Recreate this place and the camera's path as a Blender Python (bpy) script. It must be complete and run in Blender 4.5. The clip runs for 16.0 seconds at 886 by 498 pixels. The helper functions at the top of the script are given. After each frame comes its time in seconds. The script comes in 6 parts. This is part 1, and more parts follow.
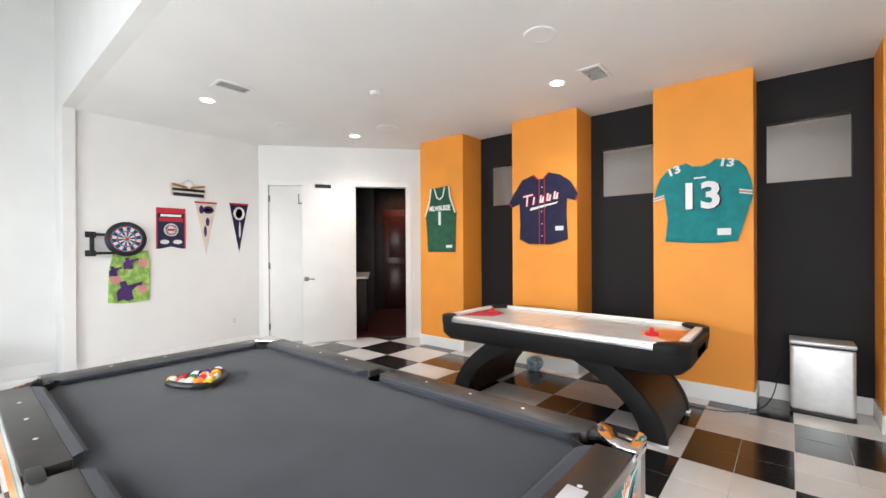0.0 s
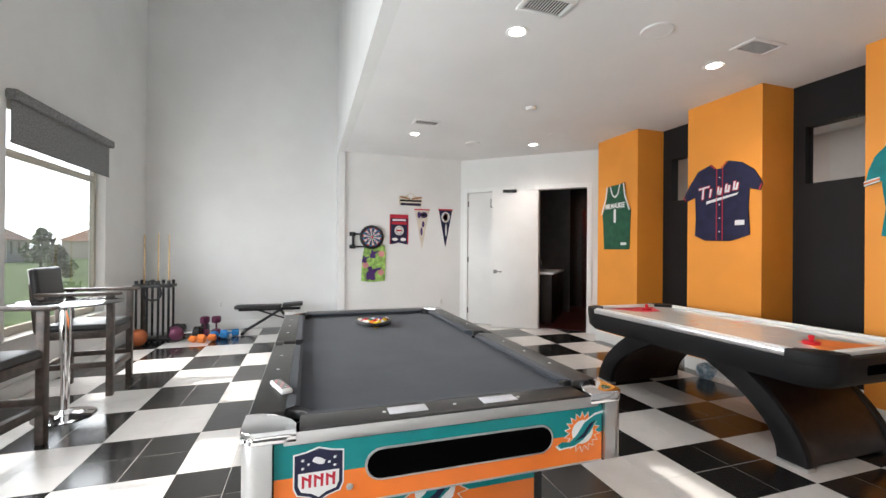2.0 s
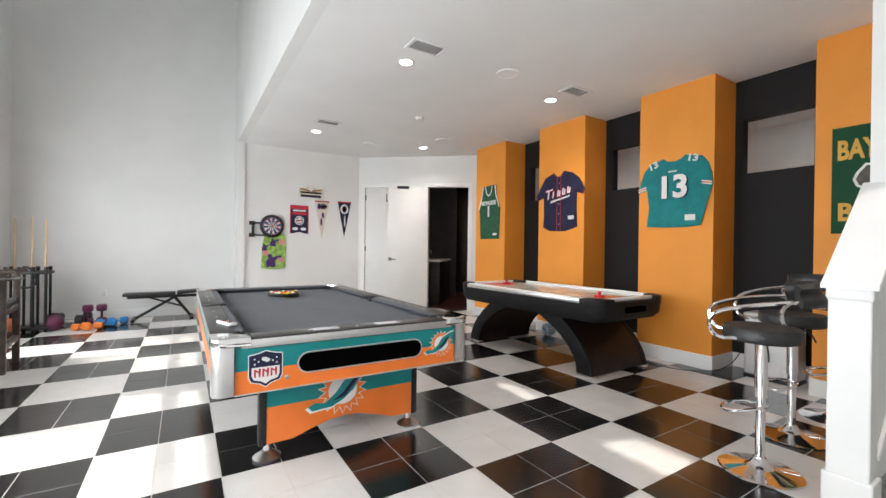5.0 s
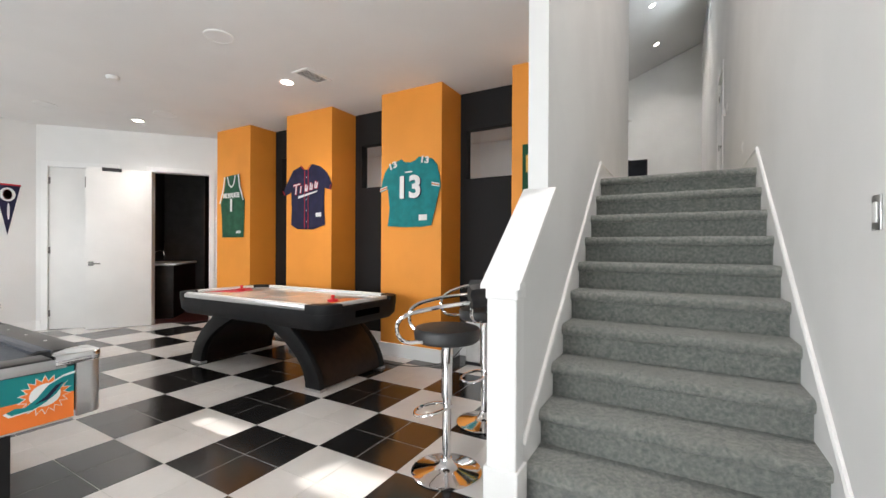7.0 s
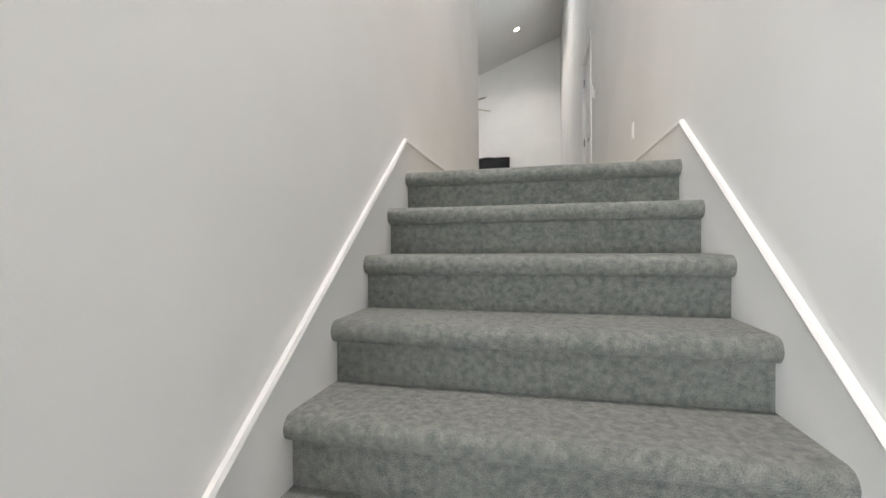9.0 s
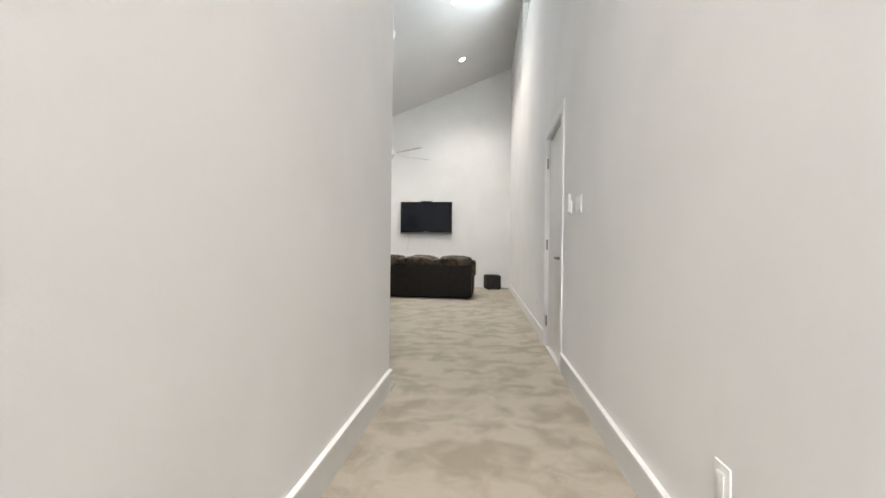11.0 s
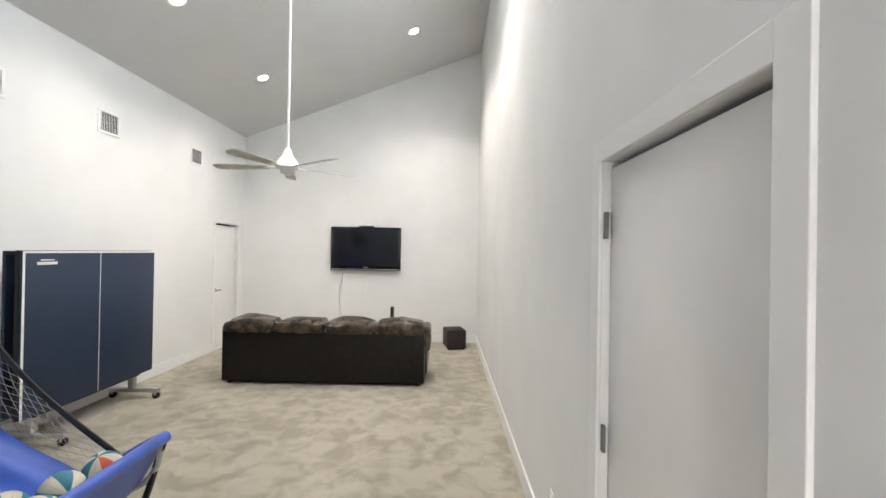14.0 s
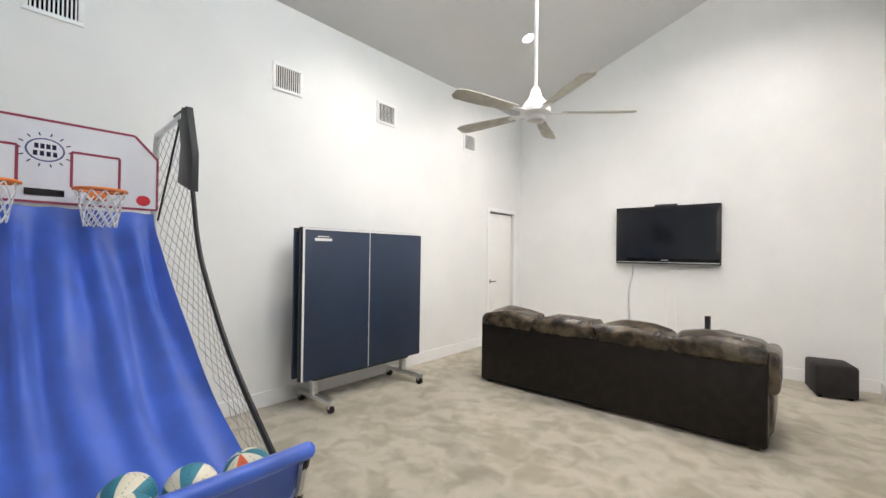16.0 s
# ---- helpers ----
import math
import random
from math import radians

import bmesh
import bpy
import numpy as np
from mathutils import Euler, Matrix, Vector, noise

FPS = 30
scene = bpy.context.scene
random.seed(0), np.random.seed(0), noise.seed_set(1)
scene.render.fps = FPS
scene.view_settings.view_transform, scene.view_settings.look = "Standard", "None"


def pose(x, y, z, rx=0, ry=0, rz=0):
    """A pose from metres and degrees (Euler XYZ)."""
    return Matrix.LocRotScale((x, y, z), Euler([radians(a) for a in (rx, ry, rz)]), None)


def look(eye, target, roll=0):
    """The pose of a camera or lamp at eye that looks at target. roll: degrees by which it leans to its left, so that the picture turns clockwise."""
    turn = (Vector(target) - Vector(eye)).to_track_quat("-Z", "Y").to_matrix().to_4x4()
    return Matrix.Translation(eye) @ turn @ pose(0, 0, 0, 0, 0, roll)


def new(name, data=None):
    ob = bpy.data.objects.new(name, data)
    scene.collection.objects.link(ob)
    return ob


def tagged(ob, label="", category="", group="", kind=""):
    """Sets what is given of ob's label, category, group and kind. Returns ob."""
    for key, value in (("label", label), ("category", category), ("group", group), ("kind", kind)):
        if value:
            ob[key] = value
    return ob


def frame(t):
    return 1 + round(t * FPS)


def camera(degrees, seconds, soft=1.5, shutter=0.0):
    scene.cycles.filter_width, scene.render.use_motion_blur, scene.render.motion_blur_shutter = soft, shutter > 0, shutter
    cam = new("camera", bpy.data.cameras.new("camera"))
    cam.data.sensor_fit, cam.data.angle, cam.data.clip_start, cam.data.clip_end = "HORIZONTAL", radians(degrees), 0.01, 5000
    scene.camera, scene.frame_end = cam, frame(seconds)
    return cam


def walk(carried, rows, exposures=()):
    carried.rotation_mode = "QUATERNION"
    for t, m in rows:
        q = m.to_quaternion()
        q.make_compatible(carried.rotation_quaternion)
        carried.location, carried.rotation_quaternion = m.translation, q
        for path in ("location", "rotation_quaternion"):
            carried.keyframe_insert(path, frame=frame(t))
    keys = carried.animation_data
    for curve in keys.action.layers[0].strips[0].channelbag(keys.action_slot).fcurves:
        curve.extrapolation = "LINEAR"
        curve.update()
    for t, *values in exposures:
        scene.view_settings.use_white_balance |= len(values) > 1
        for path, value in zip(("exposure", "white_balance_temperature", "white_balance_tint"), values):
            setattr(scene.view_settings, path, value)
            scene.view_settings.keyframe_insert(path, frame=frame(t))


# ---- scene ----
cam = camera(94.0, 16.0)
PATH = [
    (0, (-0.022, -2.025, 1.46), (-1.308, -0.493, 1.457), -0.3),
    (0.5, (0.294, -1.775, 1.472), (-1.244, -0.498, 1.465), -0.1),
    (1, (0.498, -1.644, 1.461), (-1.223, -0.625, 1.453), -0.1),
    (1.5, (0.736, -1.598, 1.389), (-1.108, -0.823, 1.391), 0.2),
    (2, (1.052, -1.683, 1.374), (-0.851, -1.068, 1.38), 0.5),
    (2.5, (1.315, -1.719, 1.359), (-0.613, -1.187, 1.37), 0.7),
    (3, (1.481, -1.846, 1.347), (-0.443, -1.302, 1.353), 0.6),
    (5.5, (1.91, -2.014, 1.225), (0.353, -0.758, 1.226), 0.8),
    (6, (1.947, -1.905, 1.226), (0.563, -0.461, 1.231), 0.7),
    (6.5, (1.997, -1.632, 1.259), (0.809, -0.023, 1.257), 0.6),
    (7, (1.988, -1.282, 1.264), (0.995, 0.454, 1.259), 0.3),
    (7.5, (1.957, -0.847, 1.289), (1.15, 0.982, 1.278), 0.0),
    (8, (1.985, -0.266, 1.347), (1.341, 1.627, 1.319), -0.2),
    (8.5, (1.936, 0.403, 1.424), (1.426, 2.337, 1.425), 0.3),
    (9, (1.959, 0.998, 1.593), (1.5, 2.944, 1.566), -0.5),
    (9.5, (1.94, 1.533, 1.873), (1.551, 3.495, 1.85), -0.3),
    (10, (1.91, 1.924, 2.306), (1.531, 3.888, 2.296), 0.1),
    (12.5, (1.986, 4.085, 3.317), (2.101, 6.082, 3.327), 0.5),
    (13, (1.989, 4.489, 3.508), (2.108, 6.485, 3.522), 0.4),
    (13.5, (2.004, 4.921, 3.639), (2.101, 6.919, 3.653), 0.4),
    (14, (1.946, 5.366, 3.63), (1.932, 7.366, 3.641), 1.0),
    (14.5, (1.91, 5.727, 3.548), (1.614, 7.706, 3.559), 1.5),
    (15, (1.837, 6.058, 3.484), (1.14, 7.932, 3.494), 1.5),
    (15.5, (1.844, 6.351, 3.384), (0.776, 8.042, 3.402), 1.1),
    (16, (1.865, 6.702, 3.368), (0.559, 8.216, 3.385), 0.8),
]
walk(cam, [(t, look(eye, target, roll)) for t, eye, target, roll in PATH],
     [(0, 0.14), (1.0, -0.03), (2.0, -0.22), (3.0, -0.28), (5.5, -0.2), (7.0, -0.1), (8.5, 0.05), (9.0, 0.3), (9.5, 0.5), (10.0, 0.55), (12.0, 0.72), (14.5, 0.76), (16.0, 0.84)])

# ---- world, sun, lamps ----
world = bpy.data.worlds.new("sky")
scene.world = world
world.use_nodes = True
SUN_DIR = Vector((0.26, 1.0, -1.0)).normalized()
_sky = world.node_tree.nodes.new("ShaderNodeTexSky")
_sky.sky_type = "NISHITA"
_sky.sun_disc = False
_sky.dust_density = 1.5
_sky.sun_elevation = math.asin(-SUN_DIR.z)
_sky.sun_rotation = math.atan2(-SUN_DIR.x, -SUN_DIR.y)
world.node_tree.links.new(_sky.outputs[0], world.node_tree.nodes["Background"].inputs[0])
world.node_tree.nodes["Background"].inputs[1].default_value = 0.15


def lamp(name, kind, m, energy, color=(1, 1, 1), **kw):
    data = bpy.data.lights.new(name, kind)
    data.energy, data.color = energy, color
    if kind == "AREA":
        data.shape, data.size, data.size_y = "RECTANGLE", kw["size"], kw["size_y"]
    elif kind == "SPOT":
        data.spot_size, data.spot_blend, data.shadow_soft_size = radians(kw["cone"]), 1.0, 0.06
    elif kind == "SUN":
        data.angle = radians(0.6)
    ob = new(name, data)
    ob.matrix_world = m
    return ob


lamp("sun", "SUN", look((0, 0, 20), Vector((0, 0, 20)) + SUN_DIR), 5.0, (1.0, 0.95, 0.88))
# the third lamp, at an unseen window, is raised to fill the stairs
for wx, SKY_W in ((-4.455, 72.0), (-1.95, 84.0), (0.75, 122.0)):
    lamp("window_daylight", "AREA", look((wx, -4.12, 1.45), (wx, 0, 1.3)), SKY_W, (0.93, 0.97, 1.0), size=1.8, size_y=1.7)
lamp("clerestory_daylight", "AREA", look((2.46, 8.45, 6.78), (-1.8, 8.45, 5.2)), 50.0, (0.88, 0.95, 1.0), size=2.8, size_y=0.6)
WARM = (1.0, 0.93, 0.89)
LOW_LAMPS = [(-4.85, -0.23), (-4.80, 1.71), (-1.83, -0.16), (-1.77, 1.81)]
HIGH_LAMPS = [(-0.75, 11.33), (1.41, 11.54), (-0.78, 9.46), (1.41, 9.46)]
BACK_LAMPS = [(-3.0, 4.3), (-1.55, 4.25), (-0.25, 4.2)]
for lx, ly in LOW_LAMPS:
    lamp("downlight_beam", "SPOT", look((lx, ly, 3.03), (lx, ly, 0)), 62.0, WARM, cone=140)
for lx, ly in BACK_LAMPS[::2]:
    lamp("downlight_beam", "SPOT", look((lx, ly, 3.03), (lx, ly, 0)), 34.0, (1.0, 0.95, 0.9), cone=150)
for lx, ly in HIGH_LAMPS:
    lamp("downlight_beam", "SPOT", look((lx, ly, 5.6 + 0.38 * (lx + 1.83)), (lx, ly, 0)), 72.0 if lx < 0 else 145.0, (1.0, 0.93, 0.87), cone=135)
# added fill high over the stairs, with no fitting of its own
lamp("downlight_beam", "SPOT", look((1.95, 1.5, 7.35), (1.95, 1.5, 0)), 700.0, (1.0, 0.92, 0.88), cone=140)

# ---- materials ----


def mat(name, base, rough=0.6, metal=0.0, vary=0.08, scale=6.0, fine=120.0, bump=0.05, sheen=0.0, coat=0.0, emit=0.0, spec=0.5, second=None, dist=0.004, blend=(0.4, 0.6), swirl=0.0):
    """Base colour with broad and fine variation and a fine relief, in object metres."""
    m = bpy.data.materials.new(name)
    m.use_nodes = True
    nt = m.node_tree
    bs = nt.nodes["Principled BSDF"]
    bs.inputs["Roughness"].default_value = rough
    bs.inputs["Metallic"].default_value = metal
    bs.inputs["Specular IOR Level"].default_value = spec
    if sheen:
        bs.inputs["Sheen Weight"].default_value = sheen
    if coat:
        bs.inputs["Coat Weight"].default_value = coat
        bs.inputs["Coat Roughness"].default_value = 0.15
    if emit:
        bs.inputs["Emission Color"].default_value = (*base, 1)
        bs.inputs["Emission Strength"].default_value = emit
    geo = nt.nodes.new("ShaderNodeNewGeometry")
    n1 = nt.nodes.new("ShaderNodeTexNoise")
    n1.inputs["Scale"].default_value = scale
    n1.inputs["Detail"].default_value = 5
    n1.inputs["Distortion"].default_value = swirl
    n2 = nt.nodes.new("ShaderNodeTexNoise")
    n2.inputs["Scale"].default_value = fine
    n2.inputs["Detail"].default_value = 3
    for n in (n1, n2):
        nt.links.new(geo.outputs["Position"], n.inputs["Vector"])
    ramp = nt.nodes.new("ShaderNodeValToRGB")
    ramp.color_ramp.elements[0].position, ramp.color_ramp.elements[1].position = blend
    dark = second or tuple(c * (1 - vary) for c in base)
    lite = base if second else tuple(min(1, c * (1 + vary)) for c in base)
    ramp.color_ramp.elements[0].color, ramp.color_ramp.elements[1].color = (*dark, 1), (*lite, 1)
    nt.links.new(n1.outputs["Fac"], ramp.inputs["Fac"])
    mix = nt.nodes.new("ShaderNodeMixRGB")
    mix.blend_type = "OVERLAY"
    mix.inputs[0].default_value = min(0.5, vary * 1.6)
    nt.links.new(ramp.outputs[0], mix.inputs[1])
    nt.links.new(n2.outputs["Fac"], mix.inputs[2])
    nt.links.new(mix.outputs[0], bs.inputs["Base Color"])
    if bump:
        bp = nt.nodes.new("ShaderNodeBump")
        bp.inputs["Strength"].default_value = bump
        bp.inputs["Distance"].default_value = dist
        nt.links.new(n2.outputs["Fac"], bp.inputs["Height"])
        nt.links.new(bp.outputs[0], bs.inputs["Normal"])
    return m


def glass_mat(name, tint=(1, 1, 1), rough=0.0):
    m = bpy.data.materials.new(name)
    m.use_nodes = True
    bs = m.node_tree.nodes["Principled BSDF"]
    bs.inputs["Base Color"].default_value = (*tint, 1)
    bs.inputs["Transmission Weight"].default_value = 1.0
    bs.inputs["Roughness"].default_value = rough
    bs.inputs["IOR"].default_value = 1.45
    return m


def tile_mat(name, base, rough, vary, coat=0.15):
    m = mat(name, base, rough, vary=vary, scale=3.0, fine=35.0, bump=0.02, coat=coat, spec=0.5)
    nt = m.node_tree
    info = nt.nodes.new("ShaderNodeObjectInfo")
    hsv = nt.nodes.new("ShaderNodeHueSaturation")
    mr = nt.nodes.new("ShaderNodeMapRange")
    mr.inputs["To Min"].default_value, mr.inputs["To Max"].default_value = 0.965, 1.025
    nt.links.new(info.outputs["Random"], mr.inputs["Value"])
    nt.links.new(mr.outputs[0], hsv.inputs["Value"])
    old = nt.nodes["Principled BSDF"].inputs["Base Color"].links[0].from_socket
    nt.links.new(old, hsv.inputs["Color"])
    nt.links.new(hsv.outputs[0], nt.nodes["Principled BSDF"].inputs["Base Color"])
    return m


M_WALL = mat("white_wall_paint", (0.78, 0.78, 0.77), 0.75, vary=0.02, scale=1.5, fine=160, bump=0.12, dist=0.002)
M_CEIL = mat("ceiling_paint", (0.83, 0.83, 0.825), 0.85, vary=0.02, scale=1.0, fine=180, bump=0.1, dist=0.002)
# darker copy of the ceiling paint, with the dimness upstairs in its colour
M_CEIL2 = mat("ceiling_paint_shaded", (0.62, 0.62, 0.62), 0.85, vary=0.02, scale=1.0, fine=180, bump=0.1, dist=0.002)
M_TRIM = mat("white_trim_paint", (0.82, 0.82, 0.81), 0.4, vary=0.015, scale=3, fine=90, bump=0.02)
M_DOOR = mat("white_door_paint", (0.8, 0.79, 0.77), 0.42, vary=0.02, scale=2, fine=90, bump=0.03)
M_ORANGE = mat("orange_wall_paint", (0.80, 0.30, 0.035), 0.6, vary=0.03, scale=2, fine=160, bump=0.12, dist=0.002)
M_BLACKW = mat("charcoal_wall_paint", (0.011, 0.0105, 0.011), 0.65, spec=0.25, vary=0.06, scale=2, fine=160, bump=0.12, dist=0.002)
M_TILE_W = tile_mat("white_floor_tile", (0.72, 0.70, 0.675), 0.22, 0.035)
M_TILE_K = tile_mat("black_floor_tile", (0.016, 0.015, 0.015), 0.17, 0.1, 0.25)
M_GROUT = mat("floor_grout", (0.55, 0.54, 0.51), 0.9, vary=0.1)
# one carpet in two tones: shaded grey-green on the stairs, lit taupe above
M_CARPET_S = mat("carpet_shaded_grey", (0.325, 0.328, 0.298), 0.98, vary=0.45, scale=48, fine=260, bump=1.0, dist=0.012, sheen=0.3, spec=0.1, second=(0.155, 0.175, 0.165), blend=(0.3, 0.68), swirl=0.3)
M_CARPET_U = mat("carpet_lit_taupe", (0.455, 0.415, 0.335), 0.98, vary=0.3, scale=5.5, fine=240, bump=0.8, dist=0.008, sheen=0.25, spec=0.1, second=(0.325, 0.288, 0.215), blend=(0.37, 0.58), swirl=0.5)
M_FELT = mat("charcoal_felt", (0.036, 0.041, 0.053), 0.95, vary=0.1, scale=3, fine=500, bump=0.25, sheen=0.15, spec=0.15)
M_RAIL = mat("black_rail_laminate", (0.03, 0.028, 0.027), 0.35, vary=0.2, scale=8, fine=60, bump=0.03)
M_CHROME = mat("chrome", (0.82, 0.82, 0.83), 0.08, 1.0, vary=0.02, bump=0.0)
M_STEEL = mat("brushed_steel", (0.62, 0.62, 0.62), 0.28, 1.0, vary=0.05, scale=20, fine=200, bump=0.05)
M_HINGE = mat("dull_nickel", (0.2, 0.195, 0.185), 0.45, 0.7, vary=0.1, bump=0.02)
M_ALU = mat("satin_aluminium", (0.66, 0.66, 0.66), 0.33, 1.0, vary=0.04, bump=0.02)
M_TEAL = mat("teal_vinyl", (0.0, 0.22, 0.225), 0.3, vary=0.03, bump=0.0)
M_ORG = mat("orange_vinyl", (0.86, 0.2, 0.03), 0.3, vary=0.03, bump=0.0)
M_BLACK = mat("black_plastic", (0.012, 0.012, 0.013), 0.42, spec=0.35, vary=0.15, bump=0.06)
M_BLACKG = mat("gloss_black", (0.008, 0.008, 0.01), 0.08, vary=0.05, bump=0.0)
M_VINYL = mat("black_vinyl_upholstery", (0.018, 0.018, 0.019), 0.42, vary=0.15, scale=20, fine=260, bump=0.12)
# near black, painted where a hollow would only be in shade
M_DARK = mat("painted_hollow_shade", (0.002, 0.002, 0.002), 0.95, spec=0.0, vary=0.0, bump=0.0)
M_HOCKEYTOP = mat("white_playfield", (0.78, 0.76, 0.72), 0.1, vary=0.015, bump=0.0, coat=0.3)
M_HOCKEYBODY = mat("black_textured_body", (0.011, 0.011, 0.012), 0.55, spec=0.2, vary=0.1, fine=300, bump=0.1)
M_RED = mat("red_plastic", (0.62, 0.02, 0.035), 0.3, vary=0.05, bump=0.0)
M_WHITEP = mat("white_plastic", (0.8, 0.8, 0.78), 0.35, vary=0.02, bump=0.0)
M_WOOD = mat("dark_stained_wood", (0.05, 0.034, 0.026), 0.4, vary=0.35, scale=18, fine=120, bump=0.08)
M_CUE = mat("cue_maple", (0.55, 0.38, 0.2), 0.35, vary=0.1, bump=0.02)
M_BLIND = mat("grey_blind_fabric", (0.23, 0.23, 0.235), 0.85, vary=0.22, scale=60, fine=300, bump=0.3)
M_FRAME = mat("almond_window_frame", (0.48, 0.45, 0.38), 0.5, vary=0.03, bump=0.02)
M_GLASS = glass_mat("window_glass")
M_TGLASS = glass_mat("smoked_glass", (0.35, 0.38, 0.38))
M_LAMP = mat("lamp_glow", (1.0, 0.92, 0.8), 0.5, vary=0.0, bump=0.0, emit=26.0)
M_SOFA = mat("dark_brown_leather", (0.009, 0.0065, 0.005), 0.45, spec=0.28, vary=0.3, scale=12, fine=160, bump=0.15)
M_SOFAC = mat("worn_brown_leather", (0.085, 0.062, 0.038), 0.27, vary=0.4, scale=9, fine=40, bump=0.5, second=(0.022, 0.016, 0.011))
M_PING = mat("navy_table_top", (0.015, 0.029, 0.064), 0.5, vary=0.05, bump=0.05)
M_BLUE = mat("royal_blue_nylon", (0.035, 0.105, 0.5), 0.42, vary=0.1, scale=5, fine=400, bump=0.1, sheen=0.3)
M_NET = mat("net_cord", (0.35, 0.33, 0.3), 0.9, vary=0.1, bump=0.0)
M_NETW = mat("white_net_cord", (0.75, 0.75, 0.75), 0.9, vary=0.05, bump=0.0)
M_BOARD = mat("white_backboard", (0.72, 0.72, 0.76), 0.35, vary=0.02, bump=0.0)
M_MAROON = mat("maroon_line", (0.28, 0.03, 0.07), 0.5, vary=0.02, bump=0.0)
M_NAVY = mat("navy_jersey_knit", (0.012, 0.012, 0.045), 0.85, vary=0.15, scale=10, fine=500, bump=0.3)
M_GREEN = mat("green_jersey_mesh", (0.012, 0.085, 0.042), 0.8, vary=0.15, scale=10, fine=500, bump=0.3)
M_AQUA = mat("aqua_jersey_mesh", (0.0, 0.19, 0.2), 0.75, vary=0.1, scale=10, fine=500, bump=0.3)
M_WHITEC = mat("white_twill", (0.78, 0.77, 0.76), 0.8, vary=0.03, bump=0.1)
M_REDC = mat("red_twill", (0.5, 0.02, 0.04), 0.8, vary=0.05, bump=0.1)
M_CREAM = mat("cream_felt", (0.66, 0.6, 0.5), 0.9, vary=0.05, bump=0.1)
M_GOLD = mat("gold_felt", (0.66, 0.38, 0.08), 0.9, vary=0.06, bump=0.1)
M_BGREEN = mat("dark_green_felt", (0.01, 0.07, 0.03), 0.9, vary=0.06, bump=0.1)
M_LIME = mat("lime_print_cloth", (0.3, 0.5, 0.12), 0.85, vary=0.3, scale=12, bump=0.1)
M_PURPLE = mat("purple_print", (0.06, 0.02, 0.12), 0.85, bump=0.05)
M_PINK = mat("pink_print", (0.6, 0.25, 0.25), 0.85, bump=0.05)
M_BBALL = mat("basketball_rubber", (0.38, 0.1, 0.03), 0.7, fine=300, bump=0.4)
M_BLUEP = mat("blue_vinyl_weight", (0.02, 0.2, 0.5), 0.5)
M_ORANGEP = mat("orange_vinyl_weight", (0.8, 0.22, 0.04), 0.5)
M_PURPLEP = mat("plum_vinyl_weight", (0.12, 0.02, 0.06), 0.5)
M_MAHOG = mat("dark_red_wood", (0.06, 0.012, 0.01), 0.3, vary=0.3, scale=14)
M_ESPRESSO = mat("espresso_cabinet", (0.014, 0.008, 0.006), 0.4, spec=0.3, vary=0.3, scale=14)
M_FANW = mat("brushed_fan_blade", (0.5, 0.48, 0.42), 0.5, vary=0.1, scale=15)
M_LAWN = mat("lawn_grass", (0.09, 0.15, 0.035), 0.95, vary=0.3, scale=2, fine=40, bump=0.5)
# leaves paler than foliage, with the bright haze outdoors put in the colour
M_LEAF = mat("tree_leaf", (0.19, 0.22, 0.13), 0.8, vary=0.4, scale=4, fine=30)
M_BARK = mat("tree_bark", (0.12, 0.09, 0.06), 0.9, vary=0.3)
M_STUCCO = mat("stucco_house", (0.5, 0.45, 0.38), 0.9, vary=0.06)
M_ROOF = mat("clay_roof", (0.25, 0.14, 0.09), 0.85, vary=0.2)

# ---- building helpers ----


def link(name, bm, material, parent=None, label="", smooth=False):
    me = bpy.data.meshes.new(name)
    bm.normal_update()
    if smooth:
        for f in bm.faces:
            f.smooth = True
    bm.to_mesh(me)
    bm.free()
    for mm in material if isinstance(material, (list, tuple)) else [material]:
        me.materials.append(mm)
    if smooth:
        me.set_sharp_from_angle(angle=radians(40))
    ob = new(name, me)
    if parent:
        ob.parent = parent
    if label:
        ob["label"] = label
    return ob


def part(name, bm, material, parent, label="", smooth=True):
    return link(name, bm, material, parent, label, smooth)


def thing(name, x, y, z, rz, label, category, group="", kind=""):
    e = new(name)
    e.empty_display_size = 0.1
    e.matrix_world = pose(x, y, z, 0, 0, rz)
    return tagged(e, label, category, group, kind)


def add(bm, other, m=None):
    me = bpy.data.meshes.new("tmp")
    other.to_mesh(me)
    other.free()
    if m is not None:
        me.transform(m)
    bm.from_mesh(me)
    bpy.data.meshes.remove(me)
    return bm


def box(x0, x1, y0, y1, z0, z1, bev=0.0, seg=2):
    bm = bmesh.new()
    bmesh.ops.create_cube(bm, size=1, matrix=Matrix.LocRotScale(((x0 + x1) / 2, (y0 + y1) / 2, (z0 + z1) / 2), None, (x1 - x0, y1 - y0, z1 - z0)))
    if bev:
        bmesh.ops.bevel(bm, geom=bm.edges[:], offset=bev, segments=seg, affect="EDGES", profile=0.5)
    return bm


def moved(bm, m):
    bmesh.ops.transform(bm, matrix=m, verts=bm.verts)
    return bm


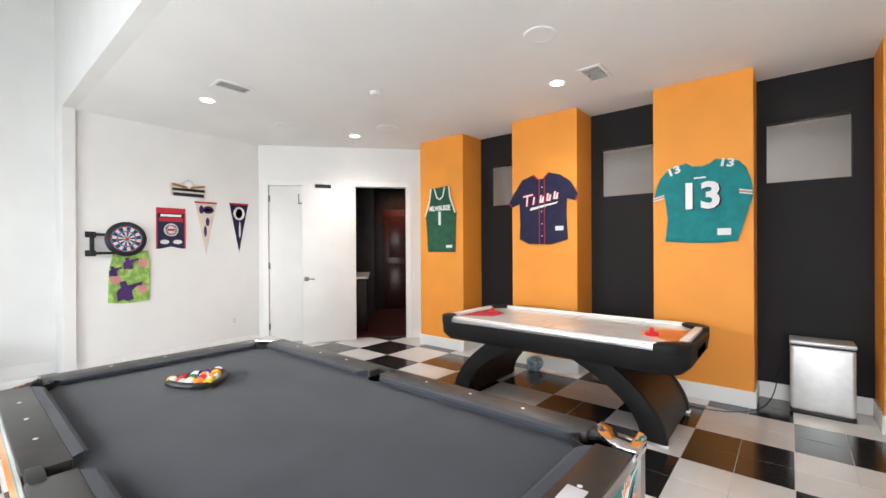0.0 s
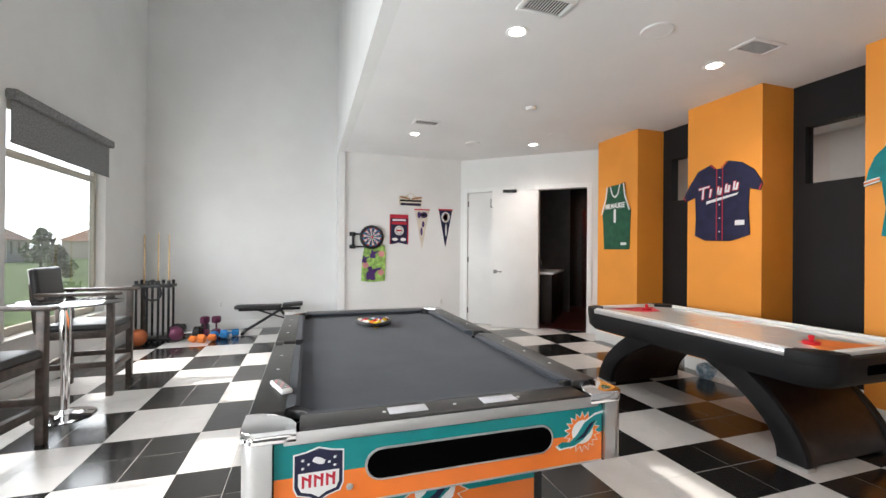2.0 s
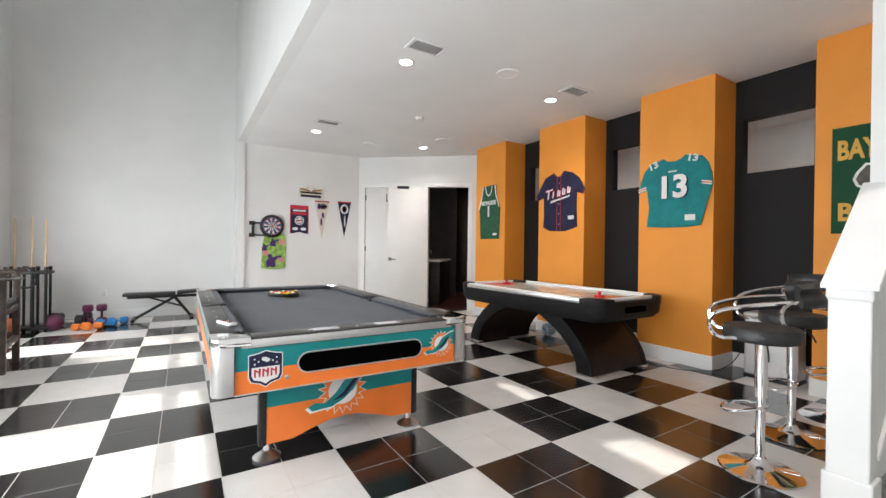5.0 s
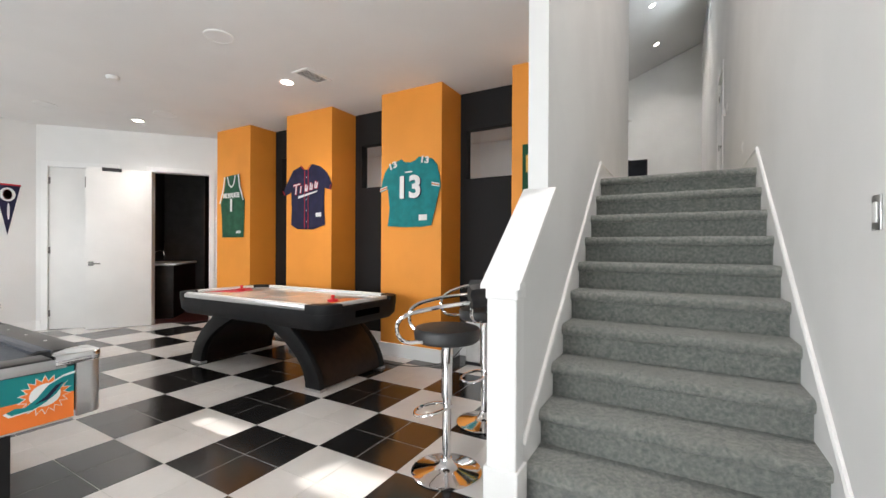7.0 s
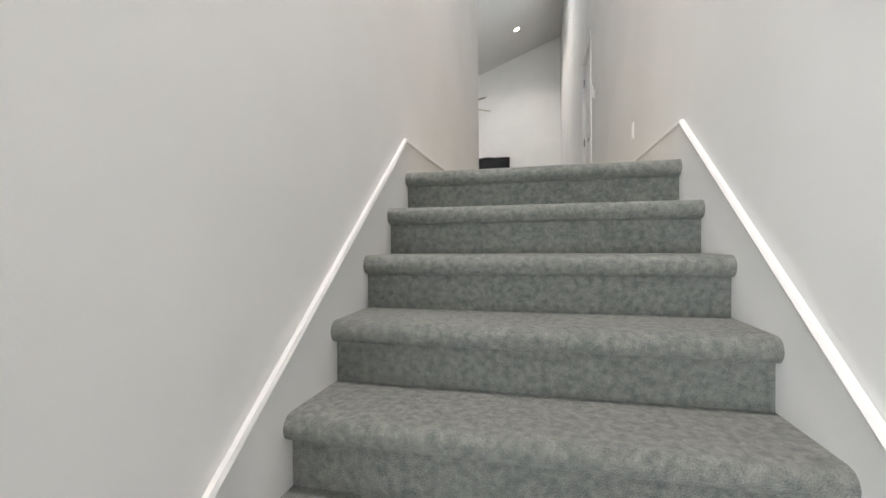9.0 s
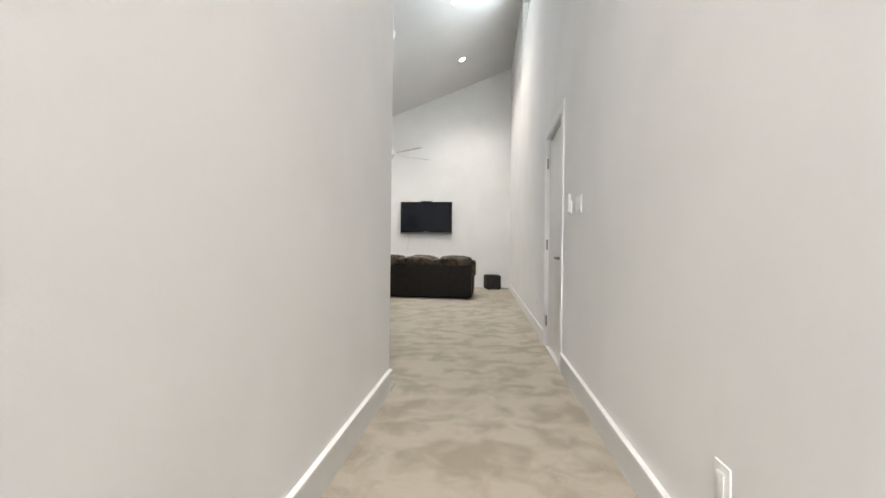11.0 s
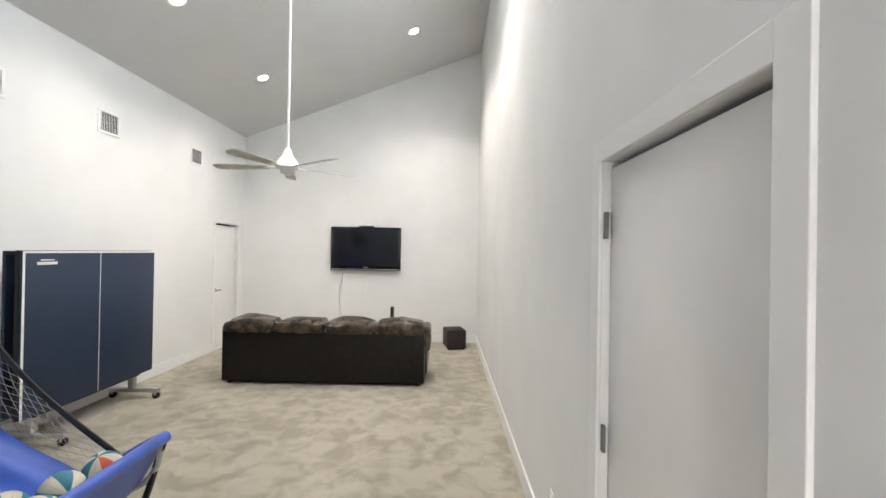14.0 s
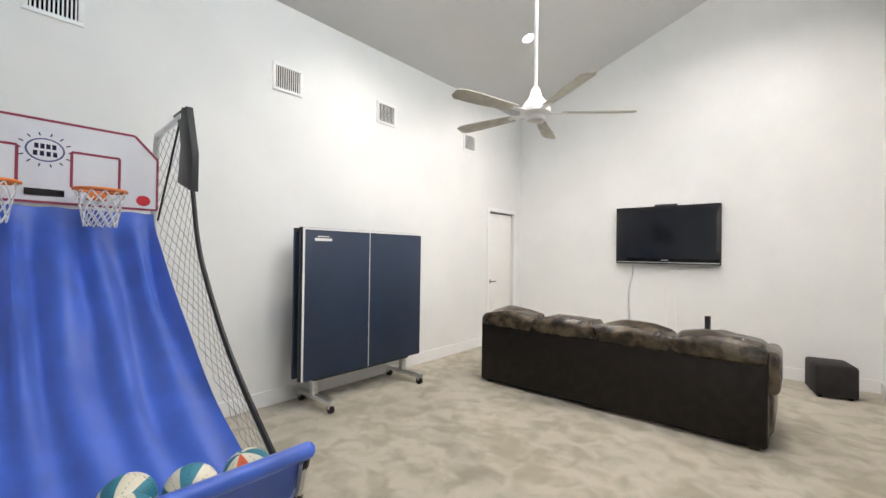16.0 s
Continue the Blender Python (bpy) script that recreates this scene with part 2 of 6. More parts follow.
def prism(pts, z0, z1, bev=0.0, m=None):
    """A flat outline in x, y raised from z0 to z1."""
    bm = bmesh.new()
    f = bm.faces.new([bm.verts.new((x, y, z0)) for x, y in pts])
    r = bmesh.ops.extrude_face_region(bm, geom=[f])
    bmesh.ops.translate(bm, vec=(0, 0, z1 - z0), verts=[v for v in r["geom"] if isinstance(v, bmesh.types.BMVert)])
    bmesh.ops.recalc_face_normals(bm, faces=bm.faces)
    if bev:
        es = [e for e in bm.edges if abs(e.verts[0].co.z - e.verts[1].co.z) < 1e-6]
        bmesh.ops.bevel(bm, geom=es, offset=bev, segments=2, affect="EDGES", profile=0.5)
    return moved(bm, m) if m is not None else bm


def lathe(profile, n=32, m=None, cap=True):
    """A profile of (radius, height) turned round z."""
    bm = bmesh.new()
    rings = []
    for r, z in profile:
        rings.append([bm.verts.new((r * math.cos(2 * math.pi * i / n), r * math.sin(2 * math.pi * i / n), z)) for i in range(n)])
    for a, b in zip(rings, rings[1:]):
        for i in range(n):
            bm.faces.new((a[i], a[(i + 1) % n], b[(i + 1) % n], b[i]))
    if cap:
        bm.faces.new(rings[0][::-1])
        bm.faces.new(rings[-1])
    bmesh.ops.recalc_face_normals(bm, faces=bm.faces)
    return moved(bm, m) if m is not None else bm


def tube(points, r, n=8, smooth=3, closed=False):
    """A round bar along a path of corners, softened."""
    p = [Vector(q) for q in points]
    for _ in range(smooth):
        q = [] if closed else [p[0]]
        rng = range(len(p)) if closed else range(len(p) - 1)
        for i in rng:
            a, b = p[i], p[(i + 1) % len(p)]
            q += [a.lerp(b, 0.25), a.lerp(b, 0.75)]
        if not closed:
            q.append(p[-1])
        p = q
    bm = bmesh.new()
    rings, up = [], None
    k = len(p)
    for i in range(k):
        if closed:
            d = (p[(i + 1) % k] - p[i - 1]).normalized()
        else:
            d = (p[min(i + 1, k - 1)] - p[max(i - 1, 0)]).normalized()
        if up is None:
            up = d.orthogonal().normalized()
        up = (up - d * up.dot(d)).normalized()
        side = d.cross(up)
        rings.append([bm.verts.new(p[i] + r * (math.cos(2 * math.pi * j / n) * up + math.sin(2 * math.pi * j / n) * side)) for j in range(n)])
    pairs = list(zip(rings, rings[1:])) + ([(rings[-1], rings[0])] if closed else [])
    for a, b in pairs:
        for j in range(n):
            bm.faces.new((a[j], a[(j + 1) % n], b[(j + 1) % n], b[j]))
    if not closed:
        bm.faces.new(rings[0][::-1])
        bm.faces.new(rings[-1])
    bmesh.ops.recalc_face_normals(bm, faces=bm.faces)
    return bm


def ball(r, m=None, u=20, v=12):
    bm = bmesh.new()
    bmesh.ops.create_uvsphere(bm, u_segments=u, v_segments=v, radius=r)
    return moved(bm, m) if m is not None else bm


def sheet(fn, nu, nv, thick=0.0):
    """A surface fn(u, v) over the unit square, with a thickness along its normals."""
    bm = bmesh.new()
    g = [[bm.verts.new(fn(i / nu, j / nv)) for j in range(nv + 1)] for i in range(nu + 1)]
    for i in range(nu):
        for j in range(nv):
            bm.faces.new((g[i][j], g[i + 1][j], g[i + 1][j + 1], g[i][j + 1]))
    bm.normal_update()
    if thick:
        bmesh.ops.solidify(bm, geom=bm.faces[:], thickness=thick)
    return bm


def wall(name, axis, a0, a1, u0, u1, z0, z1, holes, material, label):
    """A wall slab across axis from a0 to a1, along the other axis from u0 to u1, with holes (u0, u1, z0, z1) through it."""
    us = sorted({u0, u1, *[h[0] for h in holes], *[h[1] for h in holes]})
    zs = sorted({z0, z1, *[h[2] for h in holes], *[h[3] for h in holes]})
    solid = {}
    for i in range(len(us) - 1):
        for j in range(len(zs) - 1):
            u, z = (us[i] + us[i + 1]) / 2, (zs[j] + zs[j + 1]) / 2
            solid[i, j] = not any(h[0] < u < h[1] and h[2] < z < h[3] for h in holes)
    bm = bmesh.new()

    def q(a, u, z):
        return bm.verts.new((a, u, z) if axis == "x" else (u, a, z))

    for (i, j), s in solid.items():
        if not s:
            continue
        ua, ub, za, zb = us[i], us[i + 1], zs[j], zs[j + 1]
        for a in (a0, a1):
            bm.faces.new([q(a, ua, za), q(a, ub, za), q(a, ub, zb), q(a, ua, zb)])
        for di, dj, c in ((-1, 0, (ua, za, ua, zb)), (1, 0, (ub, za, ub, zb)), (0, -1, (ua, za, ub, za)), (0, 1, (ua, zb, ub, zb))):
            if not solid.get((i + di, j + dj), False):
                bm.faces.new([q(a0, c[0], c[1]), q(a1, c[0], c[1]), q(a1, c[2], c[3]), q(a0, c[2], c[3])])
    bmesh.ops.remove_doubles(bm, verts=bm.verts, dist=1e-5)
    bmesh.ops.recalc_face_normals(bm, faces=bm.faces)
    return tagged(link(name, bm, material), label, "wall", kind="structure")


def slab(name, bm, material, label, category):
    return tagged(link(name, bm, material), label, category, kind="structure")


def writing(name, text, size, material, parent, m, depth=0.002, width=None):
    cu = bpy.data.curves.new("letters", "FONT")
    cu.body, cu.size, cu.extrude, cu.offset = text, size, depth, size * 0.035
    cu.align_x, cu.align_y, cu.resolution_u = "CENTER", "CENTER", 3
    tmp = bpy.data.objects.new("letters", cu)
    scene.collection.objects.link(tmp)
    me = bpy.data.meshes.new_from_object(tmp.evaluated_get(bpy.context.evaluated_depsgraph_get()))
    bpy.data.objects.remove(tmp)
    if width:
        xs = [v.co.x for v in me.vertices]
        me.transform(Matrix.Diagonal((width / max(1e-6, max(xs) - min(xs)), 1, 1, 1)))
    me.transform(m)
    me.materials.clear()
    me.materials.append(material)
    ob = new(name, me)
    ob.parent = parent
    return ob


# Frames in which x runs along a surface, y up and z out of it.
FACE_S = Matrix(((1, 0, 0, 0), (0, 0, -1, 0), (0, 1, 0, 0), (0, 0, 0, 1)))
FACE_E = Matrix(((0, 0, 1, 0), (1, 0, 0, 0), (0, 1, 0, 0), (0, 0, 0, 1)))
FACE_N = Matrix(((-1, 0, 0, 0), (0, 0, 1, 0), (0, 1, 0, 0), (0, 0, 0, 1)))
FACE_W = Matrix(((0, 0, -1, 0), (-1, 0, 0, 0), (0, 1, 0, 0), (0, 0, 0, 1)))

# ---- structure: lower room ----
H = 3.08
TOP = 7.45
UP = 1.938
WY = -4.2
XE = 2.54
S = 0.61
# the third window is never in view, its place is assumed
WINS = [(-5.38, -3.53), (-2.88, -1.03), (-0.18, 1.67)]
HIGH = [(-2.3, -1.8), (-1.02, -0.52)]
wall("wall_south", "y", WY - 0.18, WY, -6.95, XE + 0.15, 0, TOP,
     [(a, b, 0.55, 2.72) for a, b in WINS] + [(a, b, 4.45, 4.9) for a, b in HIGH],
     M_WALL, "white painted window wall of the double-height games room")
wall("wall_west_tall", "x", -6.95, -6.75, WY - 0.18, -1.1, 0, TOP, [], M_WALL, "tall white painted wall beside the weight bench")
wall("wall_west_dart", "x", -6.75, -6.33, -1.1, 1.2, 0, H, [], M_WALL, "white wall hung with pennants and a dartboard")
slab("pilaster", box(-6.75, -6.28, -1.22, -1.1, 0, H, 0.006), M_WALL, "narrow white wall end below the dropped ceiling", "wall")
wall("wall_header", "y", -1.22, -1.1, -6.95, 1.32, H, TOP, [], M_WALL, "white upper wall above the dropped ceiling edge")
wall("wall_stair_upper", "x", 1.2, 1.32, -1.1, 1.117, H, TOP, [], M_WALL, "white upper wall above the ceiling edge beside the stairs")
wall("wall_east", "x", XE, XE + 0.15, WY - 0.18, 13.2, 0, TOP, [(6.11, 6.94, UP, 3.98), (7.0, 9.9, 6.45, 7.1)], M_WALL, "long white wall along the stairs and the upper room")
slab("ceiling", box(-6.75, 1.2, -1.1, 5.4, H, H + 0.2), M_CEIL, "smooth off-white dropped ceiling with recessed lamps", "ceiling")
slab("ceiling_high", box(-6.95, XE + 0.15, WY - 0.18, -1.1, TOP, TOP + 0.15), M_CEIL, "white ceiling high over the window side", "ceiling")
# diagonal door wall: s along it, d behind it
DA = Vector((-6.33, 1.05, 0))
DU = Vector((0.657, 0.754, 0)).normalized()
DIAG = Matrix.Translation(DA) @ Matrix(((DU.x, -DU.y, 0, 0), (DU.y, DU.x, 0, 0), (0, 0, 1, 0), (0, 0, 0, 1)))
SO0, SO1, DH = 1.47, 2.28, 2.46
dw = wall("wall_diagonal", "y", 0.0, 0.14, -0.1, 3.05, 0, H, [(0.14, 0.95, 0, DH), (SO0, SO1, 0, DH)], M_WALL, "white angled wall with a closet door and an open doorway")
dw.matrix_world = DIAG
slab("wall_corner_filler", box(-6.75, -6.331, 1.05, 1.3, 0, H), M_WALL, "white corner wall behind the angled wall", "wall")
# orange columns and charcoal recesses
YO, YB = 2.62, 3.07
COLS = [(-4.37, -3.55), (-2.755, -1.9), (-1.095, -0.268), (0.536, 1.2)]
for a, b in COLS:
    slab("orange_column", box(a, b, YO, YB + 0.12, 0, H, 0.004), M_ORANGE, "tall bright orange painted wall column", "column")
    bb = box(a - 0.014, b + 0.014 if b < 1.1 else b, YO - 0.016, YB - 0.001, 0, 0.15, 0.004)
    slab("baseboard", bb, M_TRIM, "white painted baseboard round an orange column", "baseboard")
GAPS = [(-3.55, -2.755, (-3.41, -2.84)), (-1.9, -1.095, (-1.79, -1.2)), (-0.268, 0.536, (-0.195, 0.404))]
for a, b, (h0, h1) in GAPS:
    wall("charcoal_recess_wall", "y", YB, YB + 0.12, a, b, 0, H, [(h0, h1, 2.075, 2.65)], M_BLACKW, "charcoal painted recess with a high interior window")
    slab("baseboard", box(a + 0.014, b - 0.014, YB - 0.016, YB, 0, 0.15, 0.004), M_TRIM, "white baseboard in a charcoal recess", "baseboard")
    pane = slab("interior_window_pane", box(h0, h1, YB + 0.06, YB + 0.066, 2.075, 2.65), M_GLASS, "clear glass pane of a high interior window", "window")
    pane.visible_shadow = False
# room behind the recess wall
wall("wall_back_room", "y", 5.25, 5.4, -4.6, 1.2, 0, H, [], M_WALL, "white wall of the room behind the high interior windows")
wall("wall_back_room_side", "x", -4.6, -4.45, 3.36, 5.25, 0, H, [], M_WALL, "white side wall of the room behind")
# stair walls
wall("wall_stair_left", "x", 1.2, 1.32, 1.117, 5.42, 0, TOP, [], M_WALL, "white wall between the games room and the stairs")
knee = prism([(0.62, 0), (1.117, 0), (1.117, 1.57), (0.62, 1.14)], 1.2, 1.32, 0, Matrix(((0, 0, 1, 0), (1, 0, 0, 0), (0, 1, 0, 0), (0, 0, 0, 1))))
slab("knee_wall", knee, M_WALL, "short white sloped wall at the foot of the stairs", "wall")
slab("newel_post", box(1.185, 1.335, 0.55, 0.66, 0, 1.1, 0.008), M_TRIM, "square white painted newel post of the stair wall", "trim")
slab("newel_base", box(1.172, 1.348, 0.537, 0.68, 0, 0.22, 0.008), M_TRIM, "white baseboard block round the newel post", "trim")
slab("newel_collar", box(1.178, 1.342, 0.54, 0.67, 1.02, 1.1, 0.012), M_TRIM, "white moulding below the sloped cap", "trim")
cap = prism([(0.50, 1.075), (0.51, 1.103), (0.53, 1.115), (1.122, 1.622), (1.122, 1.588), (0.55, 1.095), (0.54, 1.075)], 1.17, 1.366, 0.004, Matrix(((0, 0, 1, 0), (1, 0, 0, 0), (0, 1, 0, 0), (0, 0, 0, 1))))
slab("stair_cap", cap, M_TRIM, "white painted sloped cap of the stair wall", "trim")
for x0, x1 in ((1.186, 1.2), (1.32, 1.334)):
    apron = prism([(0.66, 1.10), (1.117, 1.495), (1.117, 1.583), (0.66, 1.187)], x0, x1, 0.003, Matrix(((0, 0, 1, 0), (1, 0, 0, 0), (0, 1, 0, 0), (0, 0, 0, 1))))
    slab("cap_apron", apron, M_TRIM, "white painted board under the sloped cap", "trim")
# steps
RISE, RUN, NY = 0.1938, 0.2455, 2.885
KX0, KX1 = 1.33, 2.53
for i in range(10):
    zt, yn = UP - i * RISE, NY - i * RUN
    roll = [(yn + 0.033 - 0.033 * math.sin(radians(g)), zt - 0.034 - 0.034 * math.cos(radians(g))) for g in range(0, 181, 20)]
    back = yn + RUN + 0.05 if i else 5.6
    prof = [(yn + 0.04, zt - RISE - 0.002), (yn + 0.04, zt - 0.07)] + roll + [(back, zt), (back, zt - RISE - 0.002)]
    bm = prism([(yy, zz) for yy, zz in prof], KX0, KX1, 0, Matrix(((0, 0, 1, 0), (1, 0, 0, 0), (0, 1, 0, 0), (0, 0, 0, 1))))
    if i:
        tagged(link("stair_step", bm, M_CARPET_S, smooth=True), "stair step wrapped in carpet, toned grey-green for the stair shade", "step", "flight of carpeted steps", "structure")
    else:
        tagged(link("stair_landing", bm, [M_CARPET_U, M_CARPET_S], smooth=True), "carpeted landing at the head of the stairs", "landing", kind="structure")
        # top face takes the lit tone, nosing and riser the shaded one
        me = bpy.data.objects["stair_landing"].data
        for p in me.polygons:
            p.material_index = 0 if (p.normal.z > 0.7 and p.area > 0.2) else 1
# sloped skirts and landing skirts on both sides
for x0, x1, nm in ((1.32, 1.331, "west"), (2.529, 2.54, "east")):
    yend = 5.42 if nm == "west" else 6.02
    o = [(0.66, 0), (0.66, 0.3), (NY + 0.01, UP + 0.145), (yend, UP + 0.145), (yend, UP - 0.05), (NY, UP - 0.3), (1.0, 0)]
    slab("stair_skirt", prism(o, x0, x1, 0.003, Matrix(((0, 0, 1, 0), (1, 0, 0, 0), (0, 1, 0, 0), (0, 0, 0, 1)))), M_WALL, "white painted skirt board along the stairs", "trim")
    e0 = x1 if nm == "west" else x0
    b = add(box(e0 - 0.012, e0 + 0.012, NY + 0.01, yend, UP + 0.14, UP + 0.155, 0.003), tube([(e0, 0.66, 0.305), (e0, NY + 0.01, UP + 0.15)], 0.0125, 6, 0))
    slab("stair_skirt_edge", b, M_TRIM, "white top edge of the stair skirt", "trim")

# ---- structure: upper room ----
XW, YN = -1.83, 13.05


def zc(x):
    return 5.69 + 0.38 * (x - XW)


slab("floor_upper", box(XW, XE, 5.6, YN, UP - 0.2, UP), M_CARPET_U, "taupe cut-pile carpet with mottled footprints", "floor")
slab("floor_upper_edge", box(XW, 1.32, 5.42, 5.6, UP - 0.2, UP), M_CARPET_U, "taupe carpet along the hall end", "floor")
slab("ceiling_upper", prism([(XW - 0.15, zc(XW - 0.15)), (XE + 0.15, zc(XE + 0.15)), (XE + 0.15, zc(XE) + 0.25), (XW - 0.15, zc(XW) + 0.2)], -13.2, -5.3, 0, Matrix(((1, 0, 0, 0), (0, 0, -1, 0), (0, 1, 0, 0), (0, 0, 0, 1)))), M_CEIL2, "white sloped ceiling of the upper room, toned grey as shade", "ceiling")
slab("ceiling_stair", box(1.2, XE + 0.15, -1.1, 5.3, TOP, TOP + 0.15), M_CEIL2, "white ceiling high above the stairs, toned grey as shade", "ceiling")
wall("wall_upper_west", "x", XW - 0.15, XW, 5.3, 13.2, UP - 0.2, zc(XW) + 0.1, [(12.1, 12.83, UP, 4.03)], M_WALL, "white upper room wall with four air grilles")
nw = prism([(XW - 0.15, UP - 0.2), (XE + 0.15, UP - 0.2), (XE + 0.15, zc(XE) + 0.1), (XW - 0.15, zc(XW))], -13.2, -YN, 0, Matrix(((1, 0, 0, 0), (0, 0, -1, 0), (0, 1, 0, 0), (0, 0, 0, 1))))
slab("wall_upper_north", nw, M_WALL, "white gable wall with the wall-mounted television", "wall")
wall("wall_upper_south", "y", 5.3, 5.42, XW - 0.15, 1.2, UP - 0.2, TOP, [], M_WALL, "white end wall of the upper room")
wall("wall_hall_header", "y", 5.3, 5.42, 1.2, XE, 6.75, TOP, [], M_WALL, "white wall above the hall opening")
for nm, bm in (("w", box(XW, XW + 0.016, 5.42, 12.04, UP, UP + 0.14, 0.004)), ("n", box(XW + 0.016, XE - 0.016, YN - 0.016, YN, UP, UP + 0.14, 0.004)), ("e", box(XE - 0.016, XE, 7.03, YN, UP, UP + 0.14, 0.004)), ("s", box(XW + 0.016, 1.32, 5.42, 5.436, UP, UP + 0.14, 0.004))):
    slab("baseboard", bm, M_TRIM, "white painted baseboard of the upper room", "baseboard")
for bm in (box(-6.75, 2.54, WY, WY + 0.016, 0, 0.15, 0.004), box(-6.75, -6.734, WY + 0.016, -1.22, 0, 0.15, 0.004), box(-6.33, -6.314, -1.1, 1.05, 0, 0.15, 0.004), box(2.524, 2.54, WY + 0.016, 0.66, 0, 0.15, 0.004)):
    slab("baseboard", bm, M_TRIM, "white painted baseboard of the games room", "baseboard")
for a, b in ((-0.02, 0.06), (1.03, SO0 - 0.08), (SO1 + 0.09, 2.95)):
    o = slab("baseboard", box(a, b, -0.016, 0, 0, 0.15, 0.004), M_TRIM, "white baseboard of the angled wall", "baseboard")
    o.matrix_world = DIAG

# ---- doors ----


def handle(parent, m, flip=1):
    b = add(box(-0.032, 0.032, -0.032, 0.032, 0, 0.008, 0.002), lathe([(0.011, 0.008), (0.011, 0.05)], 12))
    add(b, box(-0.01 if flip > 0 else -0.12, 0.12 if flip > 0 else 0.01, -0.009, 0.009, 0.042, 0.056, 0.004))
    part("door_handle", moved(b, m), M_HINGE, parent, "brushed steel lever handle")


def hinges(parent, zs, m):
    for z in zs:
        part("hinge", moved(box(-0.012, 0.012, z - 0.05, z + 0.05, -0.002, 0.01, 0.002), m), M_HINGE, parent)


# closet door, closed, in the angled wall
clo = thing("closet_door", 0, 0, 0, 0, "closed flat white closet door in the angled wall", "door")
clo.matrix_world = DIAG
part("leaf", box(0.144, 0.946, 0.02, 0.06, 0.008, DH - 0.004, 0.002), M_DOOR, clo)
handle(clo, Matrix.Translation((0.88, 0.02, 1.0)) @ FACE_S, -1)
hinges(clo, (0.25, 1.2, 2.25), Matrix.Translation((0.15, 0.012, 0)) @ FACE_S)
for k, (s0, s1) in enumerate(((0.14, 0.95), (SO0, SO1))):
    bm = box(s0 - 0.08, s0, -0.014, 0, 0, DH + 0.08, 0.003)
    add(bm, box(s1, s1 + 0.08, -0.014, 0, 0, DH + 0.08, 0.003))
    add(bm, box(s0, s1, -0.014, 0, DH, DH + 0.08, 0.003))
    slab("door_trim", bm, M_TRIM, "white painted door casing", "trim").matrix_world = DIAG
br = add(box(0.585, 0.60, 0.006, 0.02, 2.19, 2.33, 0.002), box(0.585, 0.66, 0.006, 0.02, 2.17, 2.192, 0.002))
part("bracket", br, M_HINGE, clo, "small grey angle bracket")
# open leaf
hp = DIAG @ Vector((SO0, -0.02, 0))
tip = Vector((-5.74, 1.47, 0))
ang = math.degrees(math.atan2(tip.y - hp.y, tip.x - hp.x))
leaf = thing("open_door", hp.x, hp.y, 0, ang, "flat white door standing wide open with steel lever", "door")
part("leaf", box(0, 0.81, -0.02, 0.02, 0.01, DH - 0.005, 0.002), M_DOOR, leaf)
handle(leaf, Matrix.Translation((0.75, 0.02, 1.0)) @ FACE_N, 1)
handle(leaf, Matrix.Translation((0.75, -0.02, 1.0)) @ FACE_S, -1)
part("closer_plate", box(0.38, 0.62, 0.02, 0.04, DH - 0.05, DH + 0.003, 0.004), M_BLACK, leaf, "black closer arm plate")
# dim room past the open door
# walls and ceiling take the near-black cabinet colour in place of the room's dimness
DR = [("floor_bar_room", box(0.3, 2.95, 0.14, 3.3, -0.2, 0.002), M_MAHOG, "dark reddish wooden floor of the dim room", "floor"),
      ("wall_bar_room_back", box(0.3, 2.95, 3.3, 3.4, 0, H), M_ESPRESSO, "end wall of the dim room, its dimness put in the colour", "wall"),
      ("wall_bar_room_left", box(0.9, 1.0, 0.14, 3.3, 0, H), M_ESPRESSO, "left wall of the dim room, coloured near black for dimness", "wall"),
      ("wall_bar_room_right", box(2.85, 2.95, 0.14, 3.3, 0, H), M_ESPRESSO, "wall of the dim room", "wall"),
      ("ceiling_bar_room", box(0.3, 2.95, 0.14, 3.4, H - 0.02, H), M_ESPRESSO, "ceiling of the dim room, coloured near black for dimness", "ceiling")]
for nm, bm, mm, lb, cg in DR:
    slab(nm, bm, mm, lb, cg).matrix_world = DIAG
slab("wall_closet_back", box(-0.1, 0.9, 0.7, 0.8, 0, H), M_WALL, "closet back wall", "wall").matrix_world = DIAG
van = thing("bar_cabinet", 0, 0, 0, 0, "espresso bar cabinet with a pale stone counter and tap", "cabinet")
van.matrix_world = DIAG
part("body", box(1.0, 1.62, 0.6, 2.2, 0, 0.93, 0.004), M_ESPRESSO, van)
part("countertop", box(1.0, 1.65, 0.57, 2.22, 0.93, 0.965, 0.006), M_CEIL, van, "pale stone countertop")
part("tap", tube([(1.15, 1.2, 0.96), (1.15, 1.2, 1.18), (1.3, 1.2, 1.2), (1.32, 1.2, 1.1)], 0.012, 8), M_CHROME, van)
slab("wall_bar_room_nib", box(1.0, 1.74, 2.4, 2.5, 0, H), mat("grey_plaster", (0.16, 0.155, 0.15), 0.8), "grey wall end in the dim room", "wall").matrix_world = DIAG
rd = thing("red_wood_door", 0, 0, 0, 0, "dark red wooden door at the end of the dim room", "door")
rd.matrix_world = DIAG
part("leaf", box(1.95, 2.75, 3.24, 3.28, 0.01, 2.4, 0.004), M_MAHOG, rd)
for a, b in ((0.15, 1.1), (1.25, 2.25)):
    part("panel", box(2.08, 2.62, 3.225, 3.245, a, b, 0.01), M_MAHOG, rd)
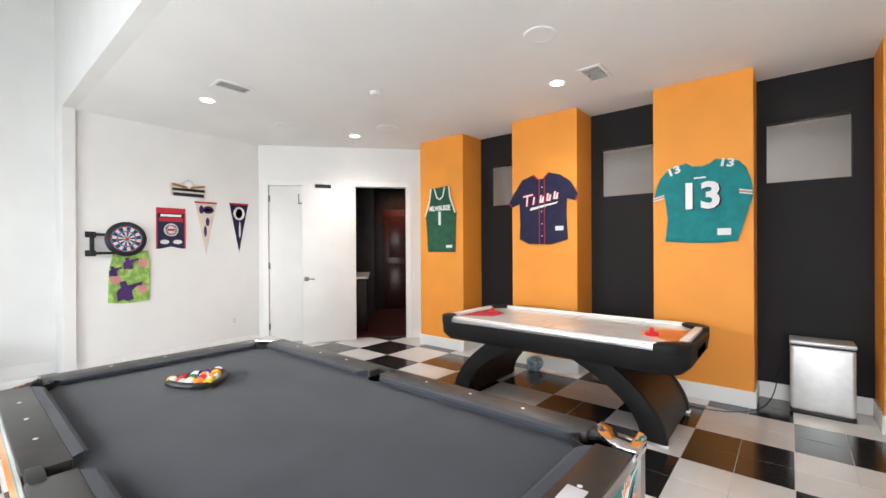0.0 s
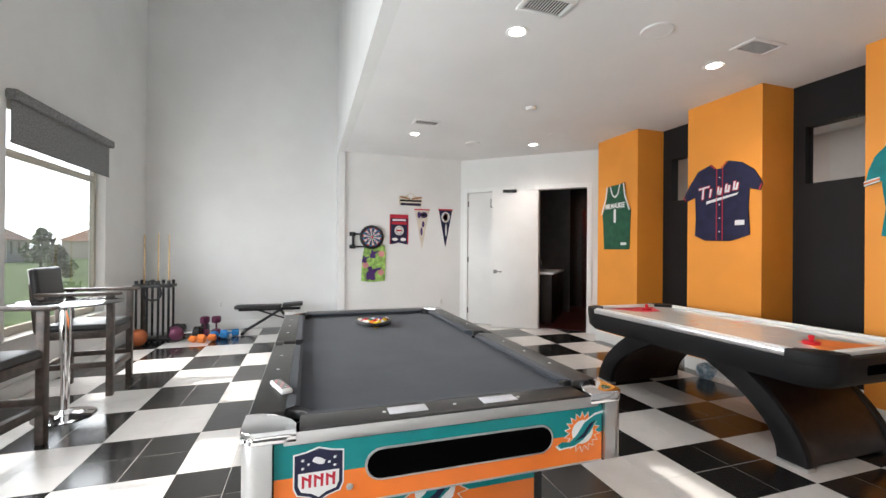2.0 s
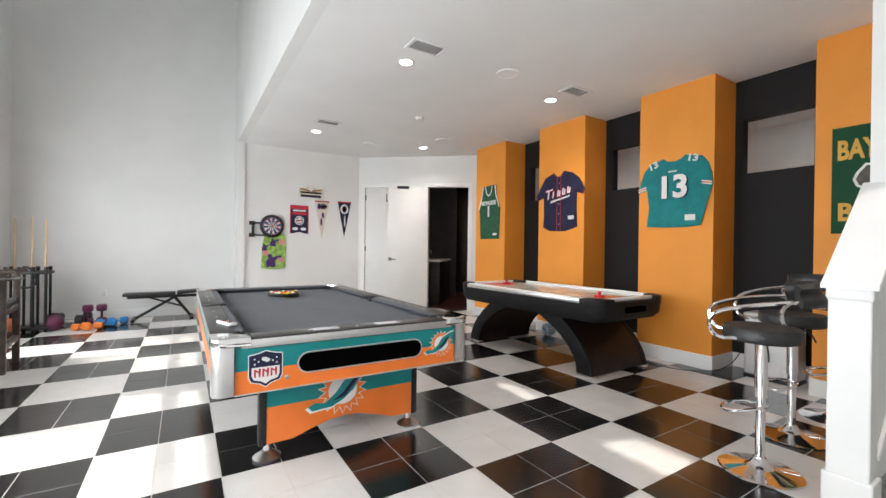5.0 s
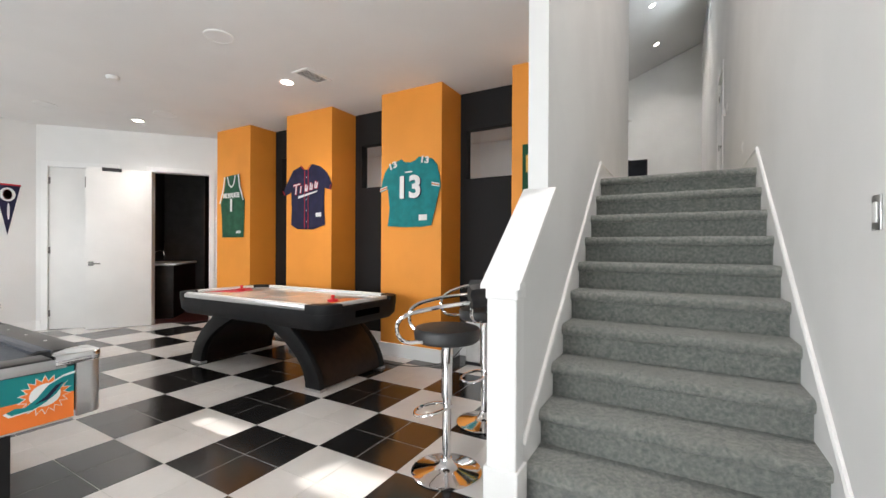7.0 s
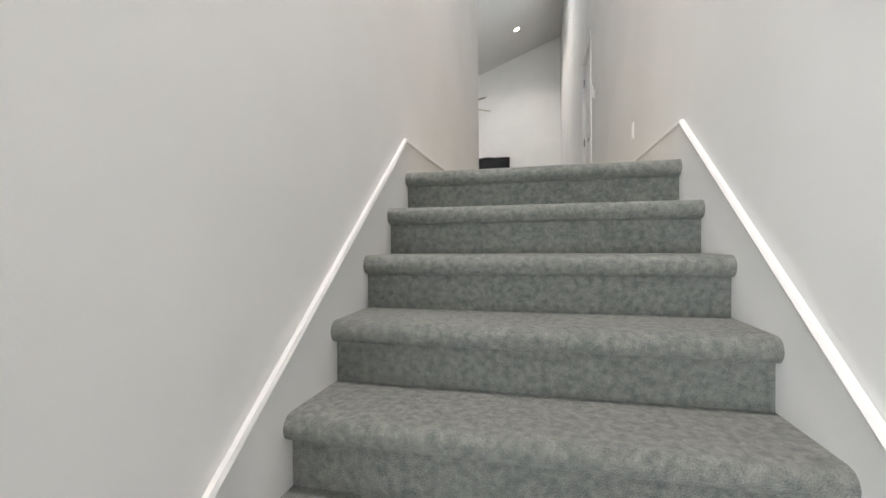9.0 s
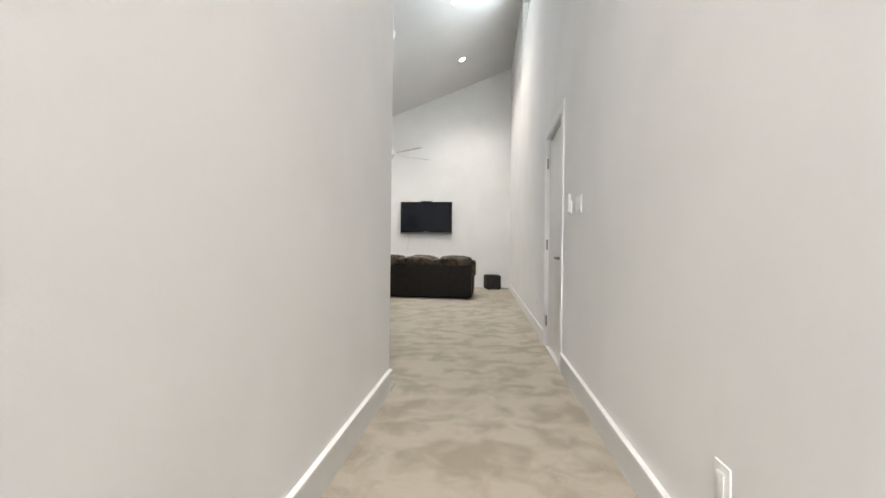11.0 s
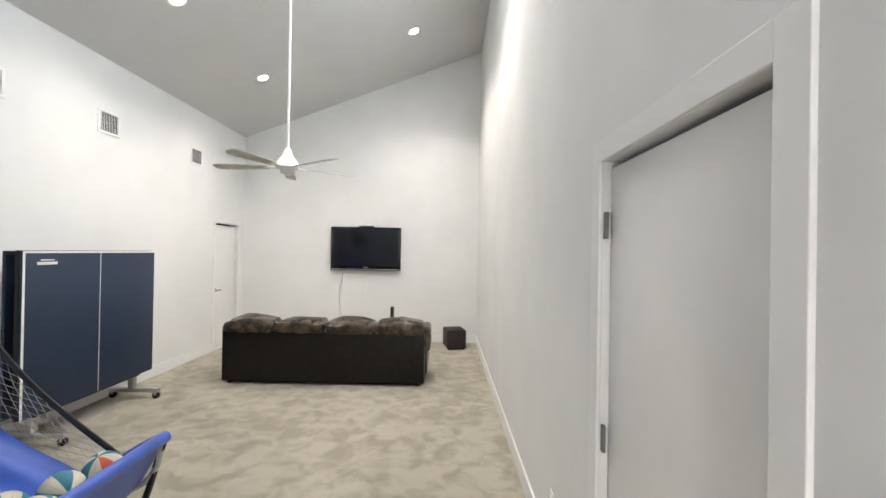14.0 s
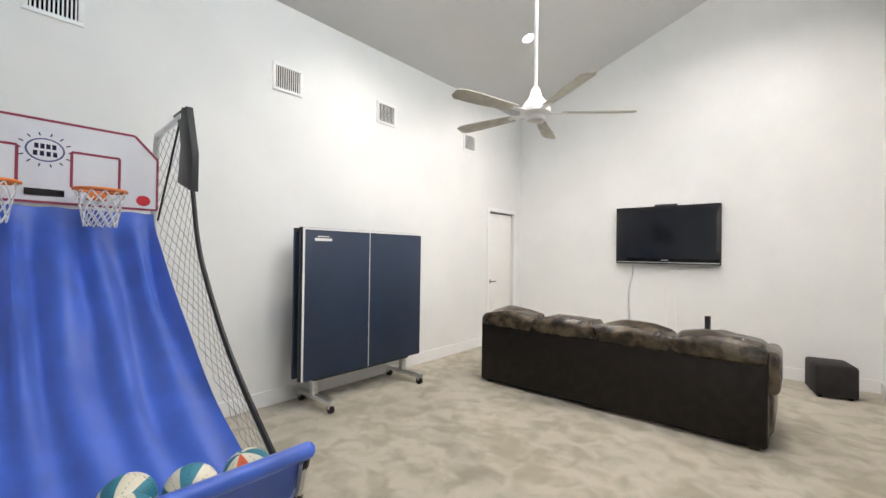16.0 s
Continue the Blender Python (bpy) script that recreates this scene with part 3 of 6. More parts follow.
# added reddish fill that brightens the red door, no lamp is known here
lamp("bar_room_lamp", "SPOT", DIAG @ look((2.3, 2.6, 2.95), (2.35, 3.2, 1.0)), 45.0, (1.0, 0.5, 0.3), cone=120)
# upper doors
ud = thing("hall_door", 0, 0, 0, 0, "closed flat white door with steel hinges and lever", "door")
part("leaf", box(XE + 0.03, XE + 0.07, 6.118, 6.932, UP + 0.012, 3.955, 0.002), M_DOOR, ud)
handle(ud, Matrix.Translation((XE + 0.03, 6.19, UP + 0.88)) @ FACE_W, -1)
hinges(ud, (UP + 0.25, UP + 1.0, UP + 1.8), Matrix.Translation((XE + 0.012, 6.925, 0)) @ FACE_W)
bm = box(XE - 0.014, XE, 6.03, 6.11, UP, 4.06, 0.003)
add(bm, box(XE - 0.014, XE, 6.94, 7.02, UP, 4.06, 0.003))
add(bm, box(XE - 0.014, XE, 6.11, 6.94, 3.98, 4.06, 0.003))
slab("door_trim", bm, M_TRIM, "white painted casing of the hall door", "trim")
slab("wall_closet_hall", box(XE + 0.15, XE + 0.2, 6.0, 7.05, UP - 0.1, 4.1), M_WALL, "wall behind the hall door", "wall")
fd = thing("corner_door", 0, 0, 0, 0, "closed flat white door near the corner of the upper room", "door")
part("leaf", box(XW - 0.08, XW - 0.04, 12.106, 12.8, UP + 0.01, 4.005, 0.002), M_DOOR, fd)
handle(fd, Matrix.Translation((XW - 0.04, 12.17, UP + 0.98)) @ FACE_E, 1)
bm = box(XW, XW + 0.012, 12.04, 12.1, UP, 4.09, 0.003)
add(bm, box(XW, XW + 0.012, 12.83, 12.89, UP, 4.09, 0.003))
add(bm, box(XW, XW + 0.012, 12.1, 12.83, 4.03, 4.09, 0.003))
slab("door_trim", bm, M_TRIM, "white casing of the corner door", "trim")
# black sheet in place of the unlit space past the door
slab("wall_closet_corner", box(XW - 0.2, XW - 0.15, 12.0, 12.95, UP - 0.1, 4.1), M_DARK, "black sheet for the shade behind the corner door", "wall")

# ---- windows and blinds ----
for a, b in WINS:
    w = thing("window", 0, 0, 0, 0, "large window with almond frame and white reveal", "window", "games room windows", "structure")
    y0, y1 = WY - 0.15, WY - 0.1
    for nm, c in (("frame_side", (a, a + 0.06, 0.55, 2.72)), ("frame_side", (b - 0.06, b, 0.55, 2.72)), ("frame_head", (a + 0.06, b - 0.06, 2.26, 2.72)), ("frame_foot", (a + 0.06, b - 0.06, 0.55, 0.63))):
        if nm == "frame_head":
            part(nm, box(c[0], c[1], y0, y1, 2.64, 2.72, 0.006), M_FRAME, w)
            part("transom", box(c[0], c[1], y0, y1, 2.2, 2.27, 0.006), M_FRAME, w)
        else:
            part(nm, box(c[0], c[1], y0, y1, c[2], c[3], 0.006), M_FRAME, w)
    p = part("pane", box(a + 0.06, b - 0.06, WY - 0.128, WY - 0.122, 0.63, 2.2), M_GLASS, w, smooth=False)
    p.visible_shadow = False
    p = part("pane", box(a + 0.06, b - 0.06, WY - 0.128, WY - 0.122, 2.27, 2.64), M_GLASS, w, smooth=False)
    p.visible_shadow = False
    part("sill", box(a - 0.02, b + 0.02, WY - 0.1, WY + 0.02, 0.535, 0.552, 0.004), M_TRIM, w)
    bl = thing("roller_blind", 0, 0, 0, 0, "grey woven roller blind drawn a little down", "blind", "roller blinds")
    part("cassette", box(a - 0.02, b + 0.03, WY, WY + 0.09, 2.66, 2.75, 0.02, 3), M_BLIND, bl)
    part("fabric", box(a, b - 0.0, WY + 0.03, WY + 0.034, 2.3, 2.67), M_BLIND, bl)
    part("hem_bar", box(a, b, WY + 0.024, WY + 0.04, 2.28, 2.305, 0.004), M_BLIND, bl)
for a, b in HIGH:
    p = slab("high_window_pane", box(a, b, WY - 0.1, WY - 0.094, 4.45, 4.9), M_GLASS, "small high window pane", "window")
    p.visible_shadow = False
p = slab("clerestory_pane", box(XE + 0.08, XE + 0.086, 7.0, 9.9, 6.45, 7.1), M_GLASS, "clerestory window pane high on the wall", "window")
p.visible_shadow = False

# ---- ceiling fixtures ----


def downlight(x, y, z, ang, group):
    d = thing("downlight", x, y, z, 0, "white recessed downlight, lit, in the ceiling", "ceiling lamp", group)
    d.matrix_world = pose(x, y, z, 0, ang, 0)
    bm = lathe([(0.062, -0.003), (0.085, -0.008), (0.09, -0.001), (0.062, 0.0)], 24)
    part("trim_ring", bm, M_TRIM, d)
    part("diffuser", lathe([(0.001, -0.006), (0.06, -0.006), (0.06, -0.001)], 24), M_LAMP, d, "glowing lamp face")


for x, y in LOW_LAMPS:
    downlight(x, y, H, 0, "games room downlights")
for x, y in BACK_LAMPS:
    downlight(x, y, H, 0, "back room downlights")
for x, y in HIGH_LAMPS:
    downlight(x, y, zc(x), -math.degrees(math.atan(0.38)), "upper room downlights")


def grille(x, y, z, m, w, h, n, label, group):
    g = thing("air_grille", 0, 0, 0, 0, label, "vent", group)
    g.matrix_world = m
    f = box(-w / 2, w / 2, -h / 2, -h / 2 + 0.03, 0, 0.012, 0.003)
    add(f, box(-w / 2, w / 2, h / 2 - 0.03, h / 2, 0, 0.012, 0.003))
    add(f, box(-w / 2, -w / 2 + 0.03, -h / 2 + 0.03, h / 2 - 0.03, 0, 0.012, 0.003))
    add(f, box(w / 2 - 0.03, w / 2, -h / 2 + 0.03, h / 2 - 0.03, 0, 0.012, 0.003))
    part("frame", f, M_TRIM, g)
    # the duct's shade is a black sheet just under the slats
    part("backing", box(-w / 2 + 0.03, w / 2 - 0.03, -h / 2 + 0.03, h / 2 - 0.03, 0.0005, 0.002), M_DARK, g, "flat black sheet for the shade behind the slats")
    for i in range(n):
        x0 = -w / 2 + 0.03 + (w - 0.06) * (i + 0.5) / n
        part("slat", moved(box(-0.0045, 0.0045, -h / 2 + 0.03, h / 2 - 0.03, -0.001, 0.001), pose(x0, 0, 0.008, 0, 12, 0)), M_TRIM, g)


DOWN = Matrix(((0, 1, 0, 0), (1, 0, 0, 0), (0, 0, -1, 0), (0, 0, 0, 1)))
for x, y in ((-1.45, -0.14), (-1.40, 1.83), (-4.26, -0.21)):
    grille(0, 0, 0, Matrix.Translation((x, y, H)) @ DOWN, 0.36, 0.22, 14, "white slatted ceiling air grille", "ceiling grilles")
for y in (7.06, 8.69, 9.93, 11.55):
    grille(0, 0, 0, Matrix.Translation((XW, y, 4.99)) @ FACE_E, 0.3, 0.26, 11, "white wall air grille with upright slats", "wall grilles")
for x, y, r in ((-1.47, 0.85, 0.12), (-5.07, 0.78, 0.12), (-4.15, 1.74, 0.14)):
    s = thing("ceiling_speaker", x, y, H, 0, "round flush white ceiling speaker", "speaker", "ceiling speakers")
    part("rim", lathe([(r, 0), (r, -0.008), (r - 0.012, -0.012), (r - 0.012, 0)], 32), M_TRIM, s)
    part("mesh_cover", lathe([(0.001, -0.01), (r - 0.012, -0.008), (r - 0.012, -0.001)], 32), M_CEIL, s)
s = thing("smoke_detector", -3.29, 0.8, H, 0, "small round white smoke detector", "smoke detector")
part("case", lathe([(0.06, 0), (0.06, -0.02), (0.045, -0.035), (0.01, -0.036)], 24), M_WHITEP, s)


def plate(m, label, name, kind):
    o = thing(name, 0, 0, 0, 0, label, name.replace("_", " "))
    o.matrix_world = m
    w = 0.07 if kind != 3 else 0.165
    part("plate", box(-w / 2, w / 2, -0.057, 0.057, 0, 0.006, 0.002), M_STEEL if kind == 2 else M_WHITEP, o)
    if kind == 0:
        for z in (-0.02, 0.02):
            part("socket", box(-0.016, 0.016, z - 0.013, z + 0.013, 0.006, 0.008, 0.001), M_STEEL, o, "grey socket face")
    else:
        for i in range(1 if kind == 2 else 3 if kind == 3 else 1):
            xo = 0 if kind != 3 else (i - 1) * 0.046
            part("rocker", box(xo - 0.016, xo + 0.016, -0.033, 0.033, 0.006, 0.011, 0.002), M_WHITEP, o)


plate(Matrix.Translation((-6.33, 0.67, 0.41)) @ FACE_E, "white double socket low on the wall", "wall_outlet", 0)
plate(Matrix.Translation((-6.75, -3.1, 0.42)) @ FACE_E, "white double socket above the baseboard", "wall_outlet", 0)
plate(Matrix.Translation((-3.6, WY, 0.3)) @ FACE_N, "white double socket below the window", "wall_outlet", 0)
plate(Matrix.Translation((XE, 3.86, 2.295)) @ FACE_W, "white blank plate on the landing wall", "wall_outlet", 1)
plate(Matrix.Translation((XE, 7.59, 2.295)) @ FACE_W, "white socket on the upper room wall", "wall_outlet", 1)
plate(Matrix.Translation((XE, 0.557, 1.385)) @ FACE_W, "steel switch plate by the stairs", "light_switch", 2)
plate(Matrix.Translation((XE, 5.51, 3.18)) @ FACE_W, "white three-gang rocker switch by the hall door", "light_switch", 3)
o = thing("fan_remote", 0, 0, 0, 0, "white remote control in its wall cradle", "remote")
o.matrix_world = Matrix.Translation((XE, 5.735, 3.2)) @ FACE_W
part("cradle", box(-0.025, 0.025, -0.06, 0.03, 0, 0.012, 0.003), M_WHITEP, o)
part("remote", box(-0.02, 0.02, -0.05, 0.08, 0.012, 0.03, 0.006), M_WHITEP, o)

# ---- pool table ----
PX0, PX1, PY0, PY1, PZ = -3.2, -0.43, -1.89, -0.37, 0.80
LOW = 0.956
pcx, pcy = (PX0 + PX1) / 2, (PY0 + PY1) / 2
L2, W2 = (PX1 - PX0) / 2, (PY1 - PY0) / 2
pt = thing("pool_table", pcx, pcy, 0, 0, "pool table with charcoal felt and teal and orange sides", "pool table")
pt.matrix_world = pose(pcx, pcy, 0) @ Matrix.Diagonal((1, 1, LOW, 1))
part("bed", box(-L2 + 0.12, L2 - 0.12, -W2 + 0.12, W2 - 0.12, 0.70, 0.758), M_FELT, pt, "charcoal felt bed")
RW = 0.125


def cushion(x0, x1, y, sgn, along_x):
    prof = [(0, 0.758), (0.045, 0.772), (0.05, 0.79), (0.035, 0.797), (0, 0.799)]
    bm = bmesh.new()
    ends = []
    for u, cut in ((x0, 1), (x1, -1)):
        ends.append([bm.verts.new((u + cut * (d * 0.9), y + sgn * d, z) if along_x else (y + sgn * d, u + cut * (d * 0.9), z)) for d, z in prof])
    n = len(prof)
    for i in range(n):
        bm.faces.new((ends[0][i], ends[0][(i + 1) % n], ends[1][(i + 1) % n], ends[1][i]))
    bm.faces.new(ends[0])
    bm.faces.new(ends[1])
    bmesh.ops.recalc_face_normals(bm, faces=bm.faces)
    part("cushion", bm, M_FELT, pt, smooth=False)


PK = 0.075
for sy in (-1, 1):
    for x0, x1 in ((-L2 + RW + PK, -0.06), (0.06, L2 - RW - PK)):
        part("rail", box(x0 - 0.02, x1 + 0.02, min(sy * W2, sy * (W2 - RW)), max(sy * W2, sy * (W2 - RW)), 0.74, PZ, 0.006), M_RAIL, pt)
        cushion(x0, x1, sy * (W2 - RW), -sy, True)
        for k in (1, 2, 3):
            part("sight", lathe([(0.008, 0), (0.008, 0.0012)], 12, pose(x0 + (x1 - x0) * k / 4, sy * (W2 - RW * 0.5), PZ)), M_WHITEP, pt)
for sx in (-1, 1):
    a, b = sorted((sx * L2, sx * (L2 - RW)))
    y1 = W2 - RW - PK
    part("rail", box(a, b, -y1 - 0.02, y1 + 0.02, 0.74, PZ, 0.006), M_RAIL, pt)
    cushion(-y1, y1, sx * (L2 - RW), -sx, False)
    for k in (1, 2, 3):
        part("sight", lathe([(0.008, 0), (0.008, 0.0012)], 12, pose(sx * (L2 - RW * 0.5), -y1 + 2 * y1 * k / 4, PZ)), M_WHITEP, pt)
for k in (-0.19, 0.19):
    part("score_counter", box(L2 - RW * 0.75, L2 - RW * 0.25, k - 0.075, k + 0.075, PZ, PZ + 0.003, 0.001), M_BOARD, pt, "metal score counter strip")
for sx, sy in ((-1, -1), (-1, 1), (1, -1), (1, 1)):
    bm = lathe([(0.062, 0.0), (0.062, 0.02), (0.07, 0.035), (0.085, 0.04), (0.085, 0.0)], 24, pose(sx * (L2 - RW - 0.012), sy * (W2 - RW - 0.012), 0.757), False)
    # the pocket's depth is a black disc at felt height
    part("pocket", lathe([(0.001, 0.76), (0.066, 0.76), (0.066, 0.7)], 24, pose(sx * (L2 - RW - 0.012), sy * (W2 - RW - 0.012), 0)), M_DARK, pt, "flat black disc for the shade in a corner pocket")
    part("pocket_liner", bm, M_BLACK, pt, "black moulded pocket liner")
    c = 0.13
    o = [(0, 0)]
    for k in range(9):
        t = k / 8 * math.pi / 2
        o.append((c - 0.05 + 0.05 * math.sin(t) + 0.004, c - 0.05 + 0.05 * math.cos(t) + 0.004))
    o2 = [(0.035, c + 0.004)] + o[1:] + [(c + 0.004, 0.035), (c - 0.012, 0.035), (c - 0.012, c - 0.06), (c - 0.06, c - 0.012), (0.035, c - 0.012)]
    base = Matrix.Translation((sx * (L2 - c), sy * (W2 - c), 0)) @ Matrix.Diagonal((sx, sy, 1, 1))
    b1 = prism(o2, 0.5, 0.757, 0.002, base)
    bmesh.ops.recalc_face_normals(b1, faces=b1.faces)
    part("corner_leg_cover", b1, M_ALU, pt, "rounded satin aluminium corner")
    o3 = [(-0.04, c + 0.008)] + [(x + 0.004, y + 0.004) for x, y in o[1:]] + [(c + 0.008, -0.04), (c - 0.045, -0.04), (c - 0.09, -0.02), (c - 0.15, c - 0.09), (-0.04, c - 0.045)]
    b2 = prism(o3, 0.758, PZ + 0.004, 0.003, base)
    bmesh.ops.recalc_face_normals(b2, faces=b2.faces)
    part("corner_casting", b2, M_CHROME, pt, "polished chrome corner casting")
for sy in (-1, 1):
    # side pockets too are black discs coloured as shade
    part("pocket", lathe([(0.001, 0.762), (0.058, 0.762), (0.058, 0.7)], 24, pose(0, sy * (W2 - RW + 0.03), 0)), M_DARK, pt, "flat black disc for the shade in a side pocket")
    part("pocket_liner", box(-0.075, 0.075, min(sy * (W2 - 0.055), sy * (W2 - 0.005)), max(sy * (W2 - 0.055), sy * (W2 - 0.005)), 0.76, PZ + 0.002, 0.01), M_BLACK, pt, "black moulded pocket liner")
    y0, y1 = sorted((sy * (W2 - 0.012), sy * (W2 - 0.035)))
    part("apron_teal", box(-L2 + 0.09, L2 - 0.09, y0, y1, 0.622, 0.745), M_TEAL, pt, "teal upper stripe of the side")
    part("apron_orange", box(-L2 + 0.1, L2 - 0.1, y0, y1, 0.5, 0.622), M_ORG, pt, "orange lower stripe of the side")
    part("rail_trim", box(-L2 + 0.12, L2 - 0.12, min(sy * W2, sy * (W2 + 0.004)), max(sy * W2, sy * (W2 + 0.004)), 0.745, 0.79, 0.002), M_ALU, pt)
for sx in (-1, 1):
    x0, x1 = sorted((sx * (L2 - 0.012), sx * (L2 - 0.035)))
    part("apron_teal", box(x0, x1, -W2 + 0.1, W2 - 0.1, 0.622, 0.745), M_TEAL, pt, "teal upper stripe of the end")
    part("apron_orange", box(x0, x1, -W2 + 0.1, W2 - 0.1, 0.5, 0.622), M_ORG, pt, "orange lower stripe of the end")
    part("rail_trim", box(min(sx * L2, sx * (L2 + 0.004)), max(sx * L2, sx * (L2 + 0.004)), -W2 + 0.13, W2 - 0.13, 0.745, 0.79, 0.002), M_ALU, pt)
    part("apron_edge", box(x0 - 0.002, x1 + 0.002, -W2 + 0.1, W2 - 0.1, 0.492, 0.5, 0.001), M_ALU, pt)
part("body", box(-L2 + 0.04, L2 - 0.04, -W2 + 0.04, W2 - 0.04, 0.52, 0.74), M_BLACK, pt)


def capsule(w, h, n=10):
    r = h / 2
    o = []
    for k in range(n + 1):
        t = -math.pi / 2 + math.pi * k / n
        o.append((w / 2 - r + r * math.cos(t), r * math.sin(t)))
    for k in range(n + 1):
        t = math.pi / 2 + math.pi * k / n
        o.append((-w / 2 + r + r * math.cos(t), r * math.sin(t)))
    return o


ENDF = Matrix.Translation((L2 - 0.012, 0, 0.628)) @ FACE_E
part("return_rim", prism(capsule(0.775, 0.125), 0, 0.004, 0.001, ENDF @ Matrix.Translation((0.03, 0, 0))), M_ALU, pt, "metal rim of the ball return", False)
# black plate on the apron, coloured as the shade inside the return
part("ball_return", prism(capsule(0.757, 0.108), 0.003, 0.006, 0, ENDF @ Matrix.Translation((0.03, 0, 0))), M_DARK, pt, "flat black plate for the shade in the ball return", False)


def sunburst(parent, m, r):
    o = []
    for k in range(36):
        t = 2 * math.pi * k / 36
        q = r * (1.0 if k % 2 else 0.72)
        o.append((q * math.cos(t), q * math.sin(t)))
    part("emblem_burst_edge", prism([(x * 1.07, y * 1.07) for x, y in o], 0.0, 0.0015, 0, m), M_WHITEC, parent, "white burst outline", False)
    part("emblem_burst", prism(o, 0.001, 0.0025, 0, m), M_ORG, parent, "orange sunburst emblem", False)
    part("emblem_disc", prism([(r * 0.62 * math.cos(k / 24 * 6.2832), r * 0.62 * math.sin(k / 24 * 6.2832)) for k in range(24)], 0.002, 0.0035, 0, m), M_WHITEC, parent, "white disc emblem", False)
    top = [(-1.5, -0.52), (-1.2, -0.38), (-0.8, -0.45), (-0.35, -0.1), (0.1, 0.5), (0.7, 0.82), (1.25, 0.92), (1.1, 0.7), (0.75, 0.42), (0.45, -0.05), (0.0, -0.42), (-0.5, -0.66), (-0.95, -0.68), (-1.3, -0.72)]
    part("emblem_swoosh_edge", prism([(x * r * 1.04, (y * 1.1 + 0.01) * r) for x, y in top], 0.003, 0.0045, 0, m), M_WHITEC, parent, "white curved shape", False)
    part("emblem_swoosh", prism([(x * r * 0.97, y * r * 0.97) for x, y in top], 0.004, 0.0055, 0, m), M_TEAL, parent, "teal leaping curve emblem", False)
    lo = [(-0.5, -0.45), (0.0, -0.1), (0.45, 0.45), (0.8, 0.6), (0.5, 0.2), (0.1, -0.3)]
    part("emblem_shadow", prism([(x * r * 0.9, y * r * 0.9) for x, y in lo], 0.005, 0.0065, 0, m), M_NAVY, parent, "navy curve emblem", False)


def shield(parent, m, h):
    o = [(-0.42, 0.4), (-0.22, 0.43), (0, 0.5), (0.22, 0.43), (0.42, 0.4), (0.42, -0.2), (0.36, -0.34), (0.15, -0.4), (0, -0.5), (-0.15, -0.4), (-0.36, -0.34), (-0.42, -0.2)]
    part("shield_edge", prism([(x * h * 1.06, y * h * 1.06) for x, y in o], 0, 0.0015, 0, m), M_WHITEC, parent, "white shield outline", False)
    part("shield_border", prism([(x * h, y * h) for x, y in o], 0.001, 0.0025, 0, m), M_NAVY, parent, "navy shield emblem", False)
    part("shield_field", prism([(x * h * 0.85, min(y * h * 0.85, 0.06 * h)) for x, y in o if y < 0.42] , 0.002, 0.0035, 0, m), M_WHITEC, parent, "white lower shield", False)
    for x in (-0.21, 0.0, 0.21):
        for q in ([(-0.085, -0.22), (-0.04, -0.22), (-0.04, 0.0), (-0.085, 0.02)], [(0.03, -0.22), (0.075, -0.22), (0.085, 0.02), (0.03, 0.02)], [(-0.04, -0.06), (0.03, -0.1), (0.03, -0.05), (-0.04, -0.01)]):
            part("shield_bar", prism([((x + u) * h, v * h) for u, v in q], 0.003, 0.0045, 0, m), M_REDC, parent, "red bar on the shield", False)
    part("shield_ball", prism([(0.1 * h * math.cos(k * 0.5236 + 0.5) * (1.3 if k % 6 == 0 else 1), 0.27 * h + 0.075 * h * math.sin(k * 0.5236)) for k in range(12)], 0.003, 0.0045, 0, m), M_WHITEC, parent, "white ball emblem", False)
    for x, y in ((-0.28, 0.3), (-0.18, 0.22), (-0.28, 0.15), (0.28, 0.3), (0.18, 0.22), (0.28, 0.15)):
        part("shield_star", prism([(h * (x + (0.035 if k % 2 else 0.015) * math.cos(k * 0.6283)), h * (y + (0.035 if k % 2 else 0.015) * math.sin(k * 0.6283))) for k in range(10)], 0.003, 0.004, 0, m), M_WHITEC, parent, "white star", False)


shield(pt, Matrix.Translation((L2 - 0.012, -0.515, 0.622)) @ FACE_E, 0.19)
sunburst(pt, Matrix.Translation((L2 - 0.012, 0.56, 0.634)) @ FACE_E, 0.085)
part("lock", lathe([(0.012, 0), (0.012, 0.004), (0.008, 0.006)], 16, Matrix.Translation((L2 - 0.012, -0.41, 0.56)) @ FACE_E), M_STEEL, pt)
# pedestals
for sx in (-1, 1):
    xx = sx * 1.105
    pts = [(-0.47, 0.09), (-0.32, 0.095), (-0.22, 0.13), (-0.1, 0.165), (0, 0.175), (0.1, 0.165), (0.22, 0.13), (0.32, 0.095), (0.47, 0.09), (0.47, 0.315), (-0.47, 0.315)]
    fm = Matrix.Translation((xx, 0, 0)) @ FACE_E
    part("pedestal_panel", prism(pts, -0.03, 0.03, 0.001, fm), M_ORG, pt, "orange arched pedestal panel", False)
    part("pedestal_stripe", box(xx - 0.031, xx + 0.031, -0.47, 0.47, 0.315, 0.5), M_TEAL, pt, "teal stripe of the pedestal", False)
    for sy in (-1, 1):
        part("pedestal_side", box(xx - 0.035 if sx > 0 else xx - 0.4, xx + 0.4 if sx < 0 else xx + 0.035, sy * 0.49 - 0.02, sy * 0.49 + 0.02, 0.085, 0.5, 0.003), M_BLACK, pt)
        part("foot", lathe([(0.075, 0.0), (0.078, 0.012), (0.045, 0.035), (0.022, 0.05), (0.02, 0.1)], 24, pose(xx, sy * 0.46, 0)), M_STEEL, pt, "round steel levelling foot")
part("pedestal_core", box(-1.105, 1.105, -0.3, 0.3, 0.2, 0.52), M_BLACK, pt)
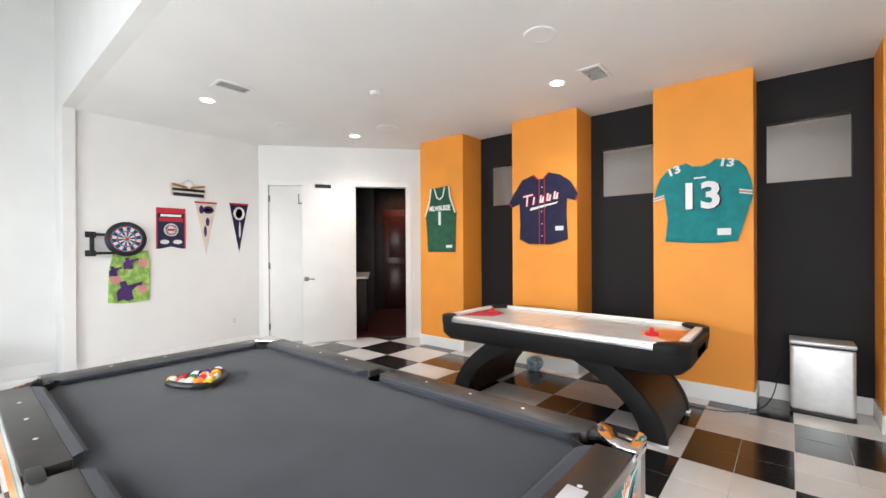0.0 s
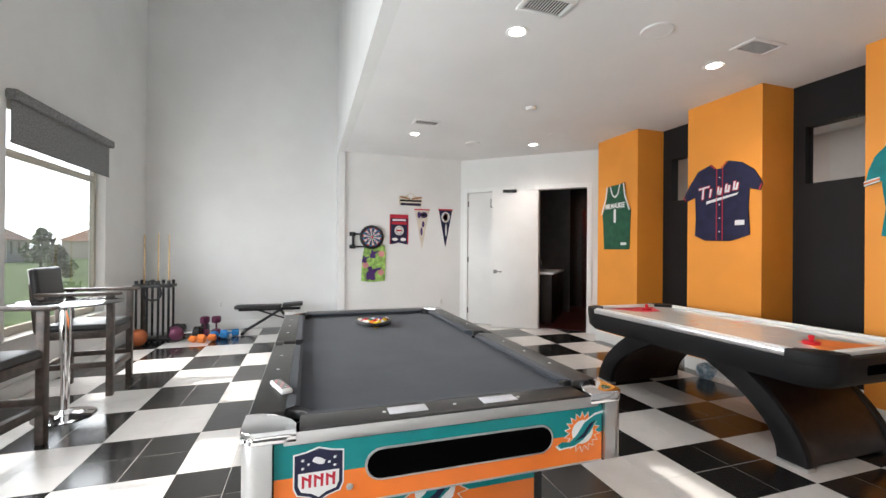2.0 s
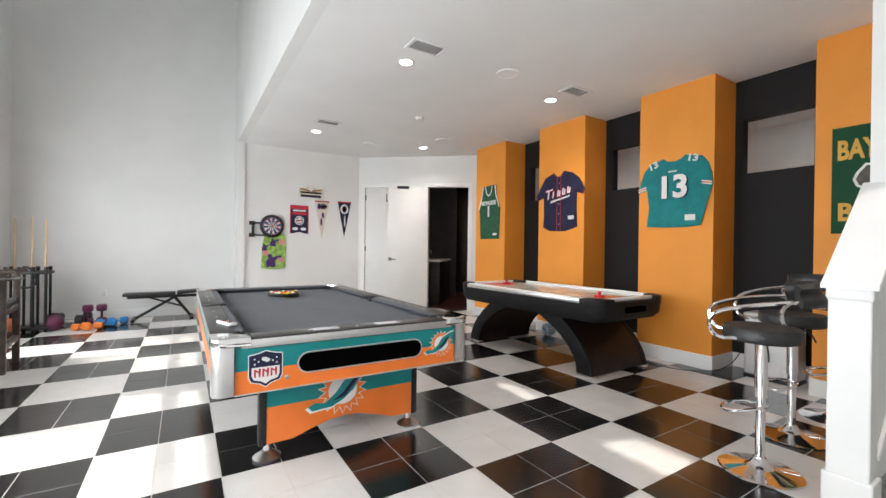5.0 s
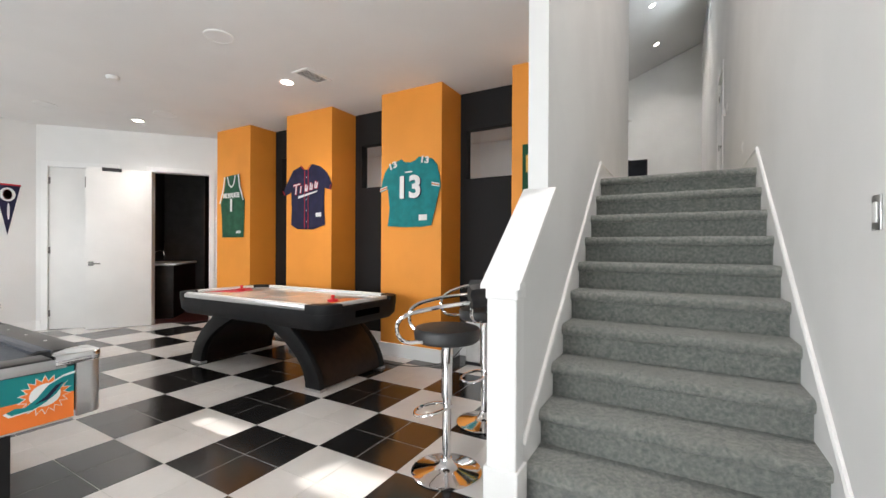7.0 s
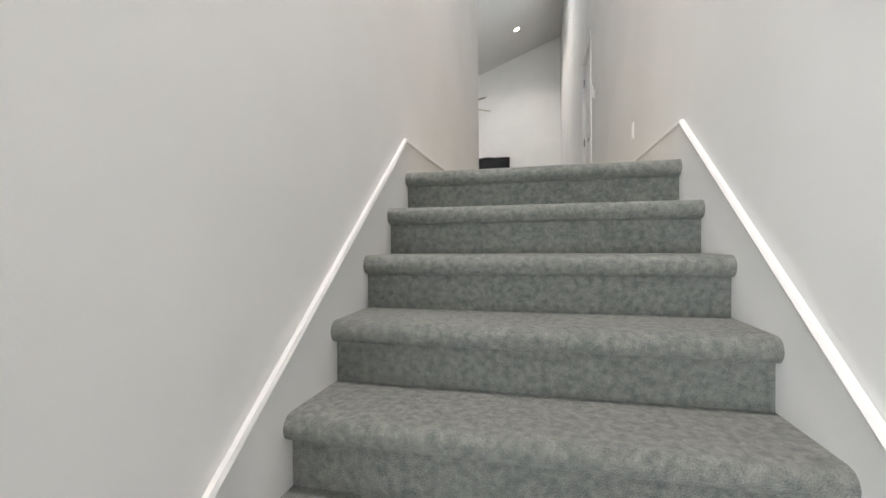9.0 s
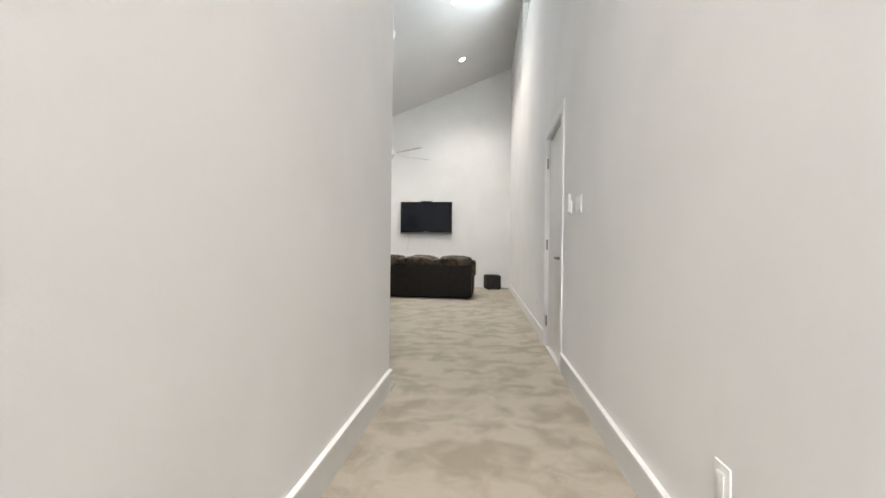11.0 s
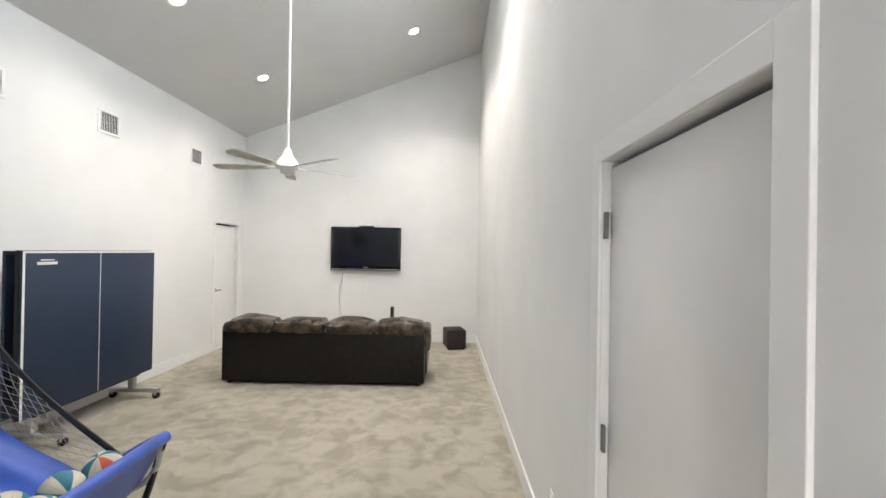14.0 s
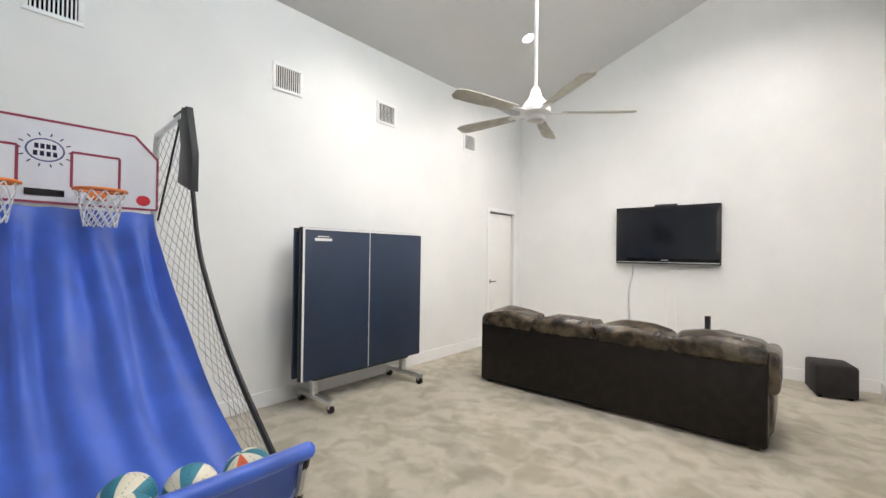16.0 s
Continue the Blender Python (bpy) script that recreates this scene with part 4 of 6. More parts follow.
for sx in (1, -1):
    sunburst(pt, Matrix.Translation((sx * 1.137, -0.02, 0.345)) @ (FACE_E if sx > 0 else FACE_W), 0.15)
# rack with balls
rk = thing("ball_rack", -2.49, -1.15, 0.758 * LOW, 178, "black triangular rack holding fifteen balls on the felt", "ball rack")
R = 0.0286
side = 5 * 2 * R + 0.05
tri = [(-side * 0.66, 0), (side * 0.36, side * 0.6), (side * 0.36, -side * 0.6)]
part("frame", tube([(*p, 0.028) for p in tri], 0.017, 8, 2, True), M_BLACK, rk)
BC = [(0.75, 0.5, 0.02), (0.02, 0.08, 0.4), (0.6, 0.03, 0.03), (0.12, 0.03, 0.25), (0.8, 0.22, 0.03), (0.02, 0.2, 0.1), (0.3, 0.02, 0.03), (0.01, 0.01, 0.01)]
BM = [mat("ball_resin", c, 0.06, vary=0.0, bump=0) for c in BC] + [M_WHITEP]
n = 0
order = [0, 8, 4, 12, 2, 8, 0, 12, 5, 10, 14, 3, 9, 6, 8]
for row in range(5):
    for k in range(row + 1):
        i = order[n]
        n += 1
        x = -side * 0.355 + row * R * 1.74
        y = (k - row / 2) * 2 * R
        m = pose(x, y, R, (n * 67) % 360, (n * 43) % 90, (n * 31) % 360)
        if i < 8:
            b = part("pool_ball", ball(R, m), BM[i], rk, "glossy solid pool ball")
        else:
            b = part("pool_ball", ball(R, m), [M_WHITEP, BM[i - 8]], rk, "glossy striped pool ball")
            inv = m.inverted()
            for p in b.data.polygons:
                p.material_index = 1 if abs((inv @ p.center).z) < R * 0.55 else 0
rm = thing("remote_control", -0.87, -1.795, PZ * LOW + 0.002, 20, "white remote control lying on the table rail", "remote")
part("case", box(-0.085, 0.085, -0.024, 0.024, 0, 0.02, 0.007, 3), M_WHITEP, rm)
for k in range(6):
    for q in (-1, 0, 1):
        part("button", lathe([(0.005, 0.02), (0.005, 0.0225)], 8, pose(-0.06 + 0.024 * k, q * 0.012, 0)), M_BLACK if (k + q) % 3 else M_RED, rm)

# ---- air hockey table ----
M_PEACH = mat("faded_peach_print", (0.75, 0.6, 0.48), 0.12, vary=0.05, bump=0)
ax, ay, al, aw = -1.685, 1.74, 1.135, 0.56
ah = thing("air_hockey_table", ax, ay, 0, 0, "black air hockey table with white playfield and arched legs", "air hockey table")


def rounded(l, w, r, n=6):
    o = []
    for cx, cy, t0 in ((l - r, w - r, 0), (-l + r, w - r, 90), (-l + r, -w + r, 180), (l - r, -w + r, 270)):
        for k in range(n + 1):
            t = radians(t0 + 90 * k / n)
            o.append((cx + r * math.cos(t), cy + r * math.sin(t)))
    return o


b = bmesh.new()
rings = []
for (l, w, r, z) in ((al - 0.06, aw - 0.05, 0.14, 0.55), (al - 0.01, aw - 0.01, 0.17, 0.60), (al, aw, 0.18, 0.70), (al, aw, 0.18, 0.735), (al - 0.01, aw - 0.01, 0.17, 0.745)):
    rings.append([b.verts.new((x, y, z)) for x, y in rounded(l, w, r)])
for p, q in zip(rings, rings[1:]):
    for i in range(len(p)):
        b.faces.new((p[i], p[(i + 1) % len(p)], q[(i + 1) % len(p)], q[i]))
b.faces.new(rings[0][::-1])
b.faces.new(rings[-1])
bmesh.ops.recalc_face_normals(b, faces=b.faces)
part("body", b, M_HOCKEYBODY, ah)
part("playfield", prism(rounded(al - 0.1, aw - 0.07, 0.1), 0.744, 0.7475), M_HOCKEYTOP, ah, "white playfield with red markings", False)
for sy in (-1, 1):
    y0, y1 = sorted((sy * (aw - 0.07), sy * (aw - 0.02)))
    part("side_rail", box(-al + 0.2, al - 0.2, y0, y1, 0.745, 0.775, 0.006), M_WHITEP, ah, "white goal-side rail")
    part("rail_edge", box(-al + 0.2, al - 0.2, min(sy * (aw - 0.02), sy * (aw + 0.003)), max(sy * (aw - 0.02), sy * (aw + 0.003)), 0.725, 0.765, 0.004), M_ALU, ah)
for sx in (-1, 1):
    x0, x1 = sorted((sx * (al - 0.1), sx * (al - 0.04)))
    part("end_rail", box(x0, x1, -aw + 0.17, aw - 0.17, 0.745, 0.775, 0.006), M_WHITEP, ah)
    # goal opening is a black plate coloured as shade
    part("goal_slot", box(min(sx * (al - 0.004), sx * (al + 0.004)), max(sx * (al - 0.004), sx * (al + 0.004)), -0.17, 0.17, 0.63, 0.69, 0.003), M_DARK, ah, "black plate for the shade in the goal slot")
    for sy in (-1, 1):
        o = []
        for k in range(7):
            t = k / 6 * math.pi / 2
            o.append((al - 0.18 + 0.184 * math.sin(t), aw - 0.18 + 0.184 * math.cos(t)))
        o += [(al + 0.004, aw - 0.22), (al - 0.09, aw - 0.22), (al - 0.22, aw - 0.09), (al - 0.22, aw + 0.004)]
        q = prism([(sx * x, sy * y) for x, y in o], 0.69, 0.775, 0.008)
        bmesh.ops.recalc_face_normals(q, faces=q.faces)
        part("corner_cap", q, M_HOCKEYBODY, ah, "black rounded corner cap")
    tri3 = [(sx * (al - 0.11), -0.3), (sx * (al - 0.11), 0.3), (sx * (al - 0.42), 0.12), (sx * (al - 0.42), -0.12)]
    part("field_mark", prism(tri3, 0.7475, 0.7485), M_ORANGEP if sx > 0 else M_REDC, ah, "orange-red goal marking", False)
    ring = [lathe([(0.14, 0.7476), (0.14, 0.7484), (0.132, 0.7484), (0.132, 0.7476)], 32, pose(sx * 0.45, 0, 0), False)]
    part("field_ring", ring[0], M_PEACH, ah, "faded face-off ring", False)
part("field_disc", lathe([(0.001, 0.7484), (0.2, 0.7484), (0.2, 0.7476)], 32), M_PEACH, ah, "faded orange centre disc", False)
part("field_disc_inner", lathe([(0.001, 0.7492), (0.165, 0.7492), (0.165, 0.748)], 32), M_HOCKEYTOP, ah, "white centre disc", False)
part("field_line", box(-0.006, 0.006, -aw + 0.08, aw - 0.08, 0.7475, 0.7482), M_REDC, ah, "red centre line", False)
for sx in (-1, 1):
    o = []
    N = 12
    for k in range(N + 1):
        t = k / N
        o.append((0.98 - 0.42 * t ** 1.9 - 0.02 * t, 0.02 + 0.55 * t))
    for k in range(N + 1):
        t = 1 - k / N
        o.append((0.80 - 0.62 * t ** 2.1, 0.02 + 0.55 * t))
    fm = FACE_S
    for sy in (-1, 1):
        q = prism([(sx * x, z) for x, z in o], -(sy * 0.42) - 0.03, -(sy * 0.42) + 0.03, 0.004, fm)
        bmesh.ops.recalc_face_normals(q, faces=q.faces)
        part("leg", q, M_HOCKEYBODY, ah)
        part("foot", box(min(sx * 0.79, sx * 0.99), max(sx * 0.79, sx * 0.99), sy * 0.42 - 0.035, sy * 0.42 + 0.035, 0, 0.022, 0.004), M_ALU, ah, "silver foot plate")
    inner = [(sx * (x * 0.985), z) for x, z in o]
    q = prism(inner, -0.39, 0.39, 0, fm)
    bmesh.ops.recalc_face_normals(q, faces=q.faces)
    part("leg_panel", q, M_ESPRESSO, ah, "dark glossy panel between the legs")
for x, y in ((ax - al + 0.3, ay + 0.05), (ax + al - 0.33, ay - 0.12)):
    mm = thing("striker", x, y, 0.7485, 0, "red plastic air hockey striker on the playfield", "striker", "air hockey strikers")
    part("base", lathe([(0.05, 0), (0.052, 0.018), (0.046, 0.024), (0.03, 0.02), (0.001, 0.02)], 24), M_RED, mm)
    part("knob", lathe([(0.016, 0.018), (0.014, 0.035), (0.02, 0.05), (0.014, 0.062), (0.003, 0.064)], 20), M_RED, mm)
pk = thing("puck", ax + 0.02, ay - 0.42, 0.7485, 0, "flat dark puck near the rail", "puck")
part("disc", lathe([(0.035, 0), (0.037, 0.003), (0.035, 0.006), (0.001, 0.006)], 24), M_BLACK, pk)
cord = thing("power_cord", 0, 0, 0, 0, "thin black power cord trailing to the wall", "cord")
part("cable", tube([(-1.5, 2.1, 0.55), (-1.35, 2.35, 0.2), (-1.1, 2.4, 0.006), (-0.6, 2.3, 0.006), (-0.3, 2.45, 0.006), (-0.15, 2.75, 0.04), (-0.1, 3.0, 0.3)], 0.004, 6), M_BLACK, cord)
bag = thing("toy_bag", -2.35, 2.45, 0, 20, "crumpled blue and pink plastic bag on the floor", "bag")
bg = ball(0.1, Matrix.Diagonal((1, 0.8, 0.9, 1)), 24, 14)
for v in bg.verts:
    v.co *= 1 + 0.25 * noise.noise(v.co * 18)
    v.co.z = max(v.co.z + 0.085, 0)
part("wrapping", bg, mat("bag_plastic", (0.5, 0.6, 0.7), 0.3, vary=0.3, scale=25, second=(0.15, 0.3, 0.4)), bag)

# ---- wall hangings ----


def cloth(outline, m, material, parent, name, label="", puff=0.02, thick=0.008):
    """A hung garment: outline filled with a grid, gently puffed and creased."""
    bm = bmesh.new()
    f = bm.faces.new([bm.verts.new((x, y, 0)) for x, y in outline])
    bmesh.ops.triangulate(bm, faces=[f])
    for _ in range(4):
        bmesh.ops.subdivide_edges(bm, edges=[e for e in bm.edges if e.calc_length() > 0.045], cuts=1)
        bmesh.ops.triangulate(bm, faces=bm.faces)
    ed = [v for v in bm.verts if any(len(e.link_faces) == 1 for e in v.link_edges)]
    for v in bm.verts:
        w = 0.3 if v in ed else 1.0
        n = noise.noise(Vector((v.co.x * 9, v.co.y * 3.2, 1.7))) + 0.5 * noise.noise(Vector((v.co.x * 22, v.co.y * 9, 4.1)))
        v.co.z = 0.012 + w * (puff * 0.5 + puff * 0.5 * n)
    r = bmesh.ops.extrude_face_region(bm, geom=bm.faces[:])
    bmesh.ops.translate(bm, vec=(0, 0, -thick), verts=[g for g in r["geom"] if isinstance(g, bmesh.types.BMVert)])
    bmesh.ops.recalc_face_normals(bm, faces=bm.faces)
    return part(name, moved(bm, m), material, parent, label)


def jersey(x0, x1, z0, z1, outline, name, material, label):
    cx, cz, w, h = (x0 + x1) / 2, (z0 + z1) / 2, x1 - x0, z1 - z0
    j = thing(name, cx, YO, cz, 0, label, "jersey")
    cloth([(x * w, y * h) for x, y in outline], FACE_S, material, j, "fabric")
    return j, w, h


def deco(parent, pts, mtl, z=0.03, name="trim_band", t=0.003):
    part(name, prism(pts, z, z + t, 0, FACE_S), mtl, parent, smooth=False)


def band(a, b, w):
    d = (Vector(b) - Vector(a)).normalized()
    n = Vector((-d.y, d.x)) * w / 2
    return [tuple(Vector(a) + n), tuple(Vector(a) - n), tuple(Vector(b) - n), tuple(Vector(b) + n)]


# green basketball singlet
sing = [(-0.42, -0.5), (0.46, -0.5), (0.48, -0.1), (0.5, 0.08), (0.36, 0.2), (0.32, 0.32), (0.28, 0.5), (0.16, 0.49), (0.1, 0.35), (0.0, 0.3), (-0.1, 0.35), (-0.17, 0.48), (-0.28, 0.48), (-0.33, 0.3), (-0.38, 0.18), (-0.5, 0.05), (-0.46, -0.15)]
j, w, h = jersey(-4.25, -3.66, 1.41, 2.37, sing, "basketball_jersey", M_GREEN, "green sleeveless basketball jersey pinned to an orange column")
for a, b in (((-0.17, 0.47), (-0.1, 0.34)), ((-0.1, 0.34), (0, 0.295)), ((0, 0.295), (0.1, 0.34)), ((0.1, 0.34), (0.16, 0.48)), ((-0.29, 0.47), (-0.33, 0.3)), ((-0.33, 0.3), (-0.49, 0.05)), ((0.29, 0.49), (0.33, 0.31)), ((0.33, 0.31), (0.49, 0.08))):
    deco(j, band((a[0] * w, a[1] * h), (b[0] * w, b[1] * h), 0.022), M_WHITEC)
writing("number", "1", 0.26, M_WHITEC, j, FACE_S @ Matrix.Translation((0.0, 0.0, 0.034)))
writing("lettering", "MILWAUKEE", 0.1, M_WHITEC, j, FACE_S @ Matrix.Translation((0.0, 0.155, 0.034)), width=0.4)
deco(j, [(0.12, -0.42), (0.23, -0.42), (0.23, -0.38), (0.12, -0.38)], M_WHITEC, name="label_patch")
# navy baseball shirt
shirt = [(-0.34, -0.42), (-0.2, -0.49), (0.12, -0.5), (0.3, -0.45), (0.36, -0.43), (0.34, -0.1), (0.35, 0.12), (0.47, 0.08), (0.5, 0.16), (0.4, 0.34), (0.26, 0.45), (0.1, 0.5), (0.03, 0.42), (-0.05, 0.42), (-0.12, 0.49), (-0.3, 0.43), (-0.42, 0.26), (-0.5, 0.12), (-0.46, 0.05), (-0.34, 0.09), (-0.33, -0.2)]
j, w, h = jersey(-2.785, -1.88, 1.5, 2.37, shirt, "baseball_jersey", M_NAVY, "navy button-front baseball jersey with red piping on the column")
for x in (-0.03, 0.045):
    deco(j, band((x * w, 0.41 * h), (x * w, -0.49 * h), 0.008), M_REDC, name="piping")
for a, b in (((0.47, 0.085), (0.5, 0.155)), ((-0.5, 0.115), (-0.46, 0.055)), ((-0.11, 0.48), (-0.05, 0.42)), ((0.1, 0.49), (0.03, 0.42))):
    deco(j, band((a[0] * w, a[1] * h), (b[0] * w, b[1] * h), 0.012), M_REDC, name="piping")
for k in range(5):
    x = (-0.2 + 0.1 * k) * w
    y = (0.1 + 0.018 * k) * h
    tall = 0.09 if k == 0 else 0.045
    for grow, mm, zz in ((0.007, M_REDC, 0.03), (0.0, M_WHITEC, 0.0315)):
        deco(j, [(x - 0.026 - grow, y - 0.045 - grow), (x - 0.006 + grow, y - 0.045 - grow), (x + 0.008 + grow, y + tall + grow), (x - 0.012 - grow, y + tall + grow)], mm, zz, "script_mark")
        if k == 0:
            deco(j, [(x - 0.06 - grow, y + 0.065 - grow), (x + 0.07 + grow, y + 0.085 - grow), (x + 0.07 + grow, y + 0.1 + grow), (x - 0.06 - grow, y + 0.085 + grow)], mm, zz, "script_mark")
        elif k > 1:
            deco(j, [(x - 0.026, y - 0.045 - grow), (x + 0.028 + grow, y - 0.045 - grow), (x + 0.04 + grow, y + 0.03), (x + 0.02 - grow, y + 0.03), (x + 0.008, y - 0.022 + grow), (x - 0.02, y - 0.022 + grow)], mm, zz, "script_mark")
deco(j, [(-0.17 * w, -0.02 * h), (0.22 * w, 0.06 * h), (0.24 * w, 0.085 * h), (-0.16 * w, 0.02 * h)], M_WHITEC, name="script_tail")
deco(j, [(0.2 * w, -0.31 * h), (0.31 * w, -0.31 * h), (0.31 * w, -0.25 * h), (0.2 * w, -0.25 * h)], M_WHITEC, name="label_patch")
for k in range(5):
    part("button", lathe([(0.007, 0.03), (0.007, 0.034)], 10, FACE_S @ Matrix.Translation((0.008, (0.3 - k * 0.17) * h, 0))), M_WHITEP, j)
# aqua football shirt
foot = [(-0.37, -0.48), (-0.1, -0.5), (0.2, -0.5), (0.36, -0.48), (0.35, -0.1), (0.335, 0.14), (0.37, 0.075), (0.5, 0.045), (0.485, 0.2), (0.44, 0.36), (0.37, 0.45), (0.15, 0.5), (0.1, 0.455), (0.02, 0.43), (-0.08, 0.44), (-0.14, 0.49), (-0.33, 0.43), (-0.42, 0.33), (-0.47, 0.2), (-0.5, 0.03), (-0.37, 0.07), (-0.335, 0.14), (-0.34, -0.2)]
j, w, h = jersey(-1.09, -0.27, 1.5, 2.29, foot, "football_jersey", M_AQUA, "aqua football jersey numbered 13 pinned to the column")
writing("number", "13", 0.34, M_NAVY, j, FACE_S @ Matrix.Translation((0.006, 0.038, 0.032)), width=0.29)
writing("number", "13", 0.34, M_WHITEC, j, FACE_S @ Matrix.Translation((-0.002, 0.045, 0.035)), width=0.28)
writing("shoulder_number", "13", 0.1, M_WHITEC, j, FACE_S @ Matrix.Translation((0.26 * w, 0.435 * h, 0.034)) @ pose(0, 0, 0, 0, 0, -10), width=0.1)
writing("shoulder_number", "13", 0.1, M_WHITEC, j, FACE_S @ Matrix.Translation((-0.27 * w, 0.4 * h, 0.034)) @ pose(0, 0, 0, 0, 0, 20), width=0.1)
for o, mm in ((0, M_WHITEC), (0.014, M_ORG), (0.028, M_WHITEC)):
    deco(j, band((0.495 * w, 0.05 * h + o), (0.375 * w, 0.078 * h + o), 0.01), mm)
    deco(j, band((-0.495 * w, 0.038 * h + o), (-0.375 * w, 0.072 * h + o), 0.01), mm)
deco(j, [(0.17 * w, -0.41 * h), (0.3 * w, -0.41 * h), (0.3 * w, -0.33 * h), (0.17 * w, -0.33 * h)], M_WHITEC, name="label_patch")
deco(j, [(-0.06 * w, 0.28 * h), (0.06 * w, 0.28 * h), (0.06 * w, 0.3 * h), (-0.06 * w, 0.3 * h)], M_WHITEC, name="label_patch")
# long felt banner
bn = thing("felt_banner", 0.93, YO, 1.84, 0, "dark green felt banner with gold letters and a bear head", "banner")
part("cloth", prism([(-0.28, -0.44), (0.28, -0.44), (0.28, 0.44), (-0.28, 0.44)], 0.002, 0.008, 0.001, FACE_S), M_BGREEN, bn)
writing("lettering", "BAYLOR", 0.22, M_GOLD, bn, FACE_S @ Matrix.Translation((0, 0.24, 0.009)), width=0.5)
writing("lettering", "BEARS", 0.2, M_GOLD, bn, FACE_S @ Matrix.Translation((0, -0.27, 0.009)), width=0.48)
part("bear_head", prism([(0.15 * math.cos(t * 0.5236), 0.11 * math.sin(t * 0.5236) + (0.03 if t in (2, 4) else 0)) for t in range(12)], 0.008, 0.011, 0, FACE_S), M_WHITEC, bn, "white outline of a bear head", False)
part("bear_face", prism([(0.13 * math.cos(t * 0.5236), 0.09 * math.sin(t * 0.5236) + (0.03 if t in (2, 4) else 0)) for t in range(12)], 0.01, 0.013, 0, FACE_S), M_WOOD, bn, "brown bear head", False)


def on_dart(name, y, z, label, cat, group=""):
    t = thing(name, 0, 0, 0, 0, label, cat, group)
    t.matrix_world = Matrix.Translation((-6.33, y, z)) @ FACE_E
    return t


# dartboard on its bracket
db = on_dart("dartboard", -0.64, 1.595, "electronic dartboard held out on a black wall bracket", "dartboard")
part("bracket_bar", box(-0.34, -0.30, -0.2, 0.08, 0.01, 0.05, 0.005), M_BLACK, db)
for z in (0.05, -0.17):
    part("bracket_foot", box(-0.38, -0.28, z - 0.035, z + 0.035, 0, 0.025, 0.004), M_BLACK, db)
    part("bracket_arm", box(-0.31, -0.1, z - 0.015, z + 0.015, 0.02, 0.06, 0.005), M_BLACK, db)
part("housing", lathe([(0.2, 0.03), (0.21, 0.05), (0.21, 0.075), (0.19, 0.09), (0.001, 0.09)], 40), M_BLACK, db)
DBC = [mat("dart_segment", c, 0.6) for c in ((0.03, 0.03, 0.04), (0.6, 0.6, 0.6))]
for ring, (r0, r1) in enumerate(((0.02, 0.085), (0.085, 0.1), (0.1, 0.145), (0.145, 0.16))):
    for k in range(20):
        t0, t1 = 2 * math.pi * k / 20 + 0.012, 2 * math.pi * (k + 1) / 20 - 0.012
        mm = DBC[k % 2] if ring in (0, 2) else (M_REDC if k % 2 else M_BLUEP)
        part("segment", prism([(r0 * math.cos(t0), r0 * math.sin(t0)), (r1 * math.cos(t0), r1 * math.sin(t0)), (r1 * math.cos(t1), r1 * math.sin(t1)), (r0 * math.cos(t1), r0 * math.sin(t1))], 0.09, 0.094), mm, db, smooth=False)
part("bullseye", lathe([(0.018, 0.09), (0.018, 0.096), (0.001, 0.096)], 16), M_RED, db)
tw = on_dart("sports_towel", -0.6, 1.12, "lime green cloth printed with purple ball players", "towel")
cloth([(-0.21, -0.3), (-0.05, -0.32), (0.1, -0.31), (0.21, -0.3), (0.22, 0.2), (0.2, 0.33), (-0.15, 0.34), (-0.2, 0.1)], Matrix.Identity(4), M_LIME, tw, "cloth", puff=0.03)
for x, y, s in ((-0.02, -0.17, 1.0), (0.0, 0.17, 0.6), (-0.15, 0.08, 0.5)):
    o = [(-0.1, -0.12), (-0.05, -0.1), (0, -0.12), (0.06, -0.1), (0.04, 0.0), (0.1, 0.07), (0.14, 0.06), (0.15, 0.11), (0.06, 0.09), (0.0, 0.07), (-0.02, 0.13), (-0.08, 0.12), (-0.07, 0.05), (-0.11, 0.0)]
    part("print", prism([(x + a * s, y + b * s) for a, b in o], 0.036, 0.039), M_PURPLE, tw, "purple printed shape", False)
for x, y in ((0.13, -0.15), (0.14, 0.18), (-0.14, -0.02)):
    part("print", prism([(x + 0.055 * math.cos(k * 0.449), y + 0.055 * math.sin(k * 0.449)) for k in range(14)], 0.035, 0.038), M_PINK, tw, "pink printed ball", False)
fl = on_dart("champions_banner", -0.14, 1.745, "navy and red felt champions banner with notched foot", "banner")
part("cloth", prism([(-0.17, 0.27), (-0.17, -0.27), (-0.12, -0.27), (0, -0.24), (0.12, -0.27), (0.17, -0.27), (0.17, 0.27)], 0.002, 0.008), M_NAVY, fl, smooth=False)
for pts in ([(-0.17, 0.2), (0.17, 0.2), (0.17, 0.27), (-0.17, 0.27)], [(-0.172, -0.26), (-0.155, -0.26), (-0.155, 0.2), (-0.172, 0.2)], [(0.155, -0.26), (0.172, -0.26), (0.172, 0.2), (0.155, 0.2)]):
    part("border", prism(pts, 0.008, 0.01), M_REDC, fl, "red border", False)
part("text_bar", box(-0.12, 0.12, 0.155, 0.185, 0.008, 0.01), M_WHITEC, fl, "pale line of lettering", False)
part("text_bar", box(-0.14, 0.14, 0.09, 0.14, 0.008, 0.01), M_REDC, fl, "red line of lettering", False)
part("roundel", lathe([(0.085, 0.008), (0.085, 0.01), (0.072, 0.01), (0.072, 0.008)], 28, pose(0, -0.02, 0)), M_WHITEC, fl, "white ring emblem", False)
